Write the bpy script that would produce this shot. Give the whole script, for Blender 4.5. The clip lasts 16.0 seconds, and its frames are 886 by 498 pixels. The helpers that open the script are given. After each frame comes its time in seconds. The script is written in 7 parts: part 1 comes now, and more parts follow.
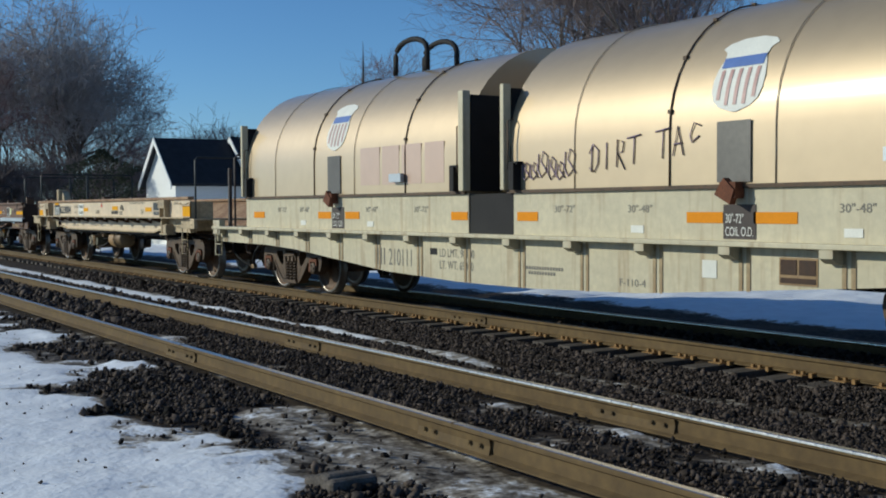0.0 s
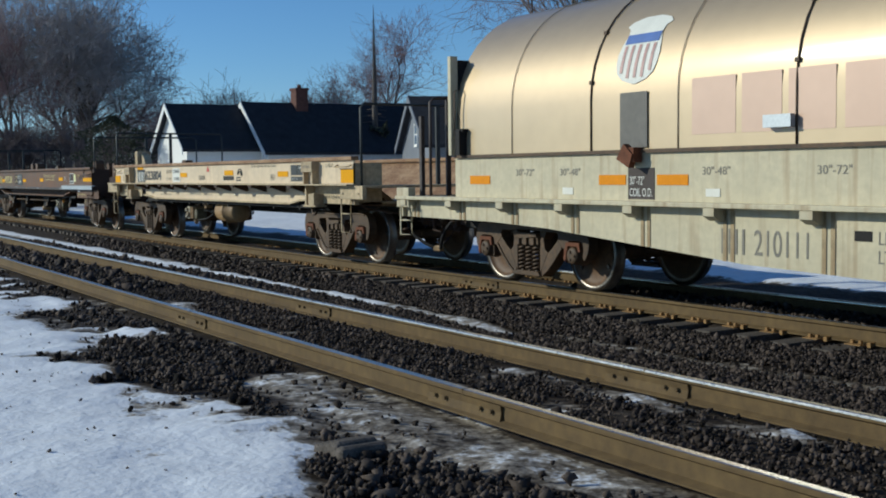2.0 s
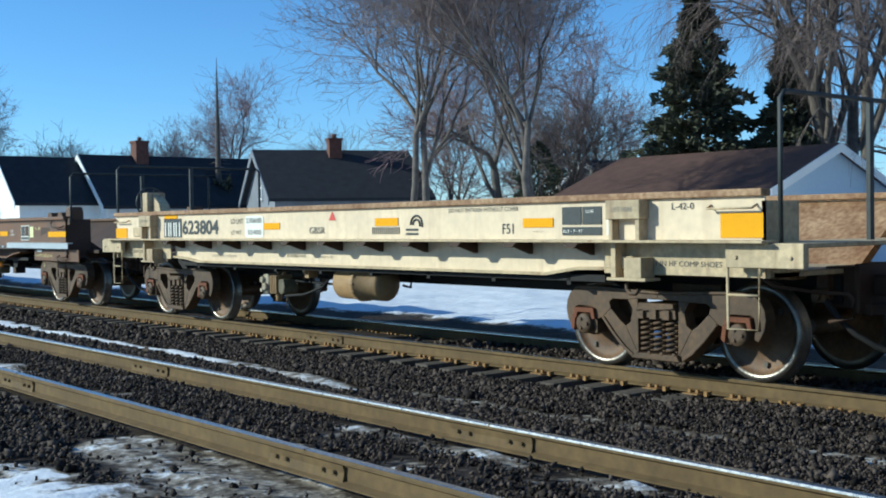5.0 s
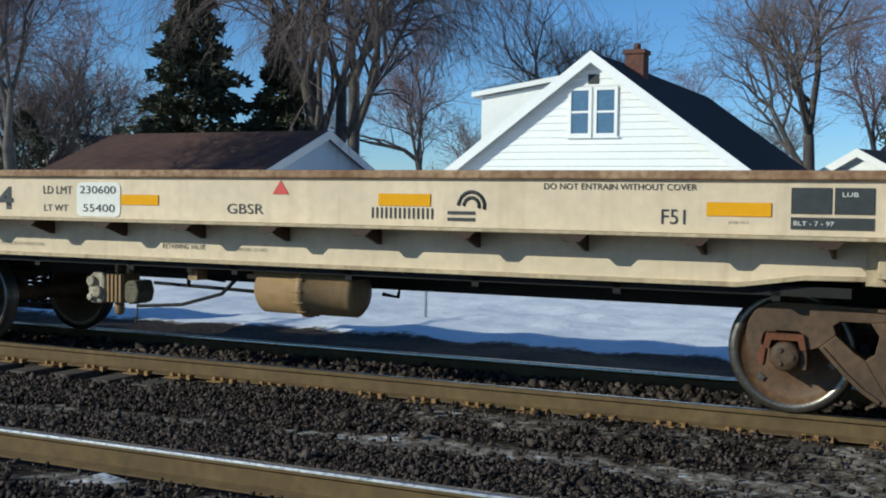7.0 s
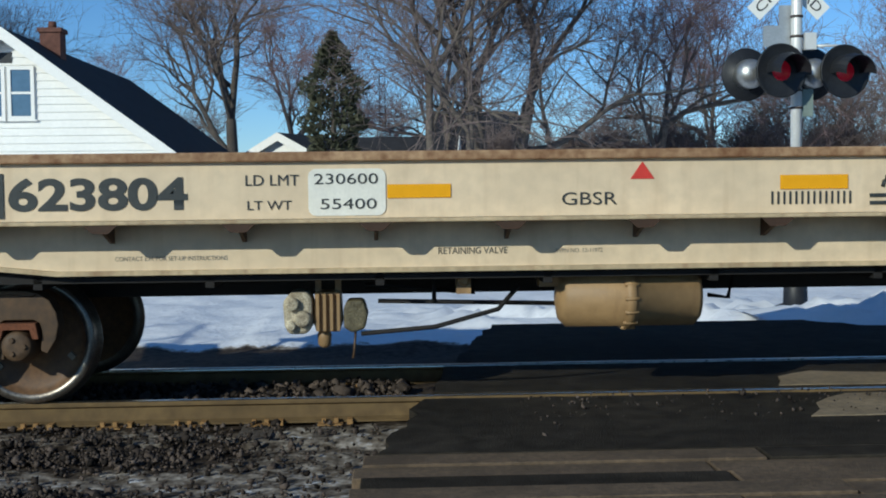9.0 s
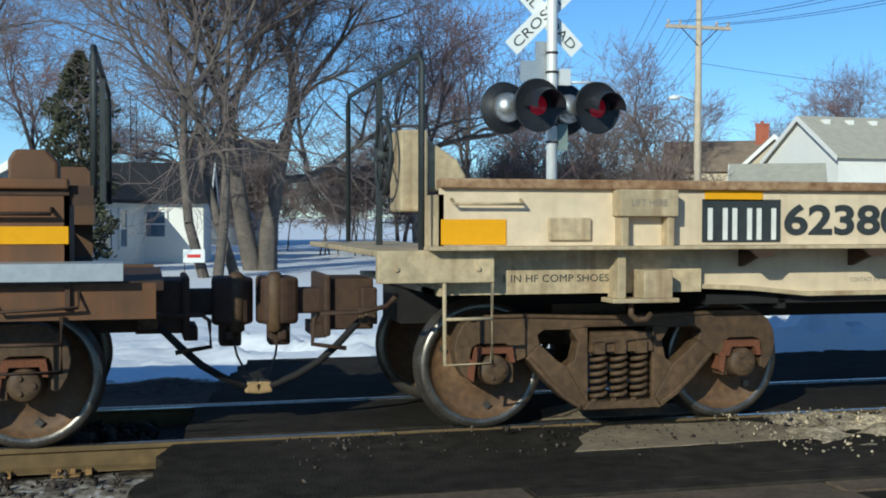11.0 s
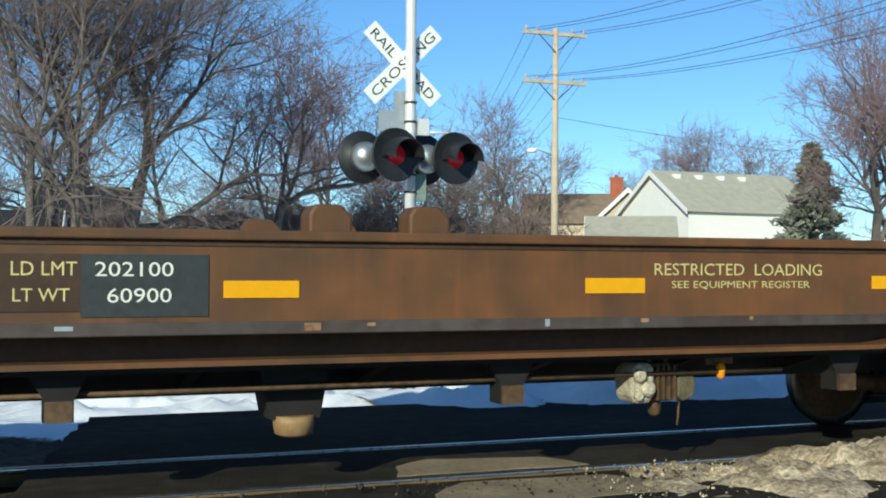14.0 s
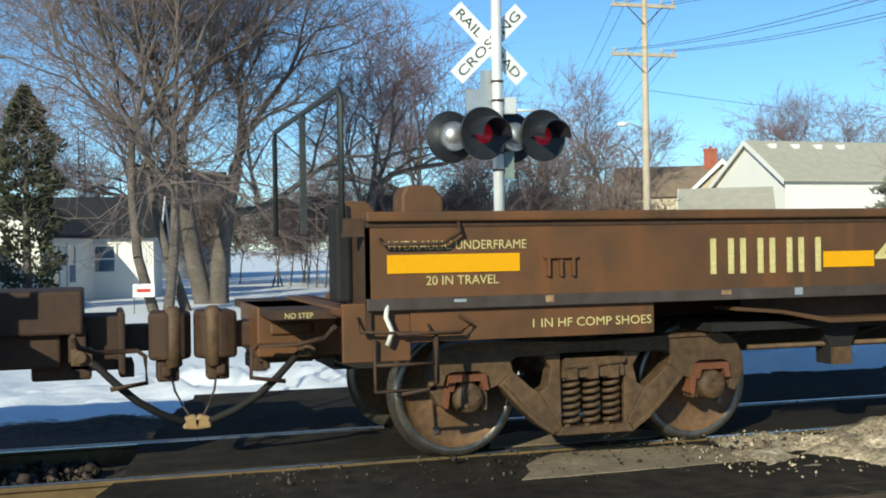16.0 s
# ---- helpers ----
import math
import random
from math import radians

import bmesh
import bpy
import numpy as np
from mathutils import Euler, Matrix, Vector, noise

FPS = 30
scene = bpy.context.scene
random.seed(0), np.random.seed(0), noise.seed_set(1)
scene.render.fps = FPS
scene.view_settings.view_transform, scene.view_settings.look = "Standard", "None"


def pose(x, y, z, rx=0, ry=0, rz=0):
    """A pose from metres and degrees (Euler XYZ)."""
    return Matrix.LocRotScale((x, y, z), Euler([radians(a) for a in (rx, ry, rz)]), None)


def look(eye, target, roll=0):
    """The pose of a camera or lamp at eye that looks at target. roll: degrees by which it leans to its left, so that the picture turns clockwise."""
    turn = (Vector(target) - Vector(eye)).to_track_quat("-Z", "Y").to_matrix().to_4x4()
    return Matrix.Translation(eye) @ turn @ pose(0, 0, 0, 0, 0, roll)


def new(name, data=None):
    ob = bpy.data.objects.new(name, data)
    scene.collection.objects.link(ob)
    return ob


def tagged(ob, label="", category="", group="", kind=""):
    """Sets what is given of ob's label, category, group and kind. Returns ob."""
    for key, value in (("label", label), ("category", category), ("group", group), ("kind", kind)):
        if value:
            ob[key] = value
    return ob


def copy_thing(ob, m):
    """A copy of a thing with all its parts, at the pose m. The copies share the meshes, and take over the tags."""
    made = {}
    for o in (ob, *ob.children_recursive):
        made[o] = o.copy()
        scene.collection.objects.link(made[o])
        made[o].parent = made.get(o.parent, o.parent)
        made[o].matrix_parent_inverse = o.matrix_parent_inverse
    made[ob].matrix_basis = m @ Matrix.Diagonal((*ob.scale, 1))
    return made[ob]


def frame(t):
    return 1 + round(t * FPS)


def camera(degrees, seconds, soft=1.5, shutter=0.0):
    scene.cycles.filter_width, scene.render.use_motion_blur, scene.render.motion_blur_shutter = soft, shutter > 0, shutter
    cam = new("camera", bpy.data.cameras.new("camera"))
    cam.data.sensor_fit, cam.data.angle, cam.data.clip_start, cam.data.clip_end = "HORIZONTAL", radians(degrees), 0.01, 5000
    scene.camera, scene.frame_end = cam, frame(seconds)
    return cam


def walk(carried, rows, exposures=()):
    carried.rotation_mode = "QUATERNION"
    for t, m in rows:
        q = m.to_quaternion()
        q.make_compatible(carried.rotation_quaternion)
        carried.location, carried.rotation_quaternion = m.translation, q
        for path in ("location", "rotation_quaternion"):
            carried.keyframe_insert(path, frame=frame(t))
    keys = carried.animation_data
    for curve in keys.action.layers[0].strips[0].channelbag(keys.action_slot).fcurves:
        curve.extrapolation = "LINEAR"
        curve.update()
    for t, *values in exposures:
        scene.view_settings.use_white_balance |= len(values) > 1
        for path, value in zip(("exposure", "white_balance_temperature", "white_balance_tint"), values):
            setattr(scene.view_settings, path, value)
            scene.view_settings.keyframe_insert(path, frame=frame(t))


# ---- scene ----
# One camera, hand-held beside two tracks, panning from along the train to the road crossing.
cam = camera(42.26, 16.0, soft=1.9)
PATH = [
    (0.0, 0.223, -0.744, 1.507, 57.57, -2.08, -0.32), (0.5, 0.204, -0.726, 1.507, 59.17, -3.3, -0.24),
    (1.0, 0.186, -0.708, 1.507, 59.64, -3.59, -1.1), (1.5, 0.167, -0.689, 1.507, 59.55, -4.11, -1.16),
    (2.0, 0.148, -0.671, 1.507, 58.22, -3.87, -0.72), (2.5, 0.13, -0.653, 1.507, 57.35, -2.31, -0.87),
    (3.0, 0.111, -0.635, 1.507, 55.71, -1.54, -1.17), (5.5, 0.052, -0.525, 1.507, 46.63, -1.05, 0.02),
    (6.0, 0.039, -0.46, 1.507, 40.18, -0.98, 1.21), (6.5, 0.026, -0.395, 1.507, 32.19, -2.14, 1.35),
    (7.0, 0.013, -0.33, 1.507, 25.75, -2.27, 0.86), (7.5, -0.036, -0.218, 1.507, 21.25, -2.84, 0.95),
    (8.0, -0.085, -0.106, 1.507, 13.44, -2.17, -0.02), (8.5, -0.134, 0.006, 1.507, 4.1, -1.92, 0.06),
    (9.0, -0.162, 0.072, 1.507, -2.3, -2.97, -0.63), (9.5, -0.19, 0.139, 1.507, -4.24, -2.29, -1.32),
    (10.0, -0.219, 0.206, 1.507, -7.59, -2.65, -1.07), (12.5, 0.037, 0.809, 1.507, -19.91, 0.63, 0.12),
    (13.0, 0.02, 0.77, 1.507, -19.82, 0.7, -0.79), (13.5, 0.003, 0.731, 1.507, -20.44, 1.61, -0.13),
    (14.0, -0.015, 0.691, 1.507, -21.33, 1.0, 0.27), (14.5, -0.022, 0.639, 1.507, -19.84, 1.21, 0.05),
    (15.0, -0.029, 0.587, 1.507, -18.82, 1.83, -0.14), (15.5, -0.036, 0.535, 1.507, -17.42, 1.66, -0.57),
    (16.0, -0.043, 0.483, 1.507, -16.67, -0.1, -0.95)]


def hand(x, y, z, yaw, pitch, roll):
    return pose(x, y, z, 0, 0, yaw) @ pose(0, 0, 0, 90 + pitch) @ pose(0, 0, 0, 0, 0, roll)


walk(cam, [(r[0], hand(*r[1:])) for r in PATH],
     exposures=[(0.0, -0.50, 5200, 2), (3.0, -0.34, 5050, 1), (5.5, 0.22, 4850, -4), (7.0, -0.34, 5050, 1), (8.0, -0.52, 5050, 1), (10.0, -0.27, 5050, 0), (12.5, -0.10, 5120, -4), (14.0, 0.05, 5350, -4), (16.0, 0.16, 5550, -3)])

# ---- light: low winter sun behind the camera, to its left ----
SUN_AZ, SUN_EL = 220.0, 22.0  # compass bearing with +y as north
world = bpy.data.worlds.new("world")
scene.world = world
world.use_nodes = True
wn = world.node_tree.nodes
sky = wn.new("ShaderNodeTexSky")
sky.sky_type = "NISHITA"
sky.sun_disc = False
sky.sun_elevation, sky.sun_rotation = radians(SUN_EL), radians(SUN_AZ)
sky.altitude = 1200
sky.air_density, sky.dust_density, sky.ozone_density = 1.0, 0.08, 4.0
wn["Background"].inputs["Strength"].default_value = 0.12
world.node_tree.links.new(sky.outputs[0], wn["Background"].inputs["Color"])
sun_data = bpy.data.lights.new("sun", "SUN")
sun_data.energy, sun_data.angle, sun_data.color = 5.0, radians(0.6), (1.0, 0.84, 0.60)
sun = new("sun", sun_data)
sun_from = Vector((math.sin(radians(SUN_AZ)) * math.cos(radians(SUN_EL)), math.cos(radians(SUN_AZ)) * math.cos(radians(SUN_EL)), math.sin(radians(SUN_EL))))
sun.matrix_world = look(sun_from * 60, (0, 0, 0))


# ---- materials ----
def mat(name, color, rough=0.7, metal=0.0, vary=0.25, scale=6.0, tint=None, bump=0.0, bump_scale=60.0, streak=0.0,
        streak_color=(0.13, 0.06, 0.025), spec=0.4, random_vary=0.0, coat=0.0):
    """A surface with two scales of mottling, optional fine relief and vertical run-off streaks."""
    m = bpy.data.materials.new(name)
    m.use_nodes = True
    n, l = m.node_tree.nodes, m.node_tree.links
    b = n["Principled BSDF"]
    b.inputs["Metallic"].default_value = metal
    b.inputs["Specular IOR Level"].default_value = spec
    b.inputs["Coat Weight"].default_value = coat
    tc = n.new("ShaderNodeTexCoord")
    t1, t2 = n.new("ShaderNodeTexNoise"), n.new("ShaderNodeTexNoise")
    t1.inputs["Scale"].default_value, t1.inputs["Detail"].default_value = scale, 6
    t2.inputs["Scale"].default_value, t2.inputs["Detail"].default_value = scale * 9, 4
    for t in (t1, t2):
        l.new(tc.outputs["Object"], t.inputs["Vector"])
    mul = n.new("ShaderNodeMath")
    mul.operation = "MULTIPLY"
    l.new(t1.outputs["Fac"], mul.inputs[0])
    l.new(t2.outputs["Fac"], mul.inputs[1])
    ramp = n.new("ShaderNodeMapRange")
    ramp.inputs["From Min"].default_value, ramp.inputs["From Max"].default_value = 0.12, 0.42
    l.new(mul.outputs[0], ramp.inputs["Value"])
    mix = n.new("ShaderNodeMix")
    mix.data_type = "RGBA"
    dark = tint or tuple(c * (1 - vary) for c in color)
    light = tuple(min(1.0, c * (1 + vary * 0.7)) for c in color)
    mix.inputs["A"].default_value, mix.inputs["B"].default_value = (*dark, 1), (*light, 1)
    l.new(ramp.outputs[0], mix.inputs["Factor"])
    out = mix.outputs["Result"]
    if streak:
        mp = n.new("ShaderNodeMapping")
        mp.inputs["Scale"].default_value = (9, 9, 0.7)
        l.new(tc.outputs["Object"], mp.inputs["Vector"])
        t3 = n.new("ShaderNodeTexNoise")
        t3.inputs["Scale"].default_value, t3.inputs["Detail"].default_value = 1.0, 5
        l.new(mp.outputs[0], t3.inputs["Vector"])
        r3 = n.new("ShaderNodeMapRange")
        r3.inputs["From Min"].default_value, r3.inputs["From Max"].default_value = 0.53, 0.75
        r3.inputs["To Max"].default_value = streak
        l.new(t3.outputs["Fac"], r3.inputs["Value"])
        mx = n.new("ShaderNodeMix")
        mx.data_type = "RGBA"
        mx.inputs["B"].default_value = (*streak_color, 1)
        l.new(r3.outputs[0], mx.inputs["Factor"])
        l.new(out, mx.inputs["A"])
        out = mx.outputs["Result"]
    if random_vary:
        oi = n.new("ShaderNodeNewGeometry")
        hs = n.new("ShaderNodeHueSaturation")
        mr = n.new("ShaderNodeMapRange")
        mr.inputs["To Min"].default_value, mr.inputs["To Max"].default_value = 1 - random_vary, 1 + random_vary
        l.new(oi.outputs["Random Per Island"], mr.inputs["Value"])
        l.new(mr.outputs[0], hs.inputs["Value"])
        l.new(out, hs.inputs["Color"])
        out = hs.outputs["Color"]
    l.new(out, b.inputs["Base Color"])
    rr = n.new("ShaderNodeMapRange")
    rr.inputs["To Min"].default_value, rr.inputs["To Max"].default_value = max(0.02, rough - 0.12), min(1, rough + 0.12)
    l.new(t2.outputs["Fac"], rr.inputs["Value"])
    l.new(rr.outputs[0], b.inputs["Roughness"])
    if bump:
        bt = n.new("ShaderNodeTexNoise")
        bt.inputs["Scale"].default_value, bt.inputs["Detail"].default_value = bump_scale, 5
        l.new(tc.outputs["Object"], bt.inputs["Vector"])
        bn = n.new("ShaderNodeBump")
        bn.inputs["Strength"].default_value, bn.inputs["Distance"].default_value = bump, 0.02
        l.new(bt.outputs["Fac"], bn.inputs["Height"])
        l.new(bn.outputs[0], b.inputs["Normal"])
    return m


def glow(name, color, strength):
    m = mat(name, color, 0.2, vary=0.05)
    b = m.node_tree.nodes["Principled BSDF"]
    b.inputs["Emission Color"].default_value = (*color, 1)
    b.inputs["Emission Strength"].default_value = strength
    return m


CREAM = mat("cream_paint", (0.68, 0.545, 0.36), 0.6, vary=0.12, scale=1.2, streak=0.25, streak_color=(0.34, 0.22, 0.11), bump=0.05)
CREAM_DIRTY = mat("cream_paint_dirty", (0.50, 0.39, 0.23), 0.7, vary=0.3, scale=2.0, streak=0.7, streak_color=(0.2, 0.11, 0.05), bump=0.1)
PALE = mat("pale_grey_paint", (0.575, 0.505, 0.335), 0.6, vary=0.13, scale=1.4, streak=0.6, streak_color=(0.28, 0.17, 0.075), bump=0.06)
BROWN = mat("brown_paint", (0.132, 0.055, 0.017), 0.6, vary=0.25, scale=0.3, tint=(0.068, 0.039, 0.018), streak=0.3, streak_color=(0.24, 0.08, 0.022), bump=0.08)
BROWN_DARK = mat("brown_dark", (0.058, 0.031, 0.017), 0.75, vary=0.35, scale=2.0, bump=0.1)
LIP_RUST = mat("rusty_top_chord", (0.33, 0.22, 0.12), 0.75, vary=0.45, scale=2.2, tint=(0.16, 0.075, 0.03), bump=0.2)
GREY_SILL = mat("scuffed_grey_sill", (0.066, 0.054, 0.050), 0.65, vary=0.3, scale=0.8, tint=(0.045, 0.030, 0.022), bump=0.05)
GALV = mat("galvanised_steel", (0.46, 0.48, 0.49), 0.42, metal=0.5, vary=0.12, scale=4)
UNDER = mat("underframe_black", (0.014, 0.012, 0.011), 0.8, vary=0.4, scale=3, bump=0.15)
RUSTY = mat("cast_rusty_steel", (0.112, 0.066, 0.031), 0.66, vary=0.3, scale=2.2, tint=(0.050, 0.030, 0.015), bump=0.06, bump_scale=60)
ORANGE_RUST = mat("orange_rust", (0.155, 0.056, 0.024), 0.85, vary=0.4, scale=8, bump=0.3)
WHEEL = mat("wheel_plate_steel", (0.165, 0.09, 0.04), 0.62, vary=0.3, scale=2.5, tint=(0.085, 0.048, 0.024), bump=0.05)
TREAD = mat("wheel_rim_steel", (0.20, 0.175, 0.145), 0.36, metal=0.8, vary=0.35, scale=8)
TAN = mat("tan_valve_paint", (0.32, 0.205, 0.09), 0.55, vary=0.2, scale=1.5, streak=0.5, streak_color=(0.12, 0.07, 0.035))
VALVE_PALE = mat("chalky_valve_casting", (0.50, 0.45, 0.33), 0.75, vary=0.45, scale=9, tint=(0.20, 0.16, 0.10), bump=0.4, bump_scale=50)
VALVE_OLIVE = mat("greasy_olive_casting", (0.13, 0.11, 0.06), 0.6, vary=0.5, scale=12, bump=0.5, bump_scale=50)
YELLOW = mat("yellow_reflector", (0.74, 0.36, 0.003), 0.75, vary=0.06, scale=12, spec=0.08)
ORANGE = mat("orange_reflector", (0.74, 0.28, 0.012), 0.75, vary=0.08, scale=12, spec=0.08)
WHITE_PAINT = mat("white_stencil", (0.74, 0.72, 0.64), 0.6, vary=0.1, scale=14)
YELLOW_STENCIL = mat("faded_yellow_stencil", (0.62, 0.53, 0.22), 0.7, vary=0.3, scale=30)
INK = mat("black_stencil", (0.035, 0.04, 0.04), 0.6, vary=0.3, scale=14)
INK_FADED = mat("faded_stencil", (0.23, 0.21, 0.17), 0.7, vary=0.25, scale=25)
RED = mat("red_paint", (0.55, 0.045, 0.03), 0.5, vary=0.1)
BLUE = mat("blue_paint", (0.10, 0.17, 0.42), 0.5, vary=0.12)
PATCH_WHITE = mat("white_patch", (0.74, 0.72, 0.63), 0.6, vary=0.08, scale=6)
STRIPE_RED = mat("faded_red_stripe", (0.46, 0.27, 0.23), 0.5, vary=0.25, scale=9)
GREY_PANEL = mat("dull_grey_panel", (0.13, 0.12, 0.105), 0.5, metal=0.4, vary=0.2, scale=1.5)
PURPLE = mat("purple_spray", (0.27, 0.20, 0.25), 0.5, metal=0.3, vary=0.2, scale=10)
RAIL_SIDE = mat("rail_rust", (0.15, 0.102, 0.044), 0.8, vary=0.2, scale=1.2, tint=(0.095, 0.064, 0.030), bump=0.12, spec=0.2)
RAIL_TOP = mat("rail_head_polished", (0.62, 0.60, 0.56), 0.30, metal=1.0, vary=0.12, scale=5)
TIE = mat("weathered_grey_timber", (0.125, 0.108, 0.092), 0.85, vary=0.45, scale=6, bump=0.4, bump_scale=40, spec=0.12)
STONE = mat("ballast_stone", (0.068, 0.053, 0.043), 0.85, vary=0.3, scale=10, random_vary=0.88, bump=0.2, spec=0.15)
ASPHALT = mat("worn_asphalt", (0.038, 0.032, 0.024), 0.93, vary=0.55, scale=0.7, bump=0.6, bump_scale=70, spec=0.1)
PALE_ROAD = mat("pale_tan_road", (0.29, 0.225, 0.14), 0.8, vary=0.4, scale=2, bump=0.3)
PLANK = mat("weathered_plank", (0.125, 0.088, 0.052), 0.85, vary=0.45, scale=3, bump=0.4, bump_scale=50)
SNOW = mat("packed_snow", (0.86, 0.87, 0.89), 0.6, vary=0.05, scale=2, bump=0.35, bump_scale=9)
DIRTY_SNOW = mat("dirty_snow", (0.62, 0.50, 0.33), 0.75, vary=0.4, scale=3.5, tint=(0.13, 0.10, 0.065), bump=0.9, bump_scale=22)
BARK = mat("grey_bark", (0.14, 0.117, 0.097), 0.9, vary=0.4, scale=3, bump=0.5, bump_scale=14)
TWIG = mat("bare_twigs", (0.22, 0.17, 0.15), 0.9, vary=0.3, scale=2)
# lighter than TWIG: distance haze is put into this colour
TWIG_HAZE = mat("hazed_pale_twigs", (0.40, 0.36, 0.34), 0.9, vary=0.2, scale=2)
TWIG_RED = mat("reddish_twigs", (0.27, 0.18, 0.175), 0.9, vary=0.3, scale=2)
NEEDLES = mat("spruce_needles", (0.095, 0.096, 0.056), 0.85, vary=0.35, scale=1.2, tint=(0.055, 0.058, 0.036), random_vary=0.35)
NEEDLES_BLUE = mat("blue_spruce_needles", (0.25, 0.26, 0.205), 0.85, vary=0.35, scale=1.2, random_vary=0.4)
SIDING = mat("white_siding", (0.84, 0.82, 0.76), 0.55, vary=0.05, scale=1)
SIDING_GREY = mat("grey_siding", (0.19, 0.20, 0.22), 0.6, vary=0.2, scale=1)
SIDING_TAN = mat("tan_siding", (0.55, 0.46, 0.32), 0.6, vary=0.08, scale=1)
SHINGLE_DARK = mat("charcoal_shingles", (0.028, 0.028, 0.032), 0.9, vary=0.35, scale=2.5, bump=0.4, bump_scale=20)
SHINGLE_BROWN = mat("brown_shingles", (0.10, 0.055, 0.04), 0.9, vary=0.3, scale=2.5, bump=0.4, bump_scale=20)
SHINGLE_TAN = mat("weathered_tan_shingles", (0.25, 0.19, 0.135), 0.9, vary=0.2, scale=2.5, bump=0.3, bump_scale=20)
SHINGLE_GREY = mat("grey_green_shingles", (0.46, 0.43, 0.34), 0.9, vary=0.15, scale=2.5, bump=0.3, bump_scale=20)
BRICK_MAT = mat("red_brick", (0.14, 0.064, 0.045), 0.85, vary=0.35, scale=6, bump=0.3)
ALU = mat("brushed_aluminium_pole", (0.74, 0.73, 0.69), 0.45, metal=0.25, vary=0.1, scale=5)
LAMP_SILVER = mat("silver_lamp_housing", (0.55, 0.54, 0.50), 0.38, metal=0.85, vary=0.15, scale=6)
SIGNAL_BLACK = mat("signal_black", (0.02, 0.021, 0.024), 0.5, vary=0.3, scale=4)
SIGN_WHITE = mat("sign_white", (0.80, 0.80, 0.76), 0.45, vary=0.05, scale=8)
POLE_WOOD = mat("pale_pole_wood", (0.52, 0.43, 0.31), 0.85, vary=0.2, scale=3, bump=0.3, bump_scale=30)
WIRE = mat("black_wire", (0.03, 0.03, 0.035), 0.7, vary=0.1)
LENS_LIT = glow("red_lens_lit", (0.45, 0.010, 0.025), 0.12)
RED_GATE = mat("red_gate_stripe", (0.65, 0.03, 0.03), 0.5, vary=0.05)
# sky reflection on the panes is put into this blue base colour
GLASS = mat("sky_tinted_glass", (0.09, 0.15, 0.23), 0.06, vary=0.15, scale=1.0, spec=0.9)
CURTAIN = mat("pale_curtain", (0.55, 0.52, 0.46), 0.8, vary=0.1)


def hood_metal(name, color):
    """Brushed, dented stainless sheet: fine vertical brushing, soft waves."""
    m = mat(name, color, 0.35, metal=1.0, vary=0.05, scale=0.5)
    n, l = m.node_tree.nodes, m.node_tree.links
    tc = n.new("ShaderNodeTexCoord")
    a = n.new("ShaderNodeTexNoise")
    a.inputs["Scale"].default_value, a.inputs["Detail"].default_value = 1.7, 3
    l.new(tc.outputs["Object"], a.inputs["Vector"])
    b1 = n.new("ShaderNodeBump")
    b1.inputs["Strength"].default_value, b1.inputs["Distance"].default_value = 0.06, 0.04
    l.new(a.outputs["Fac"], b1.inputs["Height"])
    l.new(b1.outputs[0], n["Principled BSDF"].inputs["Normal"])
    for k in [k for k in l if k.to_socket == n["Principled BSDF"].inputs["Roughness"]]:
        l.remove(k)
    n["Principled BSDF"].inputs["Roughness"].default_value = 0.52
    n["Principled BSDF"].inputs["Metallic"].default_value = 0.5
    n["Principled BSDF"].inputs["Coat Weight"].default_value = 0.8
    n["Principled BSDF"].inputs["Coat Roughness"].default_value = 0.13
    return m


HOOD = hood_metal("brushed_stainless_hood", (0.47, 0.365, 0.225))
HOOD_PINK = hood_metal("faded_pink_film_on_steel", (0.46, 0.325, 0.24))


# ---- mesh helpers ----
def box(bm, x0, x1, y0, y1, z0, z1, mi=0):
    v = [bm.verts.new(p) for p in ((x0, y0, z0), (x1, y0, z0), (x1, y1, z0), (x0, y1, z0), (x0, y0, z1), (x1, y0, z1), (x1, y1, z1), (x0, y1, z1))]
    for q in ((3, 2, 1, 0), (4, 5, 6, 7), (0, 1, 5, 4), (1, 2, 6, 5), (2, 3, 7, 6), (3, 0, 4, 7)):
        bm.faces.new([v[i] for i in q]).material_index = mi


def prism(bm, pts, axis, a, b, mi=0):
    """A closed outline, extruded along an axis. pts are (x, z) for 'y', (y, z) for 'x', (x, y) for 'z'."""
    def at(p, h):
        return {"y": (p[0], h, p[1]), "x": (h, p[0], p[1]), "z": (p[0], p[1], h)}[axis]
    u, w = [bm.verts.new(at(p, a)) for p in pts], [bm.verts.new(at(p, b)) for p in pts]
    k = len(pts)
    fs = [bm.faces.new(u), bm.faces.new(w[::-1])]
    fs += [bm.faces.new((u[i], w[i], w[(i + 1) % k], u[(i + 1) % k])) for i in range(k)]
    for f in fs:
        f.material_index = mi


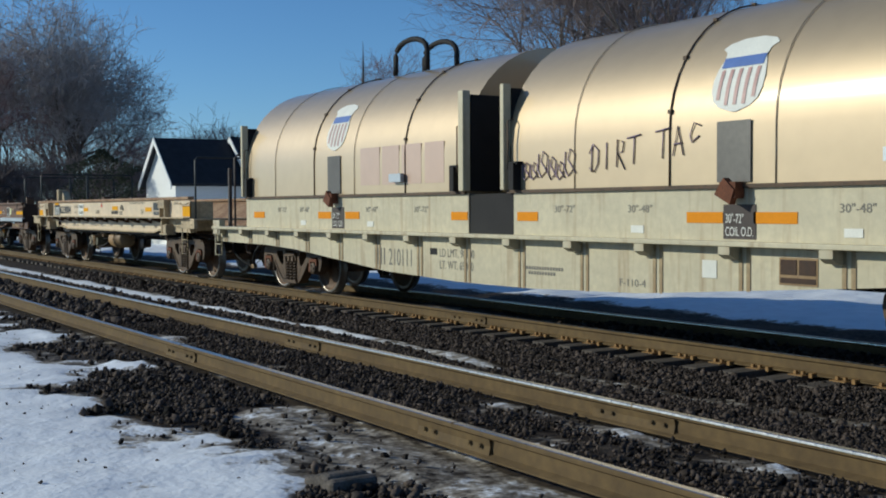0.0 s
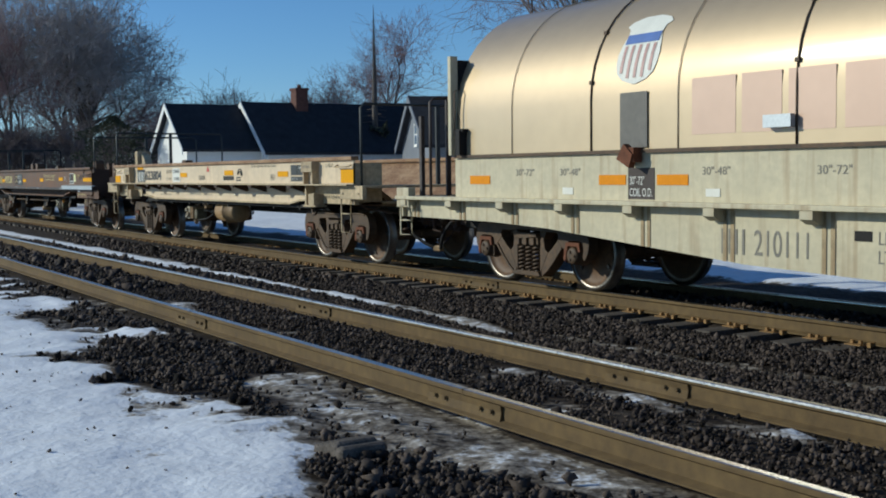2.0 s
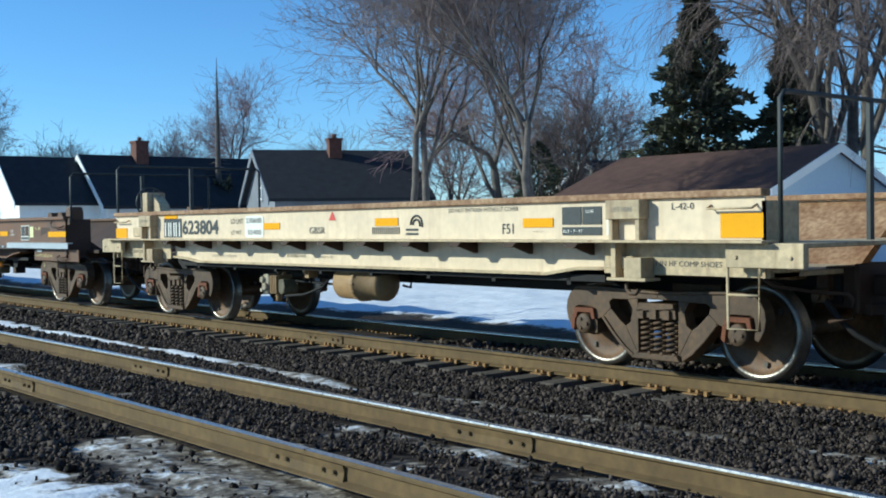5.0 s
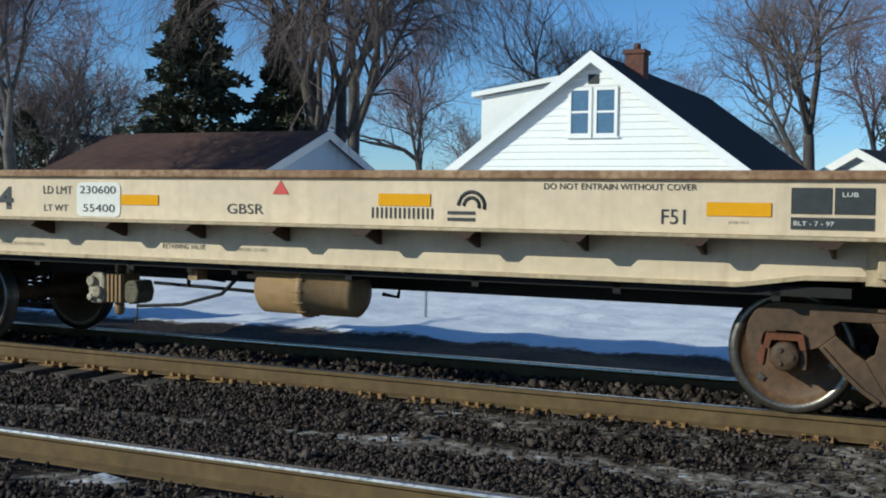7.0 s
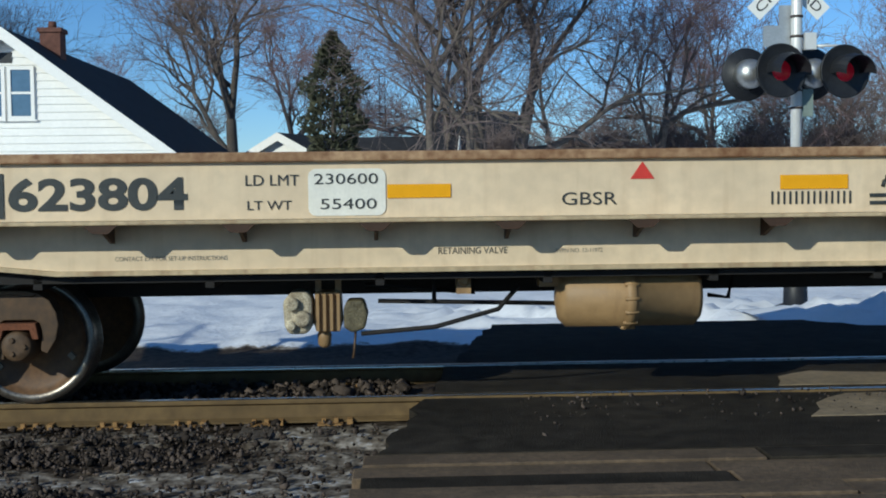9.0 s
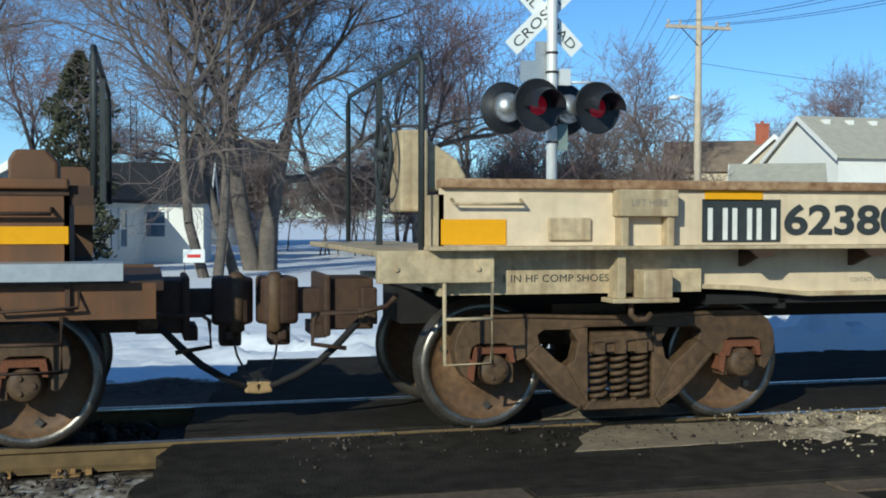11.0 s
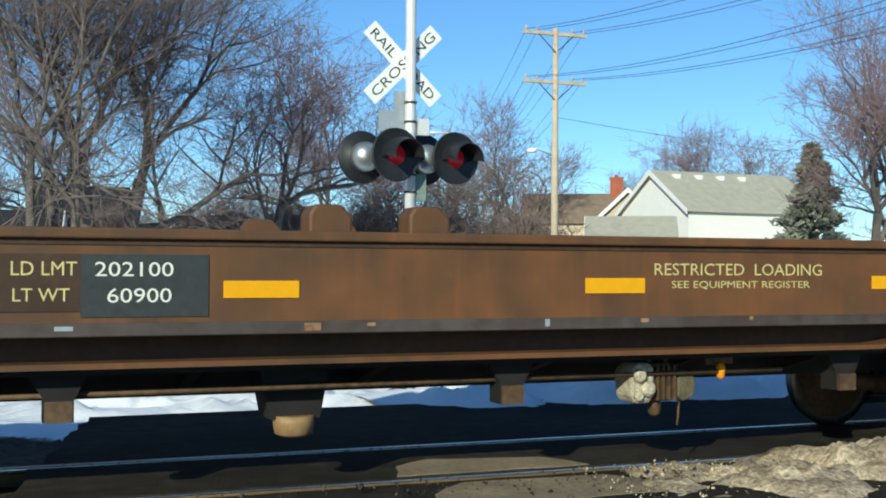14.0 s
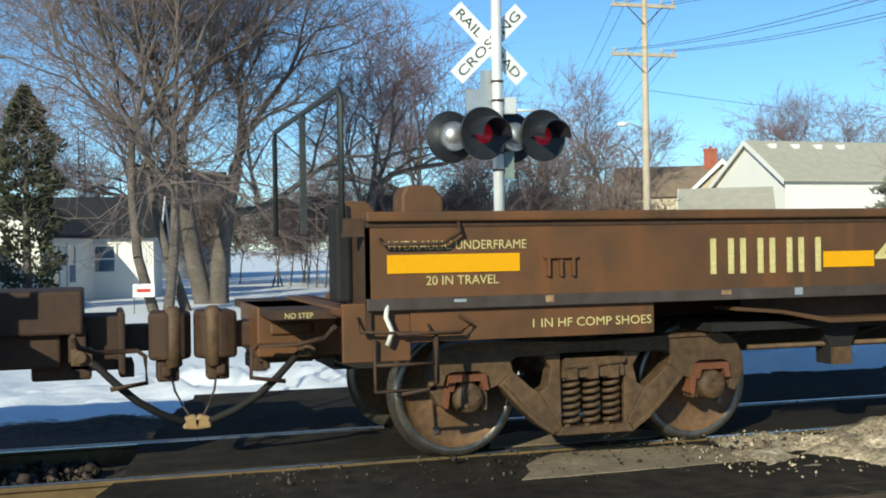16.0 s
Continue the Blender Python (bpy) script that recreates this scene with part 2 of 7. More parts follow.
def tube(bm, pts, r, seg=6, mi=0, r1=None, caps=True):
    """A round bar along a line of points."""
    pts = [Vector(p) for p in pts]
    rings = []
    for i, p in enumerate(pts):
        d = (pts[min(i + 1, len(pts) - 1)] - pts[max(i - 1, 0)]).normalized()
        s = d.cross(Vector((0, 0, 1)) if abs(d.z) < 0.9 else Vector((1, 0, 0))).normalized()
        q = s.cross(d)
        rad = r if r1 is None else r + (r1 - r) * i / (len(pts) - 1)
        rings.append([bm.verts.new(p + (s * math.cos(6.2832 * k / seg) + q * math.sin(6.2832 * k / seg)) * rad) for k in range(seg)])
    for a, b in zip(rings, rings[1:]):
        for k in range(seg):
            f = bm.faces.new((a[k], a[(k + 1) % seg], b[(k + 1) % seg], b[k]))
            f.material_index, f.smooth = mi, True
    if caps:
        bm.faces.new(rings[0][::-1]).material_index = mi
        bm.faces.new(rings[-1]).material_index = mi


def lathe(bm, profile, axis, centre, seg=24, mis=None):
    """A turned shape: profile of (along, radius) round an axis through centre."""
    rings = []
    for a, r in profile:
        ring = []
        for k in range(seg):
            c, s = math.cos(6.28319 * k / seg) * r, math.sin(6.28319 * k / seg) * r
            p = {"y": (c, a, s), "x": (a, c, s), "z": (c, s, a)}[axis]
            ring.append(bm.verts.new(Vector(p) + Vector(centre)))
        rings.append(ring)
    for i, (a, b) in enumerate(zip(rings, rings[1:])):
        for k in range(seg):
            f = bm.faces.new((a[k], a[(k + 1) % seg], b[(k + 1) % seg], b[k]))
            f.smooth = True
            if mis:
                f.material_index = mis[i]
    bm.faces.new(rings[0]).material_index = mis[0] if mis else 0
    bm.faces.new(rings[-1][::-1]).material_index = mis[-1] if mis else 0


def mesh_of(name, bm, mats):
    bmesh.ops.recalc_face_normals(bm, faces=bm.faces)
    me = bpy.data.meshes.new(name)
    bm.to_mesh(me)
    bm.free()
    for m in mats if isinstance(mats, (list, tuple)) else [mats]:
        me.materials.append(m)
    return me


def part(name, bm, mats, parent=None, label="", bevel=0.0):
    ob = new(name, mesh_of(name, bm, mats))
    if parent:
        ob.parent = parent
    if label:
        tagged(ob, label)
    if bevel:
        md = ob.modifiers.new("bevel", "BEVEL")
        md.width, md.segments, md.limit_method = bevel, 2, "ANGLE"
    return ob


def thing(name, m, label, category, group="", kind=""):
    ob = new(name)
    ob.matrix_world = m
    ob.empty_display_size = 0.2
    return tagged(ob, label, category, group, kind)


def writing(name, text, x, z, height, m, parent, y=-1.506, width=None, label="", bold=0.0):
    """Flat painted letters on a side that faces -y; (x, z) is the lower left corner."""
    cu = bpy.data.curves.new(name, "FONT")
    cu.body, cu.size = text, 1.0
    cu.resolution_u, cu.offset = (7 if height > 0.15 else 3), bold
    tmp = bpy.data.objects.new(name, cu)
    me = bpy.data.meshes.new_from_object(tmp)
    bpy.data.objects.remove(tmp)
    bpy.data.curves.remove(cu)
    co = np.empty(len(me.vertices) * 3)
    me.vertices.foreach_get("co", co)
    co = co.reshape(-1, 3)
    lo, hi = co.min(0), co.max(0)
    sz = height / (hi[1] - lo[1])
    sx = (width / (hi[0] - lo[0])) if width else sz
    co[:, 0], co[:, 2] = (co[:, 0] - lo[0]) * sx, (co[:, 1] - lo[1]) * sz
    co[:, 1] = 0
    me.vertices.foreach_set("co", co.ravel())
    me.materials.append(m)
    ob = new(name, me)
    ob.parent, ob.location = parent, (x, y, z)
    return tagged(ob, label) if label else ob


def bars(name, x, z, w, h, count, m, parent, y=-1.506, fill=0.66, label=""):
    """Plain blocks in place of a row of letters."""
    step = w / count
    first = None
    for i in range(count):
        if first is None:
            bm = bmesh.new()
            k = min(step * fill, h) * 0.06
            ww = step * fill
            if h > 0.07:  # large characters: a pair of plain bars of letter weight
                st = min(h, ww) * 0.24
                box(bm, 0, st, -0.002, 0.002, 0, h)
                box(bm, ww - st, ww, -0.002, 0.002, 0, h)
            else:
                prism(bm, [(k, 0), (ww - k, 0), (ww, k), (ww, h - k), (ww - k, h), (k, h), (0, h - k), (0, k)], "y", -0.002, 0.002)
            first = mesh_of(name, bm, m)
        ob = new(name, first)
        ob.parent, ob.location = parent, (x + i * step, y, z)
        if label:
            tagged(ob, label)


def plate(name, x0, x1, z0, z1, m, parent, y=-1.505, t=0.004, label=""):
    bm = bmesh.new()
    box(bm, x0, x1, y - t, y + 0.001, z0, z1)
    return part(name, bm, m, parent, label)
# ---- the train: x positions are along the train, the whole of it rolling towards +x ----
TRACK_Y = 9.17
WHEEL_R, BASE = 0.457, 0.95


def rolled(t):
    s = t - 8
    return -2.119 + 3.4128 * s + 0.003785 * s * s + 0.00071076 * s ** 3


WHEELSETS, CARS = [], []


def wheelset_mesh():
    bm = bmesh.new()
    prof = [(-0.98, 0.07), (-0.84, 0.07), (-0.82, 0.10), (-0.80, 0.13), (-0.775, 0.20), (-0.765, 0.33), (-0.80, 0.385), (-0.815, 0.39), (-0.815, 0.45),
            (-0.80, WHEEL_R - 0.003), (-0.72, WHEEL_R), (-0.705, WHEEL_R + 0.025), (-0.685, WHEEL_R + 0.022), (-0.68, 0.39), (-0.70, 0.36), (-0.72, 0.2), (-0.68, 0.1), (-0.6, 0.085), (0.0, 0.08)]
    mis = [0, 0, 0, 0, 0, 0, 0, 1, 1, 1, 1, 1, 1, 0, 0, 0, 0, 0]
    lathe(bm, prof, "y", (0, 0, 0), 40, mis)
    lathe(bm, [(-a, r) for a, r in prof], "y", (0, 0, 0), 40, mis)
    for a in range(3):  # worn marks that show the turning
        c, s = math.cos(a * 2.1 + 0.4), math.sin(a * 2.1 + 0.4)
        box(bm, c * 0.30 - 0.025, c * 0.30 + 0.025, -0.79, -0.765, s * 0.30 - 0.02, s * 0.30 + 0.02, 1)
    return mesh_of("wheelset", bm, [WHEEL, TREAD])


def frame_mesh():
    """Cast side frame: deep top chord with rounded pedestal ends, diagonal straps, columns, spring seat, lightening windows."""
    bm = bmesh.new()
    y0, y1 = -0.075, 0.075
    for s in (-1, 1):
        def half(pts, a=y0, b=y1):
            prism(bm, [(s * x, z) for x, z in pts], "y", a, b)
        half([(0, 0.815), (0.18, 0.818), (0.45, 0.83), (0.75, 0.842), (1.0, 0.842), (1.09, 0.825), (1.17, 0.77), (1.215, 0.69), (1.23, 0.60), (1.21, 0.50), (1.15, 0.40), (1.105, 0.42),
              (1.115, 0.56), (1.10, 0.615), (1.06, 0.635), (0.86, 0.635), (0.82, 0.61), (0.805, 0.50), (0.72, 0.53), (0.607, 0.624), (0.625, 0.69), (0.58, 0.722), (0.38, 0.722), (0.25, 0.735), (0, 0.735)])
        half([(0.607, 0.624), (0.72, 0.53), (0.56, 0.355), (0.43, 0.234), (0.31, 0.155), (0.26, 0.155), (0.26, 0.21), (0.41, 0.463), (0.476, 0.504)])
        half([(0.25, 0.735), (0.38, 0.722), (0.32, 0.63), (0.35, 0.50), (0.41, 0.463), (0.26, 0.21), (0.245, 0.21)])
        # raised flange along the strap and the chord
        half([(0.72, 0.53), (0.56, 0.355), (0.43, 0.234), (0.31, 0.155), (0.30, 0.19), (0.41, 0.262), (0.54, 0.38), (0.69, 0.545)], y0 - 0.022, y0)
        half([(0, 0.815), (0.45, 0.83), (0.75, 0.842), (1.0, 0.842), (1.09, 0.825), (1.07, 0.80), (0.99, 0.815), (0.75, 0.815), (0.45, 0.803), (0, 0.788)], y0 - 0.022, y0)
        half([(0.80, 0.36), (0.85, 0.36), (0.845, 0.52), (0.80, 0.50)], y0 + 0.01, y1)
    prism(bm, [(-0.30, 0.155), (0.30, 0.155), (0.26, 0.213), (-0.26, 0.213)], "y", y0 - 0.05, y1 + 0.05)
    for x in (-0.22, -0.07, 0.08, 0.23):
        box(bm, x - 0.02, x + 0.02, y0 - 0.055, y0 - 0.04, 0.205, 0.235)
    return mesh_of("side_frame", bm, RUSTY)


def bolster_mesh():
    bm = bmesh.new()
    prism(bm, [(-0.24, 0.56), (0.24, 0.56), (0.22, 0.70), (-0.22, 0.70)], "y", -1.12, 1.12)
    for x in (-0.2, -0.04, 0.12):
        box(bm, x - 0.02, x + 0.06, -1.15, -1.12, 0.55, 0.64)
    prism(bm, [(-0.23, 0.62), (0.23, 0.66), (0.23, 0.70), (-0.23, 0.66)], "y", -1.15, -1.12)
    box(bm, -0.3, 0.3, -0.5, 0.5, 0.62, 0.86)
    box(bm, -0.55, 0.55, -0.04, 0.04, 0.5, 0.56)
    return mesh_of("truck_bolster", bm, RUSTY)


def springs_mesh():
    bm = bmesh.new()
    tube(bm, [(0.055 * math.cos(a * 0.7854), 0.055 * math.sin(a * 0.7854), 0.215 + 0.335 * a / 52) for a in range(53)], 0.0165, 6)
    return mesh_of("coil_spring", bm, RUSTY)


def cap_mesh():
    bm = bmesh.new()
    lathe(bm, [(-1.145, 0.05), (-1.14, 0.095), (-1.125, 0.105), (-1.03, 0.11), (-0.98, 0.13), (-0.93, 0.13)], "y", (0, 0, 0), 20)
    for a in range(3):
        lathe(bm, [(-1.16, 0.018), (-1.135, 0.018)], "y", (0.055 * math.cos(a * 2.09), 0, 0.055 * math.sin(a * 2.09)), 6)
    return mesh_of("bearing_cap", bm, RUSTY)


def adapter_mesh():
    bm = bmesh.new()
    prism(bm, [(-0.15, 0.05), (-0.13, 0.16), (0.13, 0.16), (0.15, 0.05), (0.11, 0.05), (0.09, 0.115), (-0.09, 0.115), (-0.11, 0.05)], "y", -1.13, -0.98)
    prism(bm, [(-0.19, -0.05), (-0.15, -0.08), (-0.13, 0.06), (-0.17, 0.08)], "y", -1.12, -1.0)
    return mesh_of("bearing_adapter", bm, ORANGE_RUST)


def brake_mesh():
    bm = bmesh.new()
    for s in (-1, 1):
        for y in (-0.75, 0.75):
            box(bm, s * 0.44 - 0.03, s * 0.44 + 0.03, y - 0.06, y + 0.06, 0.32, 0.55)
        box(bm, s * 0.42 - 0.03, s * 0.42 + 0.03, -0.8, 0.8, 0.38, 0.46)
    return mesh_of("brake_beam", bm, UNDER)


M_WHEELSET, M_FRAME, M_BOLSTER, M_SPRINGS, M_CAP, M_ADAPTER, M_BRAKE = wheelset_mesh(), frame_mesh(), bolster_mesh(), springs_mesh(), cap_mesh(), adapter_mesh(), brake_mesh()


def child(name, me, parent, loc=(0, 0, 0), rz=0.0, label=""):
    ob = new(name, me)
    ob.parent, ob.location, ob.rotation_euler = parent, loc, (0, 0, rz)
    return tagged(ob, label) if label else ob


def truck(car, x):
    """A four-wheel truck: bolster with side frames, springs, brake beams, bearings and two turning wheelsets."""
    t = child("truck", M_BOLSTER, car, (x, 0, 0), label="rust-brown cast steel four-wheel truck")
    for rz, y in ((0, -1.02), (math.pi, 1.02)):
        sf = child("side_frame", M_FRAME, t, (0, y, 0), rz)
        md = sf.modifiers.new("bevel", "BEVEL")
        md.width, md.segments, md.limit_method = 0.012, 2, "ANGLE"
        for sx in (-0.155, 0.0, 0.155):
            child("coil_spring", M_SPRINGS, t, (sx, -1.06 if rz == 0 else 1.06, 0))
        for s in (-1, 1):
            child("bearing_cap", M_CAP, t, (s * BASE, 0, WHEEL_R), rz)
            child("bearing_adapter", M_ADAPTER, t, (s * BASE, 0, WHEEL_R), rz, "orange rusty bearing adapter")
    child("brake_beam", M_BRAKE, t)
    for s in (-1, 1):
        w = child("wheelset", M_WHEELSET, t, (s * BASE, 0, WHEEL_R), label="steel wheelset with a bright worn rim")
        WHEELSETS.append((w, s * BASE, random.uniform(0, 6)))
    return t


def coupler(car, x, s, m=None):
    """Draft sill end, drawbar and knuckle head, with uncoupling lever, air hose and hose coupling."""
    def span(bm, x0, x1, y0, y1, z0, z1):
        a = sorted((x + s * x0, x + s * x1))
        box(bm, a[0], a[1], y0, y1, z0, z1)
    mm = m or BROWN_DARK
    bm = bmesh.new()
    span(bm, 0.0, 0.35, -0.30, 0.30, 0.68, 1.06)
    span(bm, 0.33, 0.38, -0.36, 0.36, 0.64, 1.09)
    span(bm, 0.0, 0.12, -0.45, -0.3, 0.75, 1.0)
    body = part("coupler", bm, mm, car, "rusty knuckle coupler and drawbar", bevel=0.015)
    bm = bmesh.new()
    span(bm, 0.3, 0.60, -0.11, 0.11, 0.79, 0.98)
    part("drawbar", bm, mm, body, bevel=0.02)
    bm = bmesh.new()
    prism(bm, [(x + s * 0.54, -0.17), (x + s * 0.66, -0.22), (x + s * 0.80, -0.20), (x + s * 0.86, -0.06), (x + s * 0.78, 0.02), (x + s * 0.84, 0.19), (x + s * 0.56, 0.19)], "z", 0.72, 1.07)
    part("knuckle_head", bm, mm, body, bevel=0.03)
    bm = bmesh.new()
    lathe(bm, [(0.66, 0.03), (0.68, 0.06), (1.08, 0.06), (1.11, 0.03)], "z", (x + s * 0.72, -0.17, 0), 12)
    part("knuckle_pin", bm, RUSTY, body)
    bm = bmesh.new()
    span(bm, 0.60, 0.76, -0.14, 0.06, 0.56, 0.73)
    span(bm, 0.63, 0.70, -0.20, -0.10, 0.60, 0.68)
    part("lock_lifter", bm, mm, body, bevel=0.02)
    bm = bmesh.new()
    span(bm, 0.34, 0.44, -0.26, 0.26, 0.62, 0.72)
    part("coupler_carrier", bm, mm, body, bevel=0.01)
    bm = bmesh.new()
    lathe(bm, [(-0.60, 0.045), (-0.42, 0.045)], "y", (x + s * 0.08, 0, 0.80), 10)
    span(bm, 0.02, 0.16, -0.56, -0.48, 0.74, 0.86)
    part("angle_cock", bm, RUSTY, car, bevel=0.01)
    bm = bmesh.new()
    tube(bm, [(x + s * 0.10, -0.50, 0.80), (x + s * 0.20, -0.55, 0.72), (x + s * 0.32, -0.58, 0.60), (x + s * 0.45, -0.55, 0.48), (x + s * 0.60, -0.48, 0.38), (x + s * 0.74, -0.40, 0.31), (x + s * 0.83, -0.36, 0.29)], 0.027, 8)
    part("air_hose", bm, UNDER, car, "black rubber air brake hose")
    bm = bmesh.new()
    prism(bm, [(x + s * 0.76, 0.25), (x + s * 0.87, 0.24), (x + s * 0.89, 0.31), (x + s * 0.84, 0.35), (x + s * 0.77, 0.33)], "y", -0.41, -0.33)
    part("hose_coupling", bm, TAN, car, "brassy hose coupling", bevel=0.015)
    bm = bmesh.new()
    tube(bm, [(x + s * 0.70, -0.16, 0.6), (x + s * 0.72, -0.22, 0.50), (x + s * 0.77, -0.30, 0.40), (x + s * 0.81, -0.36, 0.34)], 0.009, 5)
    part("hanging_chain", bm, GREY_SILL, car)
    bm = bmesh.new()
    tube(bm, [(x + s * 0.05, -1.35, 1.0), (x + s * 0.08, -1.2, 0.92), (x + s * 0.18, -0.70, 0.84), (x + s * 0.45, -0.67, 0.84), (x + s * 0.50, -0.67, 0.80), (x + s * 0.51, -0.67, 0.62), (x + s * 0.27, -0.67, 0.585)], 0.018, 6)
    part("uncoupling_lever", bm, mm, car)


def rail_frame(car, x, y0, y1, z0, z1, mats, name="end_railing"):
    """A bent-pipe end railing across the car, with posts."""
    bm = bmesh.new()
    tube(bm, [(x, y0, z0), (x, y0, z1 - 0.06), (x, y0 + 0.06, z1), (x, y1 - 0.06, z1), (x, y1, z1 - 0.06), (x, y1, z0)], 0.022, 8)
    mid = (y0 + y1) / 2
    box(bm, x - 0.02, x + 0.02, mid - 0.035, mid + 0.035, z0, z1)
    return part(name, bm, mats, car, "dark pipe end railing")


def step_ladder(car, x0, x1, z0, z1, m, y=-1.54):
    """Sill step: bent flat bar with a tread."""
    bm = bmesh.new()
    tube(bm, [(x0, y, z1), (x0, y, z0), (x1, y, z0), (x1, y, z1)], 0.014, 6)
    tube(bm, [(x0, y, (z0 + z1) / 2), (x1, y, (z0 + z1) / 2)], 0.012, 6)
    part("sill_step", bm, m, car)


def grab(car, pts, m, r=0.011):
    bm = bmesh.new()
    tube(bm, pts, r, 6)
    part("grab_iron", bm, m, car)


def brake_wheel(car, x, y, z, m):
    bm = bmesh.new()
    pts = [(x, y + 0.27 * math.cos(a * 0.2618), z + 0.27 * math.sin(a * 0.2618)) for a in range(25)]
    tube(bm, pts, 0.016, 6, caps=False)
    for a in range(5):
        tube(bm, [(x, y, z), (x, y + 0.26 * math.cos(a * 1.257), z + 0.26 * math.sin(a * 1.257))], 0.011, 5)
    lathe(bm, [(x - 0.05, 0.05), (x + 0.05, 0.05)], "x", (0, y, z), 10)
    part("brake_wheel", bm, m, car, "dark iron hand brake wheel")


def valve_group(car, x, z, m, service=None):
    """Brake control valve: service casting, finned pipe bracket, emergency casting, drain cup and release rod."""
    bm = bmesh.new()
    prism(bm, [(x - 0.05, z), (x + 0.11, z), (x + 0.13, z + 0.06), (x + 0.12, z + 0.28), (x - 0.06, z + 0.28), (x - 0.07, z + 0.06)], "y", -1.08, -0.85)
    body = part("brake_valve", bm, m, car, "finned brake control valve bracket", bevel=0.01)
    for i in range(4):
        bm = bmesh.new()
        box(bm, x - 0.05 + i * 0.048, x - 0.028 + i * 0.048, -1.12, -1.08, z + 0.01, z + 0.27)
        part("fin", bm, m, body)
    bm = bmesh.new()
    prism(bm, [(x - 0.27, z + 0.05), (x - 0.24, z - 0.01), (x - 0.12, z - 0.01), (x - 0.075, z + 0.04), (x - 0.075, z + 0.24), (x - 0.11, z + 0.29), (x - 0.22, z + 0.29), (x - 0.28, z + 0.22)], "y", -1.13, -0.88)
    svc = part("service_casting", bm, service or m, body, "chalky service valve casting", bevel=0.025)
    for dx, dz, r in ((-0.21, 0.20, 0.05), (-0.14, 0.10, 0.058), (-0.22, 0.05, 0.035)):
        bm = bmesh.new()
        lathe(bm, [(-1.175, r * 0.6), (-1.165, r), (-1.12, r)], "y", (x + dx, 0, z + dz), 12)
        part("valve_cap", bm, service or m, body)
    bm = bmesh.new()
    prism(bm, [(x + 0.14, z + 0.03), (x + 0.20, z - 0.01), (x + 0.29, z + 0.02), (x + 0.31, z + 0.12), (x + 0.28, z + 0.22), (x + 0.17, z + 0.22), (x + 0.14, z + 0.17)], "y", -1.10, -0.86)
    part("emergency_casting", bm, VALVE_OLIVE, body, "greasy emergency valve casting", bevel=0.02)
    bm = bmesh.new()
    lathe(bm, [(z - 0.12, 0.02), (z - 0.10, 0.045), (z - 0.03, 0.05), (z + 0.02, 0.035)], "z", (x + 0.0, -1.0, 0), 12)
    part("drain_cup", bm, m, body)
    bm = bmesh.new()
    tube(bm, [(x + 0.22, -1.0, z), (x + 0.21, -1.0, z - 0.13), (x + 0.20, -1.0, z - 0.2)], 0.009, 5)
    part("release_rod", bm, RUSTY, body)
    for sx in (x - 0.04, x + 0.10):
        bm = bmesh.new()
        box(bm, sx - 0.02, sx + 0.02, -1.0, -0.95, z + 0.27, z + 0.44)
        part("valve_bracket", bm, m, body)


def reservoir(car, x0, x1, z, m):
    bm = bmesh.new()
    r, c = 0.215, (x0 + x1) / 2
    lathe(bm, [(x0, 0.06), (x0 + 0.02, r * 0.75), (x0 + 0.07, r), (c - 0.045, r), (c - 0.04, r + 0.02), (c + 0.02, r + 0.02), (c + 0.025, r), (x1 - 0.06, r), (x1 - 0.02, r * 0.8), (x1, 0.06)], "x", (0, -1.0, z), 28)
    for a in range(14):
        lathe(bm, [(c - 0.06, 0.014), (c + 0.04, 0.014)], "x", (0, -1.0 + (r + 0.012) * math.cos(a * 0.449), z + (r + 0.012) * math.sin(a * 0.449)), 6)
    box(bm, x0 - 0.12, x0 + 0.02, -1.07, -0.93, z + 0.08, z + 0.2)
    part("air_reservoir", bm, m, car, "tan painted air reservoir with a bolted flange")
    bm = bmesh.new()
    for sx in (x0 + 0.1, x1 - 0.1):
        box(bm, sx - 0.02, sx + 0.02, -1.15, -0.85, z + 0.17, 1.0)
    part("reservoir_hanger", bm, UNDER, car)


def pipes(car, runs, m=None, r=0.018, name="brake_pipe"):
    for run in runs:
        bm = bmesh.new()
        tube(bm, run, r, 6)
        part(name, bm, m or UNDER, car)


def new_car(name, u0, u1, label):
    c = (u0 + u1) / 2
    ob = thing(name, pose(rolled(0) + c, TRACK_Y, 0), label, "railway wagon")
    CARS.append((ob, c))
    return ob, c


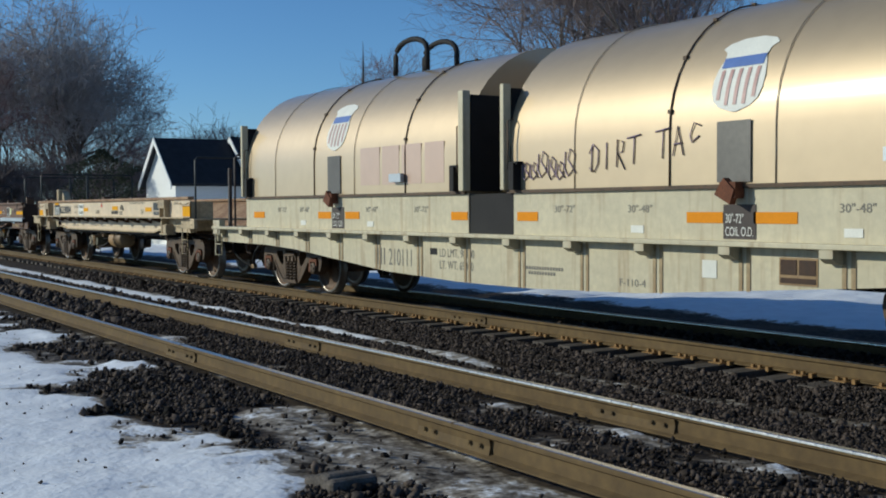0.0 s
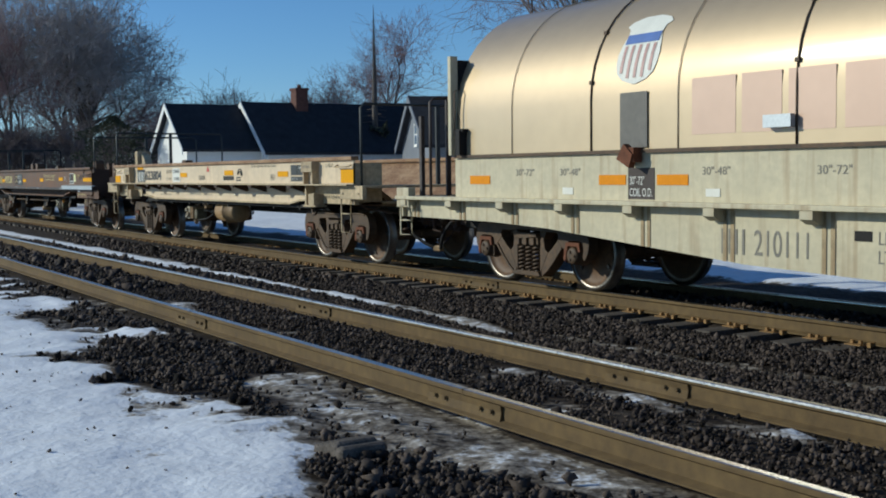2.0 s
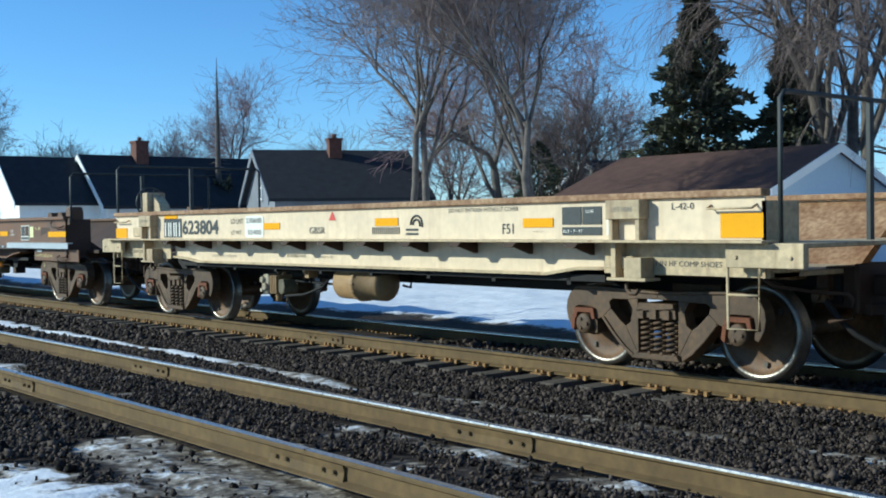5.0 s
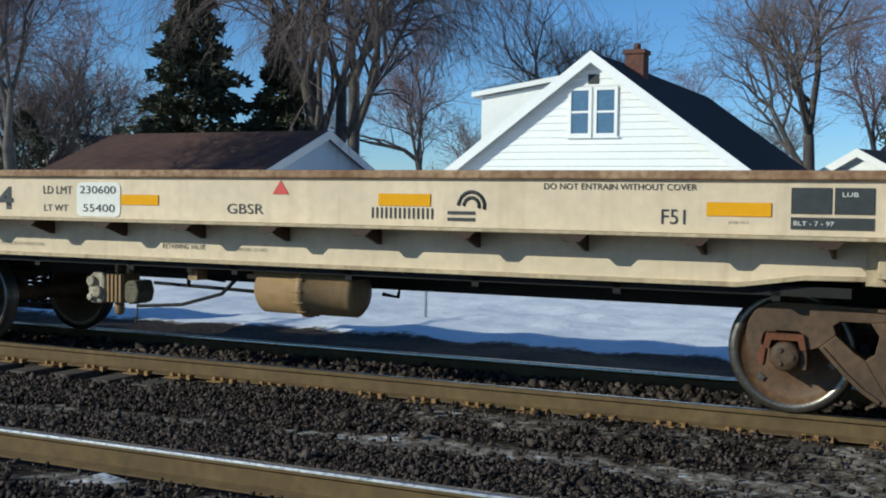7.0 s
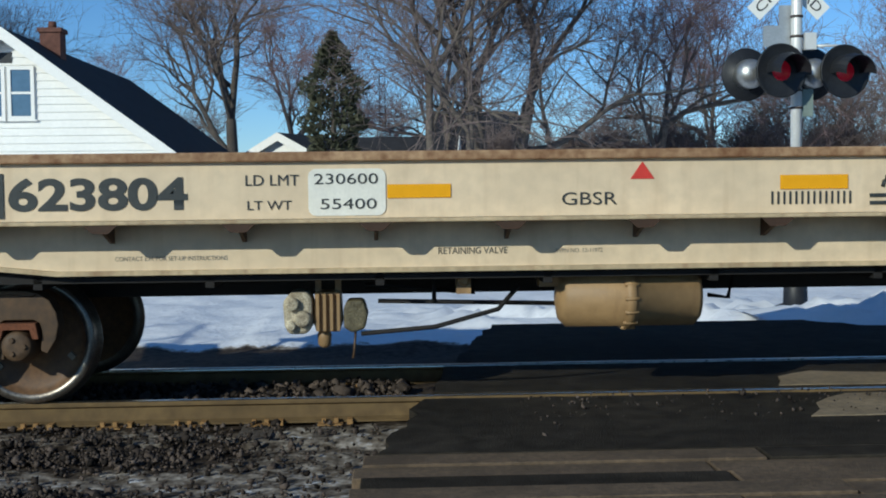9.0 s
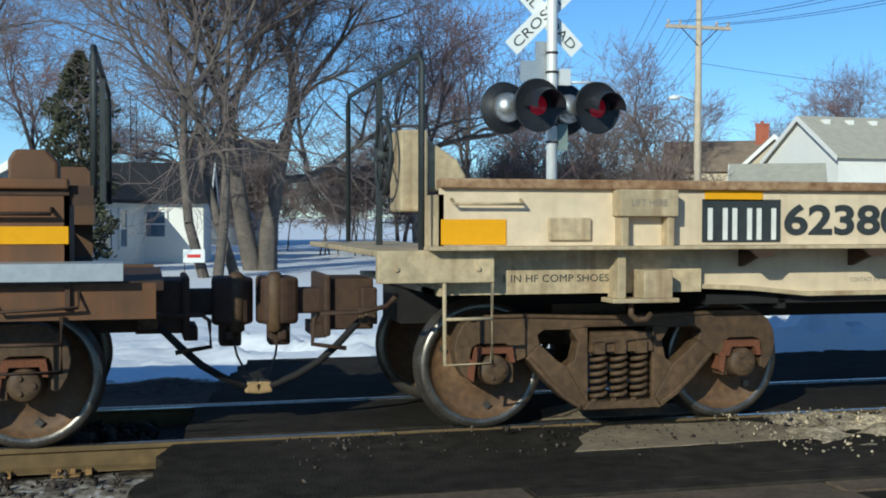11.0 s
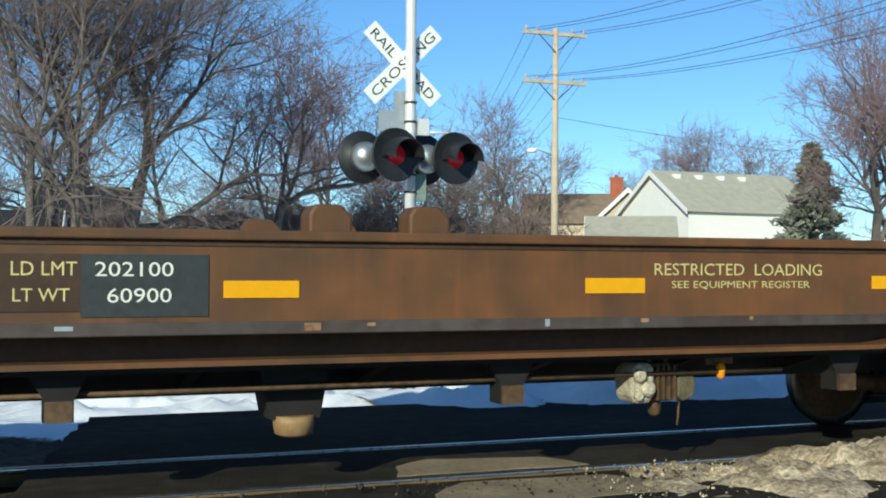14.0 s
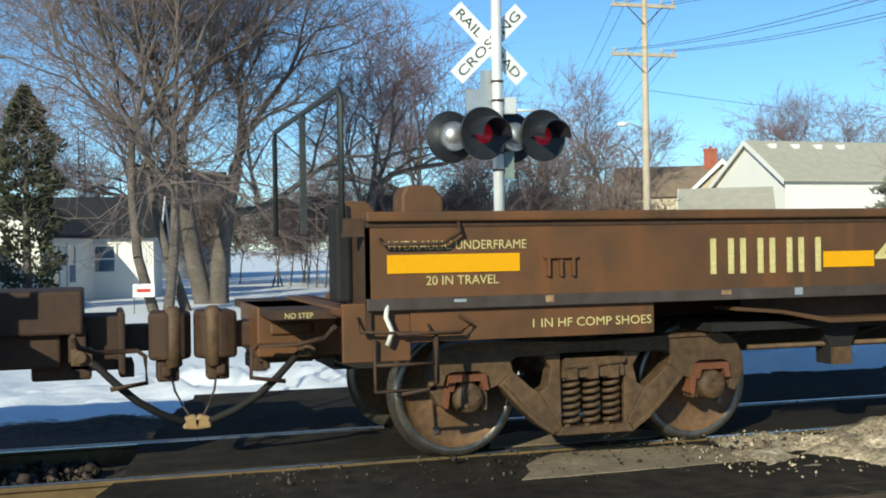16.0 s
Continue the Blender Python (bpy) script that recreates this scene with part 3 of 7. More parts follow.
# ---- cream gondola with open trough ----
def cream_gondola():
    car, c = new_car("gondola_wagon", -6.48, 6.67, "cream low-sided steel coil gondola with yellow reflectors on the track")
    a, b = -6.48 - c, 6.67 - c
    U = lambda u: u - c
    for s in (1, -1):
        bm = bmesh.new()
        y = -1.5 * s
        far = 1.2 if s < 0 else 0.0
        box(bm, a + far, b, min(y, y + 0.02 * s), max(y, y + 0.02 * s), 1.326, 1.70)
        part("side_sheet", bm, CREAM, car, "cream side sheet with stencils")
        bm = bmesh.new()
        lo, hi = sorted((y - 0.05 * s, y + 0.09 * s))
        box(bm, a + far, b, lo, hi, 1.70, 1.765)
        part("top_chord", bm, LIP_RUST, car, "rust-stained top chord", bevel=0.012)
        bm = bmesh.new()
        lo, hi = sorted((y - 0.19 * s, y + 0.02 * s))
        box(bm, a - 0.1 + far, b + 0.1, lo, hi, 1.30, 1.325)
        part("side_ledge", bm, CREAM_DIRTY, car, bevel=0.006)
        bm = bmesh.new()
        y2 = -1.34 * s
        lo, hi = sorted((y2, y2 + 0.02 * s))
        z = 1.30
        prism(bm, [(a + 1.9, z), (a + 1.9, 1.05), (a + 2.3, 1.03), (a + 2.75, 0.985), (b - 2.75, 0.985), (b - 2.3, 1.05), (b - 1.75, 1.06), (b - 1.75, z)], "y", lo, hi)
        part("lower_side_sheet", bm, CREAM, car)
        bm = bmesh.new()
        lo, hi = sorted((y2 - 0.05 * s, y2 + 0.03 * s))
        prism(bm, [(a + 1.9, 1.02), (a + 2.3, 1.0), (a + 2.75, 0.955), (b - 2.75, 0.955), (b - 2.3, 1.02), (b - 1.75, 1.03), (b - 1.75, 1.06), (b - 2.3, 1.05), (b - 2.75, 0.985), (a + 2.75, 0.985), (a + 2.3, 1.03), (a + 1.9, 1.05)], "y", lo, hi)
        part("bottom_flange", bm, CREAM_DIRTY, car)
    # gussets under the ledge
    bm = bmesh.new()
    prism(bm, [(-0.34, 1.30), (0.0, 1.30), (0.0, 1.17), (-0.04, 1.17), (-0.31, 1.262)], "x", -0.012, 0.012)
    prism(bm, [(-0.11, 1.30), (0.11, 1.30), (0.05, 1.245), (-0.05, 1.245)], "y", -0.34, -0.31)
    gusset = mesh_of("gusset", bm, BROWN_DARK)
    x = U(-4.24)
    while x < b - 1.7:
        child("gusset", gusset, car, (x, -1.34, 0))
        x += 0.88
    # floor trough, interior slopes and end sheets
    bm = bmesh.new()
    prism(bm, [(-1.48, 1.68), (-0.55, 1.02), (0.55, 1.02), (1.48, 1.68), (1.48, 1.60), (0.60, 0.94), (-0.60, 0.94), (-1.48, 1.60)], "x", a + 1.2, b - 0.35)
    part("trough_floor", bm, LIP_RUST, car)
    bm = bmesh.new()
    box(bm, a, b, -0.35, 0.35, 0.72, 0.98)
    box(bm, a + 2.0, b - 2.0, -1.3, 1.3, 0.90, 0.97)
    part("underframe", bm, UNDER, car, "dark sooty underframe")
    cb = bmesh.new()
    box(cb, -0.03, 0.03, -1.3, 1.3, 0.86, 1.0)
    cb = mesh_of("crossbearer", cb, UNDER)
    x = a + 2.6
    while x < b - 2.5:
        child("crossbearer", cb, car, (x, 0, 0))
        x += 1.15
    for s, x in ((-1, a), (1, b)):
        bm = bmesh.new()
        lo, hi = sorted((x, x - s * 0.03))
        box(bm, lo, hi, -1.5, -1.0, 1.0, 1.66)
        if s > 0:
            box(bm, lo, hi, 1.0, 1.5, 1.0, 1.66)
        lo, hi = sorted((x, x - s * 1.8))
        box(bm, lo, hi, -1.38, 1.38, 1.0, 1.04)
        part("end_sheet", bm, CREAM_DIRTY, car)
        bm = bmesh.new()
        lo, hi = sorted((x + s * 0.42, x - s * 0.35))
        box(bm, lo, hi, -1.58, -1.50, 1.09, 1.27)
        box(bm, lo, hi, -1.58, 1.58, 1.26, 1.30)
        for q in (0.3, -0.24):
            lathe(bm, [(-1.595, 0.02), (-1.58, 0.02)], "y", (x + s * q, 0, 1.18), 8)
        part("end_platform", bm, CREAM_DIRTY, car, bevel=0.008)
        step_ladder(car, x - s * 0.34, x - s * 0.02, 0.56, 1.15, CREAM_DIRTY, -1.56)
        rail_frame(car, x + s * 0.1, -1.42, 1.40, 1.3, 2.58, INK)
        grab(car, [(x - s * 0.08, -1.5, 1.63), (x - s * 0.08, -1.57, 1.60), (x - s * 0.55, -1.57, 1.60), (x - s * 0.55, -1.5, 1.63)], CREAM_DIRTY)
        coupler(car, x - 0.20 if s < 0 else x - 0.19, s)
        # jacking posts
        px = U(-5.07) if s < 0 else U(5.2)
        bm = bmesh.new()
        box(bm, px - 0.21, px + 0.21, -1.64, -1.48, 1.52, 1.70)
        post = part("lift_post", bm, CREAM_DIRTY, car, "cream lifting post with a rusty streaked top plate", bevel=0.008)
        for x0, x1, y0, y1, z0, z1, nm in ((px - 0.19, px - 0.14, -1.62, -1.48, 1.30, 1.52, "post_web"), (px + 0.14, px + 0.19, -1.62, -1.48, 1.30, 1.52, "post_web"), (px - 0.14, px + 0.14, -1.53, -1.48, 1.30, 1.52, "post_plate"),
                                           (px - 0.02, px + 0.19, -1.60, -1.40, 0.97, 1.16, "jacking_pad"), (px - 0.2, px - 0.14, -1.58, -1.40, 0.97, 1.30, "post_web"), (px - 0.24, px + 0.24, -1.60, -1.38, 0.94, 0.97, "pad_plate")):
            bm = bmesh.new()
            box(bm, x0, x1, y0, y1, z0, z1)
            part(nm, bm, CREAM_DIRTY if nm != "post_plate" else CREAM, post, bevel=0.006)
        bm = bmesh.new()
        tube(bm, [(px - 0.07, -1.5, 0.94), (px - 0.07, -1.5, 0.86), (px - 0.03, -1.5, 0.82), (px + 0.04, -1.5, 0.82), (px + 0.08, -1.5, 0.86)], 0.022, 8)
        part("lifting_hook", bm, RUSTY, post, "rusty hook under the jacking pad")
        writing("stencil", "LIFT HERE", px - 0.13, 1.59, 0.045, INK_FADED, car, y=-1.643, width=0.26)
        writing("stencil", "1 IN HF COMP SHOES", px - 0.95 if s < 0 else px + 0.22, 1.08, 0.05, INK, car, y=-1.423, width=0.75)
        bm = bmesh.new()
        lo, hi = sorted((x, x - s * 1.9))
        box(bm, lo, hi, -1.42, -1.40, 1.0, 1.30)
        part("end_side_panel", bm, CREAM_DIRTY, car)
        bm = bmesh.new()
        box(bm, U(-6.22) + 0.48 if s < 0 else U(4.85), U(-6.22) + 0.78 if s < 0 else U(5.2), -1.53 if s < 0 else -1.50, -1.50 if s < 0 else -1.42, 1.36 if s < 0 else 1.05, 1.51 if s < 0 else 1.17)
        part("card_holder", bm, CREAM_DIRTY, car, bevel=0.01)
        truck(car, U(-5.04) if s < 0 else U(5.16))
    plate("reflector", U(-6.47), U(-6.03), 1.335, 1.50, YELLOW, car, label="yellow reflective patch")
    plate("reflector", U(-4.6), U(-4.16), 1.63, 1.70, YELLOW, car)
    plate("reflector", U(-1.52), U(-1.10), 1.455, 1.545, YELLOW, car)
    plate("reflector", U(1.11), U(1.57), 1.485, 1.58, YELLOW, car)
    plate("reflector", U(3.72), U(4.16), 1.45, 1.545, YELLOW, car)
    plate("reflector", U(6.22), U(6.66), 1.345, 1.56, YELLOW, car)
    plate("dark_patch", U(-4.62), U(-4.02), 1.345, 1.64, INK, car, label="black paint patch under white reporting marks")
    bars("reporting_mark", U(-4.58), 1.36, 0.56, 0.22, 3, WHITE_PAINT, car, y=-1.512, fill=0.8, label="white reporting mark blocks")
    writing("car_number", "623804", U(-3.99), 1.39, 0.22, INK, car, width=1.16, bold=0.03, label="bold dark car number")
    writing("stencil", "LD LMT", U(-2.45), 1.545, 0.07, INK, car, width=0.35)
    writing("stencil", "LT WT", U(-2.44), 1.385, 0.06, INK, car, width=0.29)
    bm = bmesh.new()
    corner = [(U(-1.785) + sx * (0.205 + 0.05 * math.cos(q)), 1.497 + sz * (0.105 + 0.05 * math.sin(q))) for sx, sz, qs in ((1, 1, (0, 0.5, 1.05, 1.57)), (-1, 1, (1.57, 1.05, 0.5, 0)), (-1, -1, (0, 0.5, 1.05, 1.57)), (1, -1, (1.57, 1.05, 0.5, 0))) for q in qs]
    prism(bm, corner, "y", -1.508, -1.503)
    part("white_patch", bm, PATCH_WHITE, car, "white repainted weight panel")
    writing("stencil", "230600", U(-2.0), 1.55, 0.07, INK, car, y=-1.512, width=0.42)
    writing("stencil", "55400", U(-1.96), 1.385, 0.07, INK, car, y=-1.512, width=0.37)
    writing("stencil", "GBSR", U(-0.36), 1.395, 0.085, INK, car, width=0.37)
    bm = bmesh.new()
    prism(bm, [(U(0.10), 1.565), (U(0.26), 1.565), (U(0.18), 1.68)], "y", -1.507, -1.503)
    part("red_triangle", bm, RED, car, "red triangle marking")
    bars("owner_name", U(1.05), 1.385, 0.57, 0.085, 7, INK, car, label="row of dark letter blocks")
    bm = bmesh.new()
    for k in range(2):
        box(bm, U(1.72), U(1.95), -1.508, -1.503, 1.375 + k * 0.05, 1.40 + k * 0.05)
    for rr in (0.11, 0.065):
        tube(bm, [(U(1.92) + rr * math.cos(t), -1.505, 1.49 + rr * math.sin(t)) for t in [i * 0.33 - 0.2 for i in range(11)]], 0.014, 4)
    part("owner_emblem", bm, INK, car, "dark curved emblem with two bars")
    writing("stencil", "DO NOT ENTRAIN WITHOUT COVER", U(2.51), 1.625, 0.045, INK, car, width=1.14)
    writing("stencil", "F51", U(3.40), 1.385, 0.105, INK, car, width=0.17)
    writing("stencil", "JOB 413", U(3.87), 1.395, 0.022, INK_FADED, car, width=0.14)
    for x0, x1, z0, z1 in ((4.29, 4.55, 1.475, 1.65), (4.57, 4.82, 1.475, 1.65), (4.29, 4.82, 1.37, 1.45)):
        plate("lube_panel", U(x0), U(x1), z0, z1, INK, car, label="black consolidated stencil panel")
    writing("stencil", "BLT - 7 - 97", U(4.31), 1.395, 0.03, WHITE_PAINT, car, y=-1.512, width=0.26)
    writing("stencil", "LUB", U(4.62), 1.59, 0.03, WHITE_PAINT, car, y=-1.512, width=0.1)
    plate("inspection_label", U(4.89), U(5.0), 1.37, 1.57, PATCH_WHITE, car)
    writing("stencil", "L-42-0", U(5.68), 1.6, 0.06, INK, car, width=0.25)
    writing("stencil", "RETAINING VALVE", U(-1.18), 1.07, 0.045, INK, car, y=-1.344, width=0.47)
    writing("stencil", "CONTACT E.H. FOR SET-UP INSTRUCTIONS", U(-3.35), 1.05, 0.03, INK_FADED, car, y=-1.344, width=0.75)
    writing("stencil", "WPN NO. 12-11972", U(-0.38), 1.07, 0.03, INK_FADED, car, y=-1.344, width=0.32)
    valve_group(car, U(-1.98), 0.52, TAN, VALVE_PALE)
    reservoir(car, U(-0.34), U(0.70), 0.735, TAN)
    pipes(car, [[(U(-1.6), -0.95, 0.72), (U(-0.3), -0.9, 0.68)], [(U(-1.7), -0.8, 0.82), (U(-0.9), -0.8, 0.76), (U(-0.9), -0.8, 0.94)], [(U(-1.2), -0.95, 0.70), (U(-1.2), -0.95, 0.98)], [(U(-1.72), -1.05, 0.50), (U(-1.2), -1.05, 0.54), (U(-0.75), -1.05, 0.66), (U(-0.6), -1.0, 0.82)], [(U(0.8), -0.85, 0.72), (U(0.95), -0.85, 0.70), (U(1.0), -0.85, 0.95)]])
    bm = bmesh.new()
    box(bm, U(-1.05), U(-0.95), -1.15, -1.0, 0.78, 0.98)
    lathe(bm, [(-1.2, 0.03), (-1.15, 0.05), (-1.1, 0.05)], "y", (U(-1.0), 0, 0.88), 8)
    part("retaining_valve", bm, TAN, car)
    brake_wheel(car, a - 0.22, -0.75, 1.95, INK)
    bm = bmesh.new()
    box(bm, a - 0.14, a + 0.06, -0.95, -0.6, 1.55, 2.12)
    prism(bm, [(a + 0.06, 1.7), (a + 0.42, 1.7), (a + 0.30, 1.92), (a + 0.06, 2.08)], "y", -0.85, -0.65)
    part("brake_housing", bm, CREAM_DIRTY, car, "cream hand brake housing", bevel=0.02)
    return car


# ---- brown gondolas ----
def brown_gondola(u0, u1, lettered):
    car, c = new_car("gondola_wagon", u0, u1, "rust-brown low-sided steel gondola with yellow reflectors on the track" if lettered else "dark brown weathered steel gondola coupled behind on the track")
    a, b = u0 - c, u1 - c
    U = lambda u: u - c
    for s in (1, -1):
        y = -1.5 * s

        def slab(name, d0, d1, z0, z1, m, x0=a + (1.2 if lettered and s < 0 else 0.0), x1=b, bevel=0.0, label=""):
            bm = bmesh.new()
            lo, hi = sorted((y + d0 * s, y + d1 * s))
            box(bm, x0, x1, lo, hi, z0, z1)
            return part(name, bm, m, car, label, bevel)
        slab("side_sheet", 0.0, 0.02, 1.18, 1.64, BROWN, label="faded brown side sheet")
        slab("top_chord", -0.05, 0.10, 1.675, 1.74, BROWN, label="brown top chord", bevel=0.012)
        # darker brown strip stands in for the shade under the chord's lip
        slab("chord_shade_strip", -0.01, 0.03, 1.64, 1.675, BROWN_DARK)
        slab("side_sill", -0.02, 0.03, 1.10, 1.18, GREY_SILL, label="scuffed grey side sill", bevel=0.008)
        bm = bmesh.new()
        y2 = y + 0.30 * s
        lo, hi = sorted((y2, y2 + 0.02 * s))
        prism(bm, [(a + 2.9, 1.10), (a + 2.9, 1.02), (a + 3.5, 0.93), (b - 3.5, 0.93), (b - 2.9, 1.02), (b - 2.9, 1.10)], "y", lo, hi)
        part("lower_web", bm, BROWN_DARK, car)
        bm = bmesh.new()
        lo, hi = sorted((y2 - 0.24 * s, y2 + 0.05 * s))
        prism(bm, [(a + 2.7, 1.02), (a + 3.1, 0.985), (a + 3.5, 0.905), (b - 3.5, 0.905), (b - 3.1, 0.985), (b - 2.7, 1.02), (b - 2.7, 1.045), (b - 3.1, 1.01), (b - 3.5, 0.94), (a + 3.5, 0.94), (a + 3.1, 1.01), (a + 2.7, 1.045)], "y", lo, hi)
        part("bottom_flange", bm, BROWN, car)
        for e0, e1 in ((a + 0.3 if lettered else a - 0.35, a + 2.05), (b - 1.75, b + 0.5)):
            slab("end_panel", 0.03, 0.06, 0.89, 1.11, BROWN, e0, e1)
    bm = bmesh.new()
    box(bm, a, b, -0.4, 0.4, 0.62, 0.92)
    box(bm, a + 2.6, b - 2.6, -1.3, 1.3, 0.86, 0.92)
    part("underframe", bm, UNDER, car, "dark sooty underframe")
    cb = bmesh.new()
    prism(cb, [(-1.3, 0.9), (-0.4, 0.66), (0.4, 0.66), (1.3, 0.9)], "x", -0.04, 0.04)
    cb = mesh_of("crossbearer", cb, UNDER)
    x = a + 3.0
    while x < b - 2.8:
        child("crossbearer", cb, car, (x, 0, 0))
        x += 1.25
    bm = bmesh.new()
    prism(bm, [(-1.48, 1.68), (-0.55, 1.02), (0.55, 1.02), (1.48, 1.68), (1.48, 1.60), (0.60, 0.94), (-0.60, 0.94), (-1.48, 1.60)], "x", a + 1.2, b - 0.35)
    part("trough_floor", bm, BROWN_DARK, car)
    for s, x in ((-1, a), (1, b)):
        bm = bmesh.new()
        lo, hi = sorted((x, x - s * 0.03))
        box(bm, lo, hi, -1.5, -1.02, 0.95, 1.68)
        box(bm, lo, hi, -1.02, 1.02, 0.95, 1.12)
        lo, hi = sorted((x + s * 0.55, x - s * 0.1))
        box(bm, lo, hi, -1.1, 1.1, 1.04, 1.10)
        box(bm, lo, hi, -0.35, 0.35, 0.7, 1.04)
        part("end_sheet", bm, BROWN_DARK, car)
        rail_frame(car, x + s * 0.14, -1.45, 1.42, 1.62, 2.54, INK)
        bm = bmesh.new()
        box(bm, min(x, x + s * 0.14), max(x, x + s * 0.14), -1.48, -1.42, 1.58, 1.70)
        part("railing_bracket", bm, BROWN_DARK, car)
        coupler(car, x + s * (0.36 if lettered and s > 0 else 0.13 if lettered else 1.15 if s > 0 else 0.2), s)
        grab(car, [(x - s * 0.62, -1.5, 1.72), (x - s * 0.62, -1.56, 1.60), (x - s * 0.5, -1.57, 1.53), (x - s * 0.1, -1.57, 1.53), (x - s * 0.1, -1.5, 1.56)], BROWN_DARK, 0.014)
        grab(car, [(x + s * 0.05, -1.47, 1.06), (x + s * 0.05, -1.54, 0.97), (x - s * 0.42, -1.54, 0.95), (x - s * 0.42, -1.47, 1.0)], BROWN_DARK)
        step_ladder(car, x - s * 0.45, x - s * 0.05, 0.58, 0.92, BROWN_DARK, -1.5)
        truck(car, x - s * 1.25 if s > 0 or not lettered else U(-22.45))
    # load blocks standing in the trough
    for u in (-8.98, -15.98, -16.66, -23.78) if lettered else ():
        bm = bmesh.new()
        prism(bm, [(-0.14, 1.45), (0.15, 1.45), (0.15, 1.84), (0.08, 1.92), (-0.10, 1.92), (-0.14, 1.86)], "y", -1.36, -1.12)
        ob = part("coil_stop", bm, BROWN, car, "brown steel coil stop block", bevel=0.02)
        ob.location = (U(u), 0, 0)
        ob2 = child("coil_stop", ob.data, car, (U(u) + 0.1, 2.48, 0))
    pipes(car, [[(a + 3.0, -1.12, 0.72), (b - 4.2, -1.12, 0.74)]], RUSTY, 0.02, "brake_rod")
    for x in (a + 3.75, a + 5.9, a + 8.9, b - 3.65):
        bm = bmesh.new()
        prism(bm, [(x - 0.22, 0.92), (x + 0.2, 0.92), (x + 0.09, 0.70), (x + 0.09, 0.57), (x - 0.09, 0.57), (x - 0.09, 0.72)], "y", -1.2, -1.02)
        part("rod_hanger", bm, UNDER, car)
        bm = bmesh.new()
        box(bm, x - 0.08, x + 0.08, -1.23, -1.2, 0.57, 0.70)
        part("hanger_plate", bm, RUSTY, car)
    x = a + 7.42
    bm = bmesh.new()
    prism(bm, [(x - 0.25, 0.9), (x + 0.25, 0.9), (x + 0.17, 0.5), (x - 0.17, 0.5)], "y", -0.95, -0.6)
    part("cushion_pocket", bm, UNDER, car)
    bm = bmesh.new()
    lathe(bm, [(0.38, 0.09), (0.40, 0.13), (0.47, 0.14), (0.52, 0.14)], "z", (x, -0.9, 0), 16)
    part("lever_guide", bm, TAN, car)
    valve_group(car, b - 5.27, 0.53, RUSTY, VALVE_PALE)
    bm = bmesh.new()
    box(bm, b - 4.87, b - 4.63, -1.10, -1.06, 0.79, 0.90)
    tag_plate = part("valve_bracket_plate", bm, RUSTY, car, bevel=0.008)
    bm = bmesh.new()
    lathe(bm, [(0.68, 0.012), (0.70, 0.032), (0.78, 0.036), (0.81, 0.015)], "z", (b - 4.76, -1.12, 0), 10)
    part("release_handle", bm, ORANGE, tag_plate, "orange release handle")
    if not lettered:
        bm = bmesh.new()
        box(bm, b, b + 1.1, -0.42, 0.42, 0.72, 1.12)
        box(bm, b + 0.5, b + 1.25, -0.5, 0.5, 0.95, 1.25)
        box(bm, b + 0.9, b + 1.3, -0.3, 0.3, 0.62, 0.98)
        part("draft_sill", bm, BROWN_DARK, car, "dark cushioned draft sill end", bevel=0.02)
        return car
    bm = bmesh.new()
    box(bm, a - 0.57, a + 0.1, -0.5, 0.5, 0.74, 1.10)
    box(bm, a - 0.15, a + 0.1, -1.45, 0.9, 1.06, 1.12)
    box(bm, a - 0.48, a - 0.18, -0.53, -0.5, 0.90, 0.98)
    part("draft_sill", bm, BROWN, car, "brown cushioned draft sill end", bevel=0.015)
    bm = bmesh.new()
    box(bm, a - 0.15, a + 0.30, -1.46, -1.42, 0.77, 1.15)
    part("corner_plate", bm, BROWN, car, bevel=0.006)
    bm = bmesh.new()
    box(bm, a - 0.12, a - 0.002, -1.12, -0.86, 1.14, 1.80)
    part("brake_housing", bm, UNDER, car, "black hand brake housing", bevel=0.03)
    bm = bmesh.new()
    tube(bm, [(a + 0.14, -1.50, 1.15), (a + 0.12, -1.53, 1.06), (a + 0.16, -1.53, 0.97), (a + 0.13, -1.52, 0.88)], 0.017, 6)
    part("frayed_rope", bm, PATCH_WHITE, car, "frayed pale rope hanging at the corner")
    bm = bmesh.new()
    tube(bm, [(a + 0.16, -1.50, 0.98), (a + 0.20, -1.55, 0.95), (a + 0.62, -1.55, 0.95), (a + 0.70, -1.52, 1.0), (a + 0.62, -1.50, 1.06)], 0.013, 6)
    tube(bm, [(a + 0.46, -1.52, 0.94), (a + 0.46, -1.52, 0.62), (a + 0.40, -1.52, 0.58), (a + 0.22, -1.52, 0.56)], 0.013, 6)
    part("corner_handhold", bm, BROWN_DARK, car)
    bm = bmesh.new()
    prism(bm, [(-1.60, 1.13), (-1.60, 1.235), (-1.50, 1.245), (-1.50, 1.225), (-1.585, 1.215), (-1.585, 1.13)], "x", U(-11.75), U(-8.45))
    part("galvanised_channel", bm, GALV, car, "bright galvanised channel along the side sill")
    plate("bright_label", U(-10.3), U(-10.05), 1.06, 1.10, GALV, car, y=-1.475, t=0.02)
    for x0, x1, z0, z1 in ((-12.42, -11.95, 1.37, 1.47), (-9.66, -8.765, 1.35, 1.455), (-17.37, -16.90, 1.325, 1.43), (-14.89, -14.42, 1.345, 1.45), (-20.80, -20.37, 1.315, 1.43), (-24.06, -23.15, 1.34, 1.46)):
        plate("reflector", U(x0), U(x1), z0, z1, YELLOW, car, label="yellow reflective strip")
    bars("reporting_mark", U(-21.72), 1.285, 0.95, 0.25, 4, YELLOW_STENCIL, car, fill=0.78, label="faded yellow reporting mark blocks")
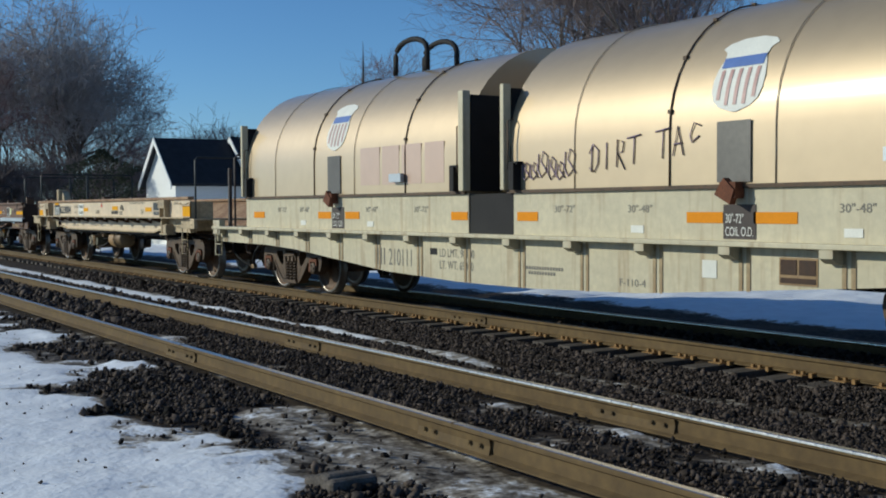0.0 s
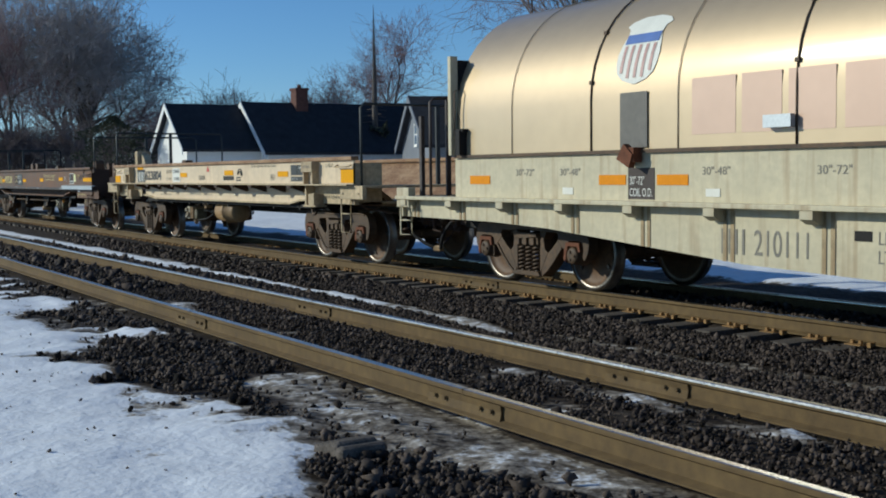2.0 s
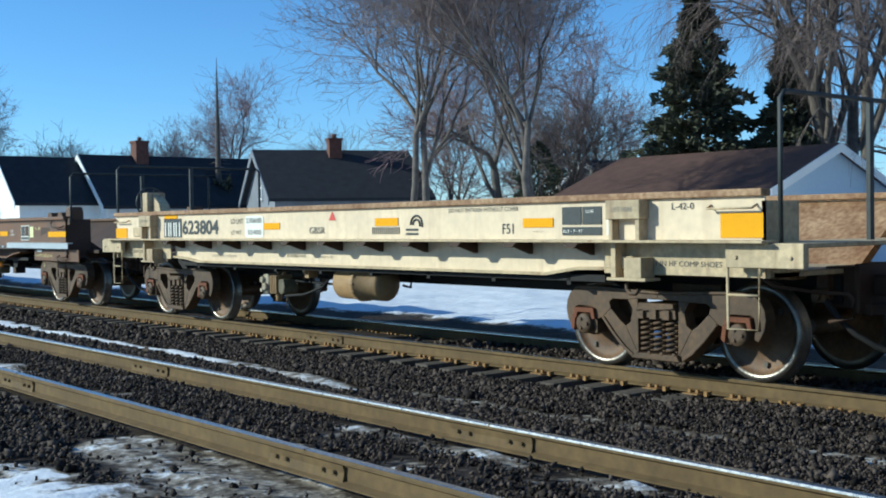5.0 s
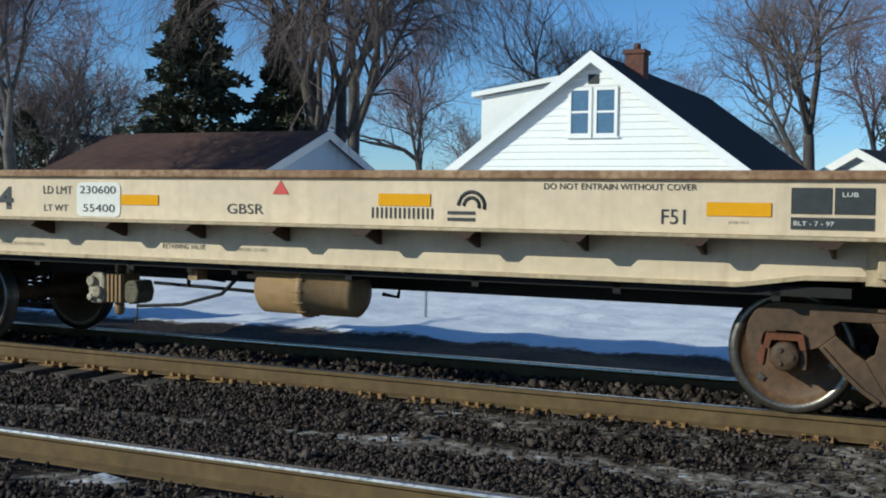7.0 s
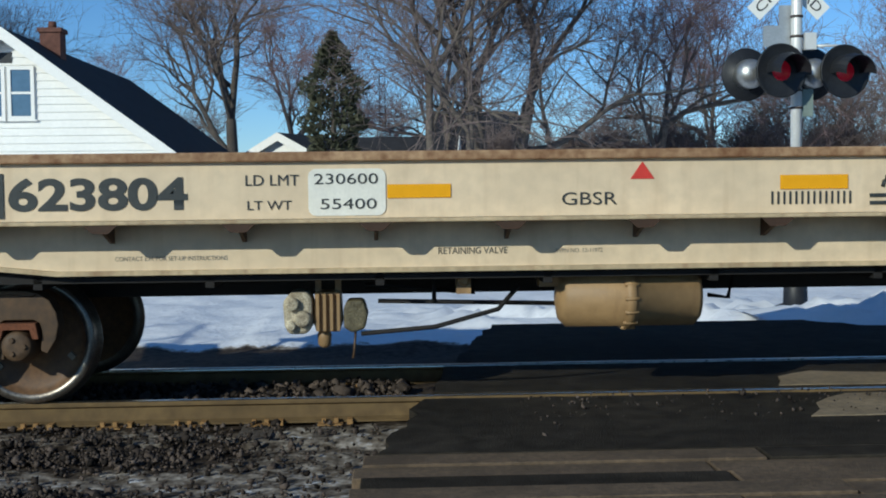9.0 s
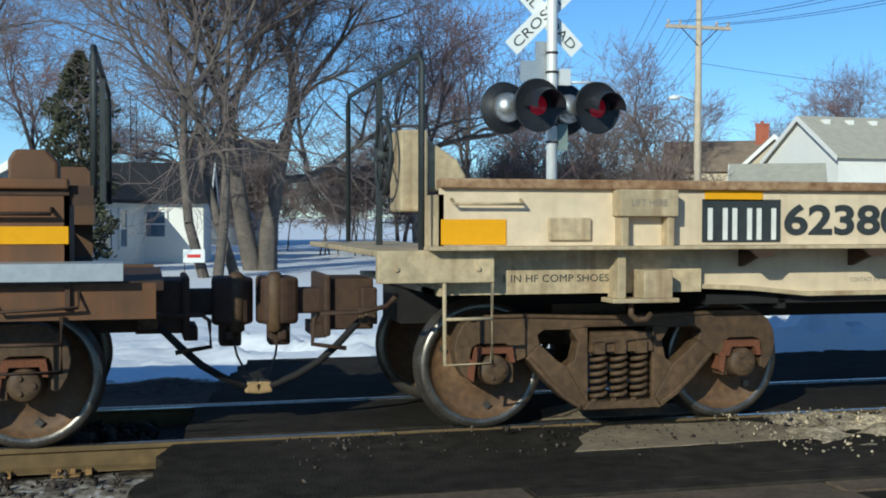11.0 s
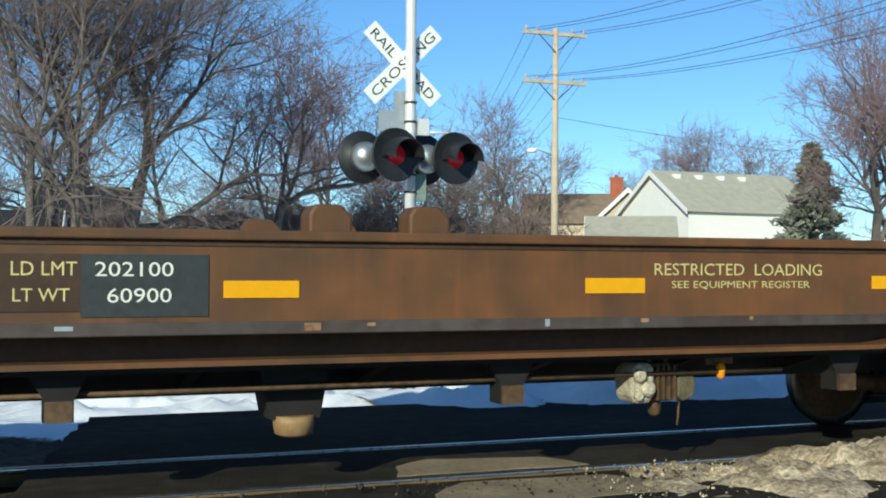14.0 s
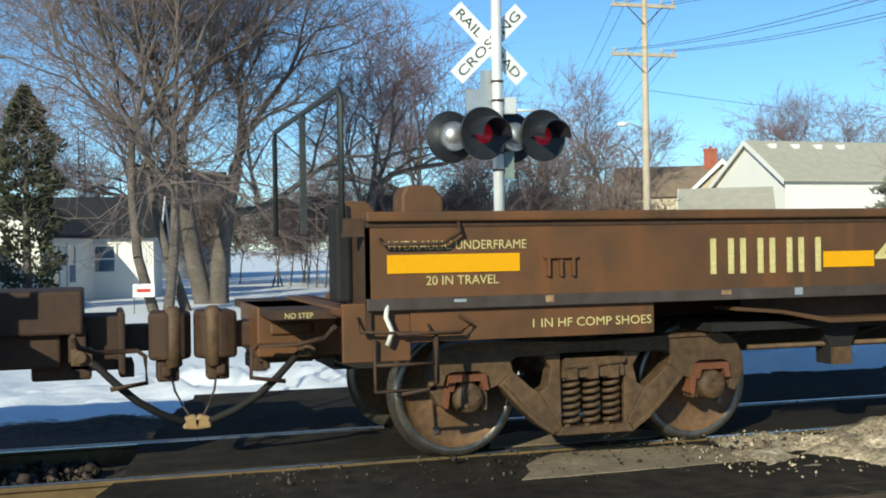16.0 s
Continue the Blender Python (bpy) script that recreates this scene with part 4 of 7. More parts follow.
    writing("car_number", "497538", U(-20.36), 1.29, 0.24, YELLOW_STENCIL, car, width=1.24, bold=0.02, label="faded yellow car number")
    plate("black_panel", U(-18.2), U(-17.46), 1.215, 1.585, INK, car, label="black weight panel")
    plate("dark_panel", U(-18.66), U(-18.2), 1.25, 1.585, BROWN_DARK, car)
    writing("stencil", "LD LMT", U(-18.58), 1.46, 0.08, YELLOW_STENCIL, car, y=-1.512, width=0.36)
    writing("stencil", "LT WT", U(-18.57), 1.31, 0.075, YELLOW_STENCIL, car, y=-1.512, width=0.31)
    writing("stencil", "202100", U(-18.12), 1.455, 0.085, WHITE_PAINT, car, y=-1.512, width=0.45)
    writing("stencil", "60900", U(-18.05), 1.30, 0.085, WHITE_PAINT, car, y=-1.512, width=0.37)
    writing("stencil", "RESTRICTED  LOADING", U(-14.34), 1.47, 0.085, YELLOW_STENCIL, car, width=1.45)
    writing("stencil", "SEE EQUIPMENT REGISTER", U(-14.20), 1.37, 0.06, YELLOW_STENCIL, car, width=1.2)
    writing("stencil", "HYDRAULIC UNDERFRAME", U(-24.05), 1.49, 0.06, YELLOW_STENCIL, car, width=0.95)
    writing("stencil", "20 IN TRAVEL", U(-23.8), 1.26, 0.06, YELLOW_STENCIL, car, width=0.5)
    for x0 in (-10.43, -23.05):
        writing("stencil", "1 IN HF COMP SHOES", U(x0), 0.955, 0.06, YELLOW_STENCIL, car, y=-1.475, width=0.88)
    writing("stencil", "NO STEP", U(-24.72), 1.07, 0.035, YELLOW_STENCIL, car, y=-1.475, width=0.18)
    writing("stencil", "CLEANED\n04-07\nGR/PRO-SHOP", U(-11.76), 1.375, 0.12, WHITE_PAINT, car, width=0.25)
    for x0, x1, z0, z1, mm in ((-11.14, -10.68, 1.285, 1.585, WHITE_PAINT), (-11.12, -10.92, 1.37, 1.57, INK), (-10.90, -10.70, 1.37, 1.57, BROWN_DARK), (-11.12, -10.70, 1.30, 1.35, INK)):
        plate("lube_panel", U(x0), U(x1), z0, z1, mm, car, t=0.004 if mm is WHITE_PAINT else 0.007, label="white-framed stencil panel")
    plate("inspection_label", U(-10.64), U(-10.45), 1.345, 1.56, mat("yellow_white_label", (0.75, 0.72, 0.35), 0.6, vary=0.1), car)
    writing("stencil", "IL 48", U(-10.34), 1.49, 0.06, YELLOW_STENCIL, car, width=0.25)
    bm = bmesh.new()
    prism(bm, [(U(-10.08), 1.38), (U(-9.6), 1.46), (U(-9.6), 1.53), (U(-9.98), 1.54), (U(-10.05), 1.50)], "y", -1.504, -1.5)
    part("dark_patch", bm, BROWN_DARK, car)
    bm = bmesh.new()
    for x0, x1, z0, z1 in ((-22.98, -22.74, 1.42, 1.44), (-22.96, -22.94, 1.30, 1.42), (-22.78, -22.76, 1.30, 1.42), (-22.87, -22.85, 1.30, 1.41)):
        box(bm, U(x0), U(x1), -1.535, -1.5, z0, z1)
    part("card_holder", bm, BROWN, car)
    rng = random.Random(12)
    for k in range(16):
        u = -23.6 + k * 0.92 + rng.uniform(-0.3, 0.3)
        w = rng.uniform(0.03, 0.11)
        plate("scuff", U(u), U(u + w), 1.115 + rng.uniform(0, 0.045), 1.163 + rng.uniform(0, 0.012), GALV if k % 3 == 0 else LIP_RUST, car, y=-1.52, t=0.002, label="small pale scuff on the side sill")
    writing("truck_mark", "70", U(-10.98), 0.735, 0.07, YELLOW_STENCIL, car, y=-1.125, width=0.1)
    return car


# ---- covered coil wagon with two stainless hoods ----
def hood_profile(half=1.46, base=1.70, side=2.28, n=22):
    pts = [(-half, base), (-half, (base + side) / 2)]
    for i in range(n + 1):
        t = math.pi * i / n
        pts.append((-half * math.cos(t), side + half * 0.98 * math.sin(t)))
    pts += [(half, (base + side) / 2), (half, base)]
    return pts


def hood(car, x0, x1, shield_x):
    """Stainless cover: bent sheets with seams, end frames, shield, hatch and lifting loops."""
    bm = bmesh.new()
    prof = hood_profile()
    xs = [x0 + (x1 - x0) * i / 24 for i in range(25)]
    grid = [[bm.verts.new((x, p[0], p[1] + 0.0012 * math.sin(x * 5 + p[0] * 3) * math.cos(x * 2.3))) for p in prof] for x in xs]
    for g0, g1 in zip(grid, grid[1:]):
        for k in range(len(prof) - 1):
            f = bm.faces.new((g0[k], g0[k + 1], g1[k + 1], g1[k]))
            f.smooth = True
    cover = part("hood", bm, HOOD, car, "dull gold-tinted brushed stainless steel hood, dented")
    for x in (x0 + 0.03, x1 - 0.03):
        bm = bmesh.new()
        prism(bm, prof, "x", x - 0.02, x + 0.02)
        part("hood_end", bm, HOOD, cover, "stainless hood end wall")
    for i, f in enumerate((0.175, 0.385, 0.575, 0.785)):
        bm = bmesh.new()
        x = x0 + (x1 - x0) * f
        o = [(p[0] * 1.006, 1.70 + (p[1] - 1.70) * 1.005 + 0.006) for p in prof]
        tube(bm, [(x, *p) for p in o], 0.010 if i in (1, 3) else 0.006, 5)
        if i in (1, 3):
            for p in o[3:-3:3]:
                box(bm, x - 0.025, x + 0.025, p[0] - 0.02, p[0] + 0.02, p[1] - 0.02, p[1] + 0.02)
        part("seam", bm, RUSTY if i in (1, 3) else HOOD, cover)
    for y in (-1.48, 1.48):
        bm = bmesh.new()
        box(bm, x0, x1, y - 0.02, y + 0.02, 1.68, 1.72)
        part("hood_foot", bm, RUSTY, cover)
    for sx, x in ((-1, x0), (1, x1)):
        bm = bmesh.new()
        box(bm, x - 0.06, x + 0.02 * sx + 0.04, -1.56, -1.44, 1.72, 3.05)
        part("corner_post", bm, PALE, cover, "pale corner guide post", bevel=0.012)
        # guide sheet drawn black: shade at the hood ends is in its colour
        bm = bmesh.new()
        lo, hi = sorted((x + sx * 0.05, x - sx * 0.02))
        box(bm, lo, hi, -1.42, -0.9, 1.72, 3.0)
        part("shaded_end_guide", bm, UNDER, cover)
        grab(cover, [(x - sx * 0.1, -1.46, 2.60), (x - sx * 0.1, -1.55, 2.58), (x - sx * 0.1, -1.55, 1.98), (x - sx * 0.1, -1.46, 1.96)], RUSTY)
        bm = bmesh.new()
        box(bm, x - sx * 0.2 - 0.05, x - sx * 0.2 + 0.05, -1.58, -1.46, 1.72, 2.05)
        box(bm, x - sx * 0.2 - 0.09, x - sx * 0.2 + 0.09, -1.55, -1.46, 2.03, 2.07)
        part("latch_post", bm, UNDER, cover)
    # shield emblem: white shield, blue band, red stripes, no lettering
    def curved(w0, w1, z0, z1, off, n=8):
        m = bmesh.new()
        rows = []
        for i in range(n + 1):
            z = z0 + (z1 - z0) * i / n
            y = -1.46 if z < 2.28 else -1.46 * math.sqrt(max(0.0, 1 - ((z - 2.28) / 1.43) ** 2))
            rows.append((z, y - off, w0, w1))
        vs = [[m.verts.new((a, y, z)) for a in (r0, (r0 + r1) / 2, r1)] for z, y, r0, r1 in rows]
        for r, s in zip(vs, vs[1:]):
            for k in range(2):
                m.faces.new((r[k], r[k + 1], s[k + 1], s[k]))
        return m
    bm = bmesh.new()
    rows = []
    for z, w in ((2.43, 0.03), (2.48, 0.20), (2.55, 0.29), (2.65, 0.33), (2.76, 0.335), (2.88, 0.31), (2.98, 0.27), (3.05, 0.29), (3.09, 0.36), (3.14, 0.30), (3.18, 0.12)):
        y = -1.46 * math.sqrt(max(0.0, 1 - max(0.0, (z - 2.28) / 1.43) ** 2)) - 0.008
        rows.append([bm.verts.new((shield_x + q * w, y, z)) for q in (-1, 0, 1)])
    for r, s in zip(rows, rows[1:]):
        for k in range(2):
            bm.faces.new((r[k], r[k + 1], s[k + 1], s[k]))
    shield = part("shield_emblem", bm, PATCH_WHITE, cover, "faded white shield emblem with blue band and red stripes")
    part("blue_band", curved(shield_x - 0.27, shield_x + 0.27, 2.88, 2.985, 0.013), BLUE, shield)
    for k in range(5):
        x = shield_x - 0.25 + k * 0.115
        part("red_stripe", curved(x, x + 0.045, 2.56 if k in (0, 4) else 2.50, 2.86, 0.013), STRIPE_RED, shield)
    plate("hatch_panel", shield_x - 0.20, shield_x + 0.24, 1.74, 2.34, GREY_PANEL, cover, y=-1.475, label="dull grey hatch panel")
    plate("vent_box", x0 + (x1 - x0) * 0.74, x0 + (x1 - x0) * 0.785, 1.88, 2.0, GALV, cover, y=-1.49, t=0.06)
    bm = bmesh.new()
    for y in (-0.28, 0.28):
        x = x0 + 4.05
        pts = [(x - 0.5, y, 3.7)] + [(x + 0.5 * math.cos(math.pi - t * math.pi / 8), y, 4.02 + 0.22 * math.sin(t * math.pi / 8)) for t in range(9)] + [(x + 0.5, y, 3.7)]
        tube(bm, pts, 0.045, 8)
    part("lifting_loop", bm, UNDER, cover, "black lifting loops on the hood crown")
    bm = bmesh.new()
    box(bm, shield_x - 0.05, shield_x + 0.16, -1.60, -1.48, 1.58, 1.74)
    prism(bm, [(shield_x - 0.1, 1.62), (shield_x + 0.02, 1.78), (shield_x + 0.16, 1.66), (shield_x + 0.1, 1.52)], "y", -1.62, -1.54)
    part("hood_lock", bm, ORANGE_RUST, car, "rusty hood lock bracket")
    return cover


def coil_wagon():
    u0, u1 = 8.2, 27.0
    car, c = new_car("coil_wagon", u0, u1, "pale grey coil steel wagon with two stainless hoods on the track")
    a, b = u0 - c, u1 - c
    U = lambda u: u - c
    belly = [(a, 1.11), (a, 0.86), (a + 2.2, 0.845), (a + 3.4, 0.80), (a + 5.0, 0.68), (a + 6.6, 0.56), (a + 8.6, 0.50), (b - 8.6, 0.50), (b - 6.6, 0.56), (b - 5.0, 0.68), (b - 3.4, 0.80), (b - 2.2, 0.845), (b, 0.86), (b, 1.11)]
    for s in (1, -1):
        y = -1.44 * s
        bm = bmesh.new()
        prism(bm, belly, "y", min(y, y + 0.03 * s), max(y, y + 0.03 * s))
        part("side_sill", bm, PALE, car, "pale fish-belly side sill with rust runs")
        bm = bmesh.new()
        lo, hi = sorted((y - 0.17 * s, y + 0.2 * s))
        box(bm, a - 0.05, b + 0.05, lo, hi, 1.11, 1.16)
        part("deck_edge", bm, PALE, car, bevel=0.008)
        bm = bmesh.new()
        yb = -1.46 * s
        for x0, x1 in ((U(9.58), U(17.1)), (U(18.12), U(25.62))):
            box(bm, x0, x1, min(yb, yb + 0.03 * s), max(yb, yb + 0.03 * s), 1.16, 1.69)
        part("trough_side", bm, PALE, car, "pale grey trough side with orange reflectors")
        # panel drawn near black: shade between the hoods is put into its colour
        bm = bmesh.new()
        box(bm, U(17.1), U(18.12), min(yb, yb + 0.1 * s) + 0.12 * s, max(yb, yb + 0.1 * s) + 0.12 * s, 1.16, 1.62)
        part("shaded_centre_panel", bm, UNDER, car)
    rib, tab = bmesh.new(), bmesh.new()
    prism(rib, [(-0.045, -0.04), (-0.03, 0.0), (0.03, 0.0), (0.045, -0.04)][::-1], "z", 0.0, 1.0)
    prism(tab, [(-0.15, 1.11), (0.0, 1.11), (0.0, 0.98), (-0.06, 0.98), (-0.15, 1.03)], "x", -0.075, 0.075)
    m_rib, m_tab = mesh_of("rib", rib, mat("rust_run_paint", (0.40, 0.30, 0.16), 0.7, vary=0.35, scale=3.0, streak=0.6, streak_color=(0.2, 0.1, 0.04))), mesh_of("tab", tab, PALE)
    x = U(8.45)
    while x < b - 0.5:
        low = 0.9
        for p, q in zip(belly[1:-1], belly[2:]):
            if p[0] <= x <= q[0] and q[0] > p[0]:
                low = p[1] + (q[1] - p[1]) * (x - p[0]) / (q[0] - p[0])
        for dx in (0.0, 0.1):
            r = child("stiffener_rib", m_rib, car, (x + dx, -1.44, low), label="rust-streaked stiffener rib")
            r.scale = (0.55, 0.22, 1.10 - low)
        child("stake_tab", m_tab, car, (x - 0.08, -1.45, 0))
        x += 1.22
    bm = bmesh.new()
    box(bm, a, b, -0.4, 0.4, 0.66, 1.0)
    box(bm, a, b, -1.4, 1.4, 1.05, 1.115)
    part("underframe", bm, UNDER, car, "dark sooty underframe")
    cb = bmesh.new()
    box(cb, -0.04, 0.04, -1.38, 1.38, 0.88, 1.05)
    cb = mesh_of("crossbearer", cb, UNDER)
    for k in range(9):
        child("crossbearer", cb, car, (a + 3.2 + k * 1.5, 0, 0))
    bm = bmesh.new()
    prism(bm, [(-1.44, 1.68), (-0.6, 1.2), (0.6, 1.2), (1.44, 1.68), (1.44, 1.16), (-1.44, 1.16)], "x", U(9.6), U(25.6))
    part("trough_floor", bm, UNDER, car)
    for h0, h1, sx in ((9.62, 17.06, 13.2), (18.02, 25.5, 21.78)):
        hood(car, U(h0), U(h1), U(sx))
    for x0, x1 in ((9.95, 10.42), (12.62, 13.08), (13.58, 14.05), (16.68, 17.08), (18.2, 18.62), (21.15, 21.65), (22.05, 22.58), (24.6, 25.05)):
        plate("reflector", U(x0), U(x1), 1.335, 1.445, ORANGE, car, y=-1.463, label="orange reflective strip")
    for x0 in (13.12, 21.66):
        plate("dark_panel", U(x0), U(x0 + 0.42), 1.18, 1.52, GREY_SILL, car, y=-1.463)
        writing("stencil", "30\"-72\"\nCOIL O.D.", U(x0 + 0.03), 1.21, 0.22, WHITE_PAINT, car, y=-1.471, width=0.36)
    for x0, t in ((11.0, '30"-72"'), (11.9, '30"-48"'), (14.25, '30"-48"'), (15.7, '30"-72"'), (18.95, '30"-72"'), (20.25, '30"-48"'), (23.05, '30"-48"'), (24.2, '30"-72"')):
        writing("stencil", t, U(x0), 1.44, 0.085, INK_FADED, car, y=-1.464, width=0.38)
    for x0 in (11.95, 14.3, 20.3, 23.1):
        plate("pale_patch", U(x0), U(x0 + 0.2), 1.22, 1.30, PATCH_WHITE, car, y=-1.463)
    bars("reporting_mark", U(14.5), 0.655, 0.36, 0.25, 2, INK_FADED, car, y=-1.444, fill=0.7, label="dark reporting mark blocks")
    writing("car_number", "210111", U(14.93), 0.655, 0.25, INK_FADED, car, y=-1.444, width=0.66, label="dark car number")
    writing("stencil", "LD LMT. 98100\nLT. WT. 69000", U(16.35), 0.66, 0.28, INK_FADED, car, y=-1.444, width=0.85)
    writing("stencil", "F-110-4", U(20.09), 0.63, 0.08, INK_FADED, car, y=-1.444, width=0.42)
    bars("fine_print", U(18.35), 0.74, 0.75, 0.04, 14, INK_FADED, car, y=-1.443)
    bars("fine_print", U(18.4), 0.68, 0.55, 0.04, 10, INK_FADED, car, y=-1.443)
    plate("paper_label", U(21.35), U(21.55), 0.78, 0.96, PATCH_WHITE, car, y=-1.443)
    plate("lube_panel", U(22.35), U(22.8), 0.76, 1.02, TAN, car, y=-1.443)
    for x0, x1, z0, z1 in ((22.37, 22.56, 0.86, 1.0), (22.59, 22.78, 0.86, 1.0), (22.37, 22.78, 0.78, 0.83)):
        plate("lube_panel_field", U(x0), U(x1), z0, z1, BROWN_DARK, car, y=-1.449)
    plate("dark_hole", U(16.1), U(16.28), 0.85, 0.94, UNDER, car, y=-1.443)
    for s, x in ((-1, a), (1, b)):
        bm = bmesh.new()
        lo, hi = sorted((x, x + s * 0.04))
        box(bm, lo, hi, -1.5, 1.5, 0.86, 1.16)
        lo, hi = sorted((x + s * 0.04, x - s * 0.3))
        box(bm, lo, hi, -1.58, -1.46, 1.0, 1.28)
        part("end_sill", bm, PALE, car, bevel=0.008)
        step_ladder(car, x - s * 0.02, x - s * 0.34, 0.60, 1.02, PALE, -1.55)
        grab(car, [(x, -1.5, 1.14), (x + s * 0.02, -1.6, 1.12), (x - s * 0.28, -1.6, 1.12), (x - s * 0.3, -1.5, 1.15)], PALE)
        rail_frame(car, x - s * 0.55, -1.35, -0.75, 1.16, 2.55, GREY_SILL, name="end_ladder")
        bm = bmesh.new()
        box(bm, x - s * 0.35 - 0.03, x - s * 0.35 + 0.03, -1.4, -1.34, 1.16, 2.3)
        part("end_post", bm, GREY_SILL, car)
        coupler(car, x + s * 0.0, s)
        truck(car, x - s * 2.55)
    # old red film of paint and sprayed scrawl on the hoods
    bm = bmesh.new()
    for x0, x1 in ((14.1, 14.7), (14.78, 15.28), (15.36, 15.9), (16.0, 16.5)):
        box(bm, U(x0), U(x1), -1.4635, -1.4605, 1.85, 2.42)
    part("faded_lettering", bm, HOOD_PINK, car, "faded pink letter blocks on the hood")
    rng = random.Random(4)
    bm = bmesh.new()
    x = U(18.32)
    while x < U(19.2):  # a scribbled tag
        w, h = rng.uniform(0.15, 0.22), rng.uniform(0.20, 0.34)
        z = 1.84 + rng.uniform(-0.03, 0.04)
        tube(bm, [(x + w * q, -1.472, z + h * r) for q, r in ((0.1, 0.9), (0.0, 0.3), (0.3, 0.0), (0.8, 0.25), (0.9, 0.8), (0.5, 1.0), (0.3, 0.6), (1.0, 0.1))], 0.009, 4)
        x += w * 0.95
    strokes = {"D": [[(0.3, 1), (0.2, 0)], [(0.0, 0.7), (0.4, 1.05), (0.95, 0.8), (0.9, 0.3), (0.5, 0.0), (0.0, 0.15)]], "I": [[(0.45, 1), (0.4, 0)]], "R": [[(0.1, 0), (0.2, 1), (0.8, 0.9), (0.7, 0.55), (0.2, 0.5), (0.9, -0.1)]],
               "T": [[(-0.2, 0.95), (1.1, 1.05)], [(0.5, 1), (0.4, 0)]], "A": [[(0, 0), (0.45, 1), (0.9, 0)], [(0.1, 0.4), (0.8, 0.42)]], "C": [[(1, 0.9), (0.5, 1.0), (0.15, 0.6), (0.3, 0.35), (0.9, 0.55)]]}
    for k, ch in enumerate("DIRT TAC"):
        for line in strokes.get(ch, ()):
            tube(bm, [(U(19.60) + k * 0.225 + q * 0.17, -1.472, 1.90 + k * 0.022 + r * 0.30) for q, r in line], 0.009, 4)
    part("sprayed_scrawl", bm, PURPLE, car, "faded purple spray-painted scrawl")
    return car


coil_wagon()
cream_gondola()
brown_gondola(-24.2, -8.76, True)
brown_gondola(-43.2, -27.2, False)


def motions():
    """The train rolls through; every wheelset turns with the distance rolled."""
    times = [i * 0.5 for i in range(33)]
    for ob, c in CARS:
        walk(ob, [(t, pose(rolled(t) + c, TRACK_Y, 0)) for t in times])
    for ob, x, phase in WHEELSETS:
        walk(ob, [(i * 0.1, Matrix.Translation((x, 0, WHEEL_R)) @ Matrix.Rotation((rolled(i * 0.1) - rolled(0)) / WHEEL_R + phase, 4, "Y")) for i in range(161)])
# ---- ground ----
def fbm(x, y, s, o=4, seed=0.0):
    return noise.fractal(Vector((x * s + seed, y * s - seed, seed * 0.37)), 0.9, 2.1, o)


def snow_amount(x, y):
    """How much of the ground is snow: 0 bare ballast and earth, 1 packed snow."""
    n = 0.55 * fbm(x, y, 0.9) + 0.35 * fbm(x, y, 3.1, 3, 7.0)
    if y < 3.6:
        edge = (2.75 + 0.35 * math.sin(x * 1.9)) if x < -11.3 else 2.1 + 0.55 * max(0.0, (x + 9.4) / 3.3) ** 1.5 if x < -6.1 else 2.65 - (x + 6.1) * 1.6
        s = max(-0.6, min(1.5, (edge - y) * (0.8 if x < -11 else 1.7) + 0.5)) + n * (1.3 if x < -11 else 0.7)
        low = 2.85 if x < -7.9 else 2.85 - (x + 7.9) * 0.11 if x < -6.2 else 2.67 + min(0.45, (x + 6.2) * 0.3)
        if -8.9 < x < -2.2 and y > low - 0.12:
            s = max(min(s, 0.5), min(0.47, 0.25 + (y - low + 0.12) * 1.7) - n * 0.22)
            return s
    elif y < 4.98:
        s = -0.2 + n
        if y > 4.66 and -8.0 < x < -5.5:
            s = 0.42
    elif y < 8.3:
        if x < -9.6:
            s = 1.15 - abs(y - 6.56 + 0.10 * max(0.0, x + 12.0)) * (4.6 if x > -20 else 2.5)
        else:
            s = 0.62 - abs(y - (6.62 + min(0.36, max(0.0, x + 8.5) * 0.075))) * (2.4 if x < -4 else 1.5)
        if x > -5.0:
            s = max(s, 0.50 - abs(y - 8.0) * 1.1)
        if x > -1.5:
            s = max(s, 0.20 + min(0.3, (x + 1.5) * 0.35))
        s += n * 0.45
        return s if x < -13 else min(s, 0.62 if x < -9.6 else 0.47)
    elif y < 10.6:
        s = -0.1
    else:
        # snow held back beyond the ballast: the train's shade drawn as dark earth
        s = min(-0.35 + (y - 12.8) * 1.4, 1.6)
        if x < 0.6:
            s -= 3.2 * max(0.0, 1.25 - abs(y - 12.3)) * min(1.0, (x + 13) * 0.3 if x > -13 else 0.0)
    return s + n * 0.8


def ground_height(x, y):
    d = -0.20
    if y < 3.0:
        d = -0.22 - 0.02 * max(0.0, 2.0 - y) * 0.4
    elif 3.6 < y < 4.95:
        d = -0.16
    elif 7.7 < y < 8.34:
        d = -0.25 + 0.073 * min(1.0, max(0.0, (x + 7.5) / 2.0))
    elif 5.1 < y < 8.2:
        d = -0.19 - 0.05 * math.sin((y - 5.1) / 3.1 * math.pi)
    elif 8.5 < y < 9.85:
        d = -0.15
    elif y > 10.6:
        d = -0.22 - min(0.12, (y - 10.6) * 0.05)
    return d


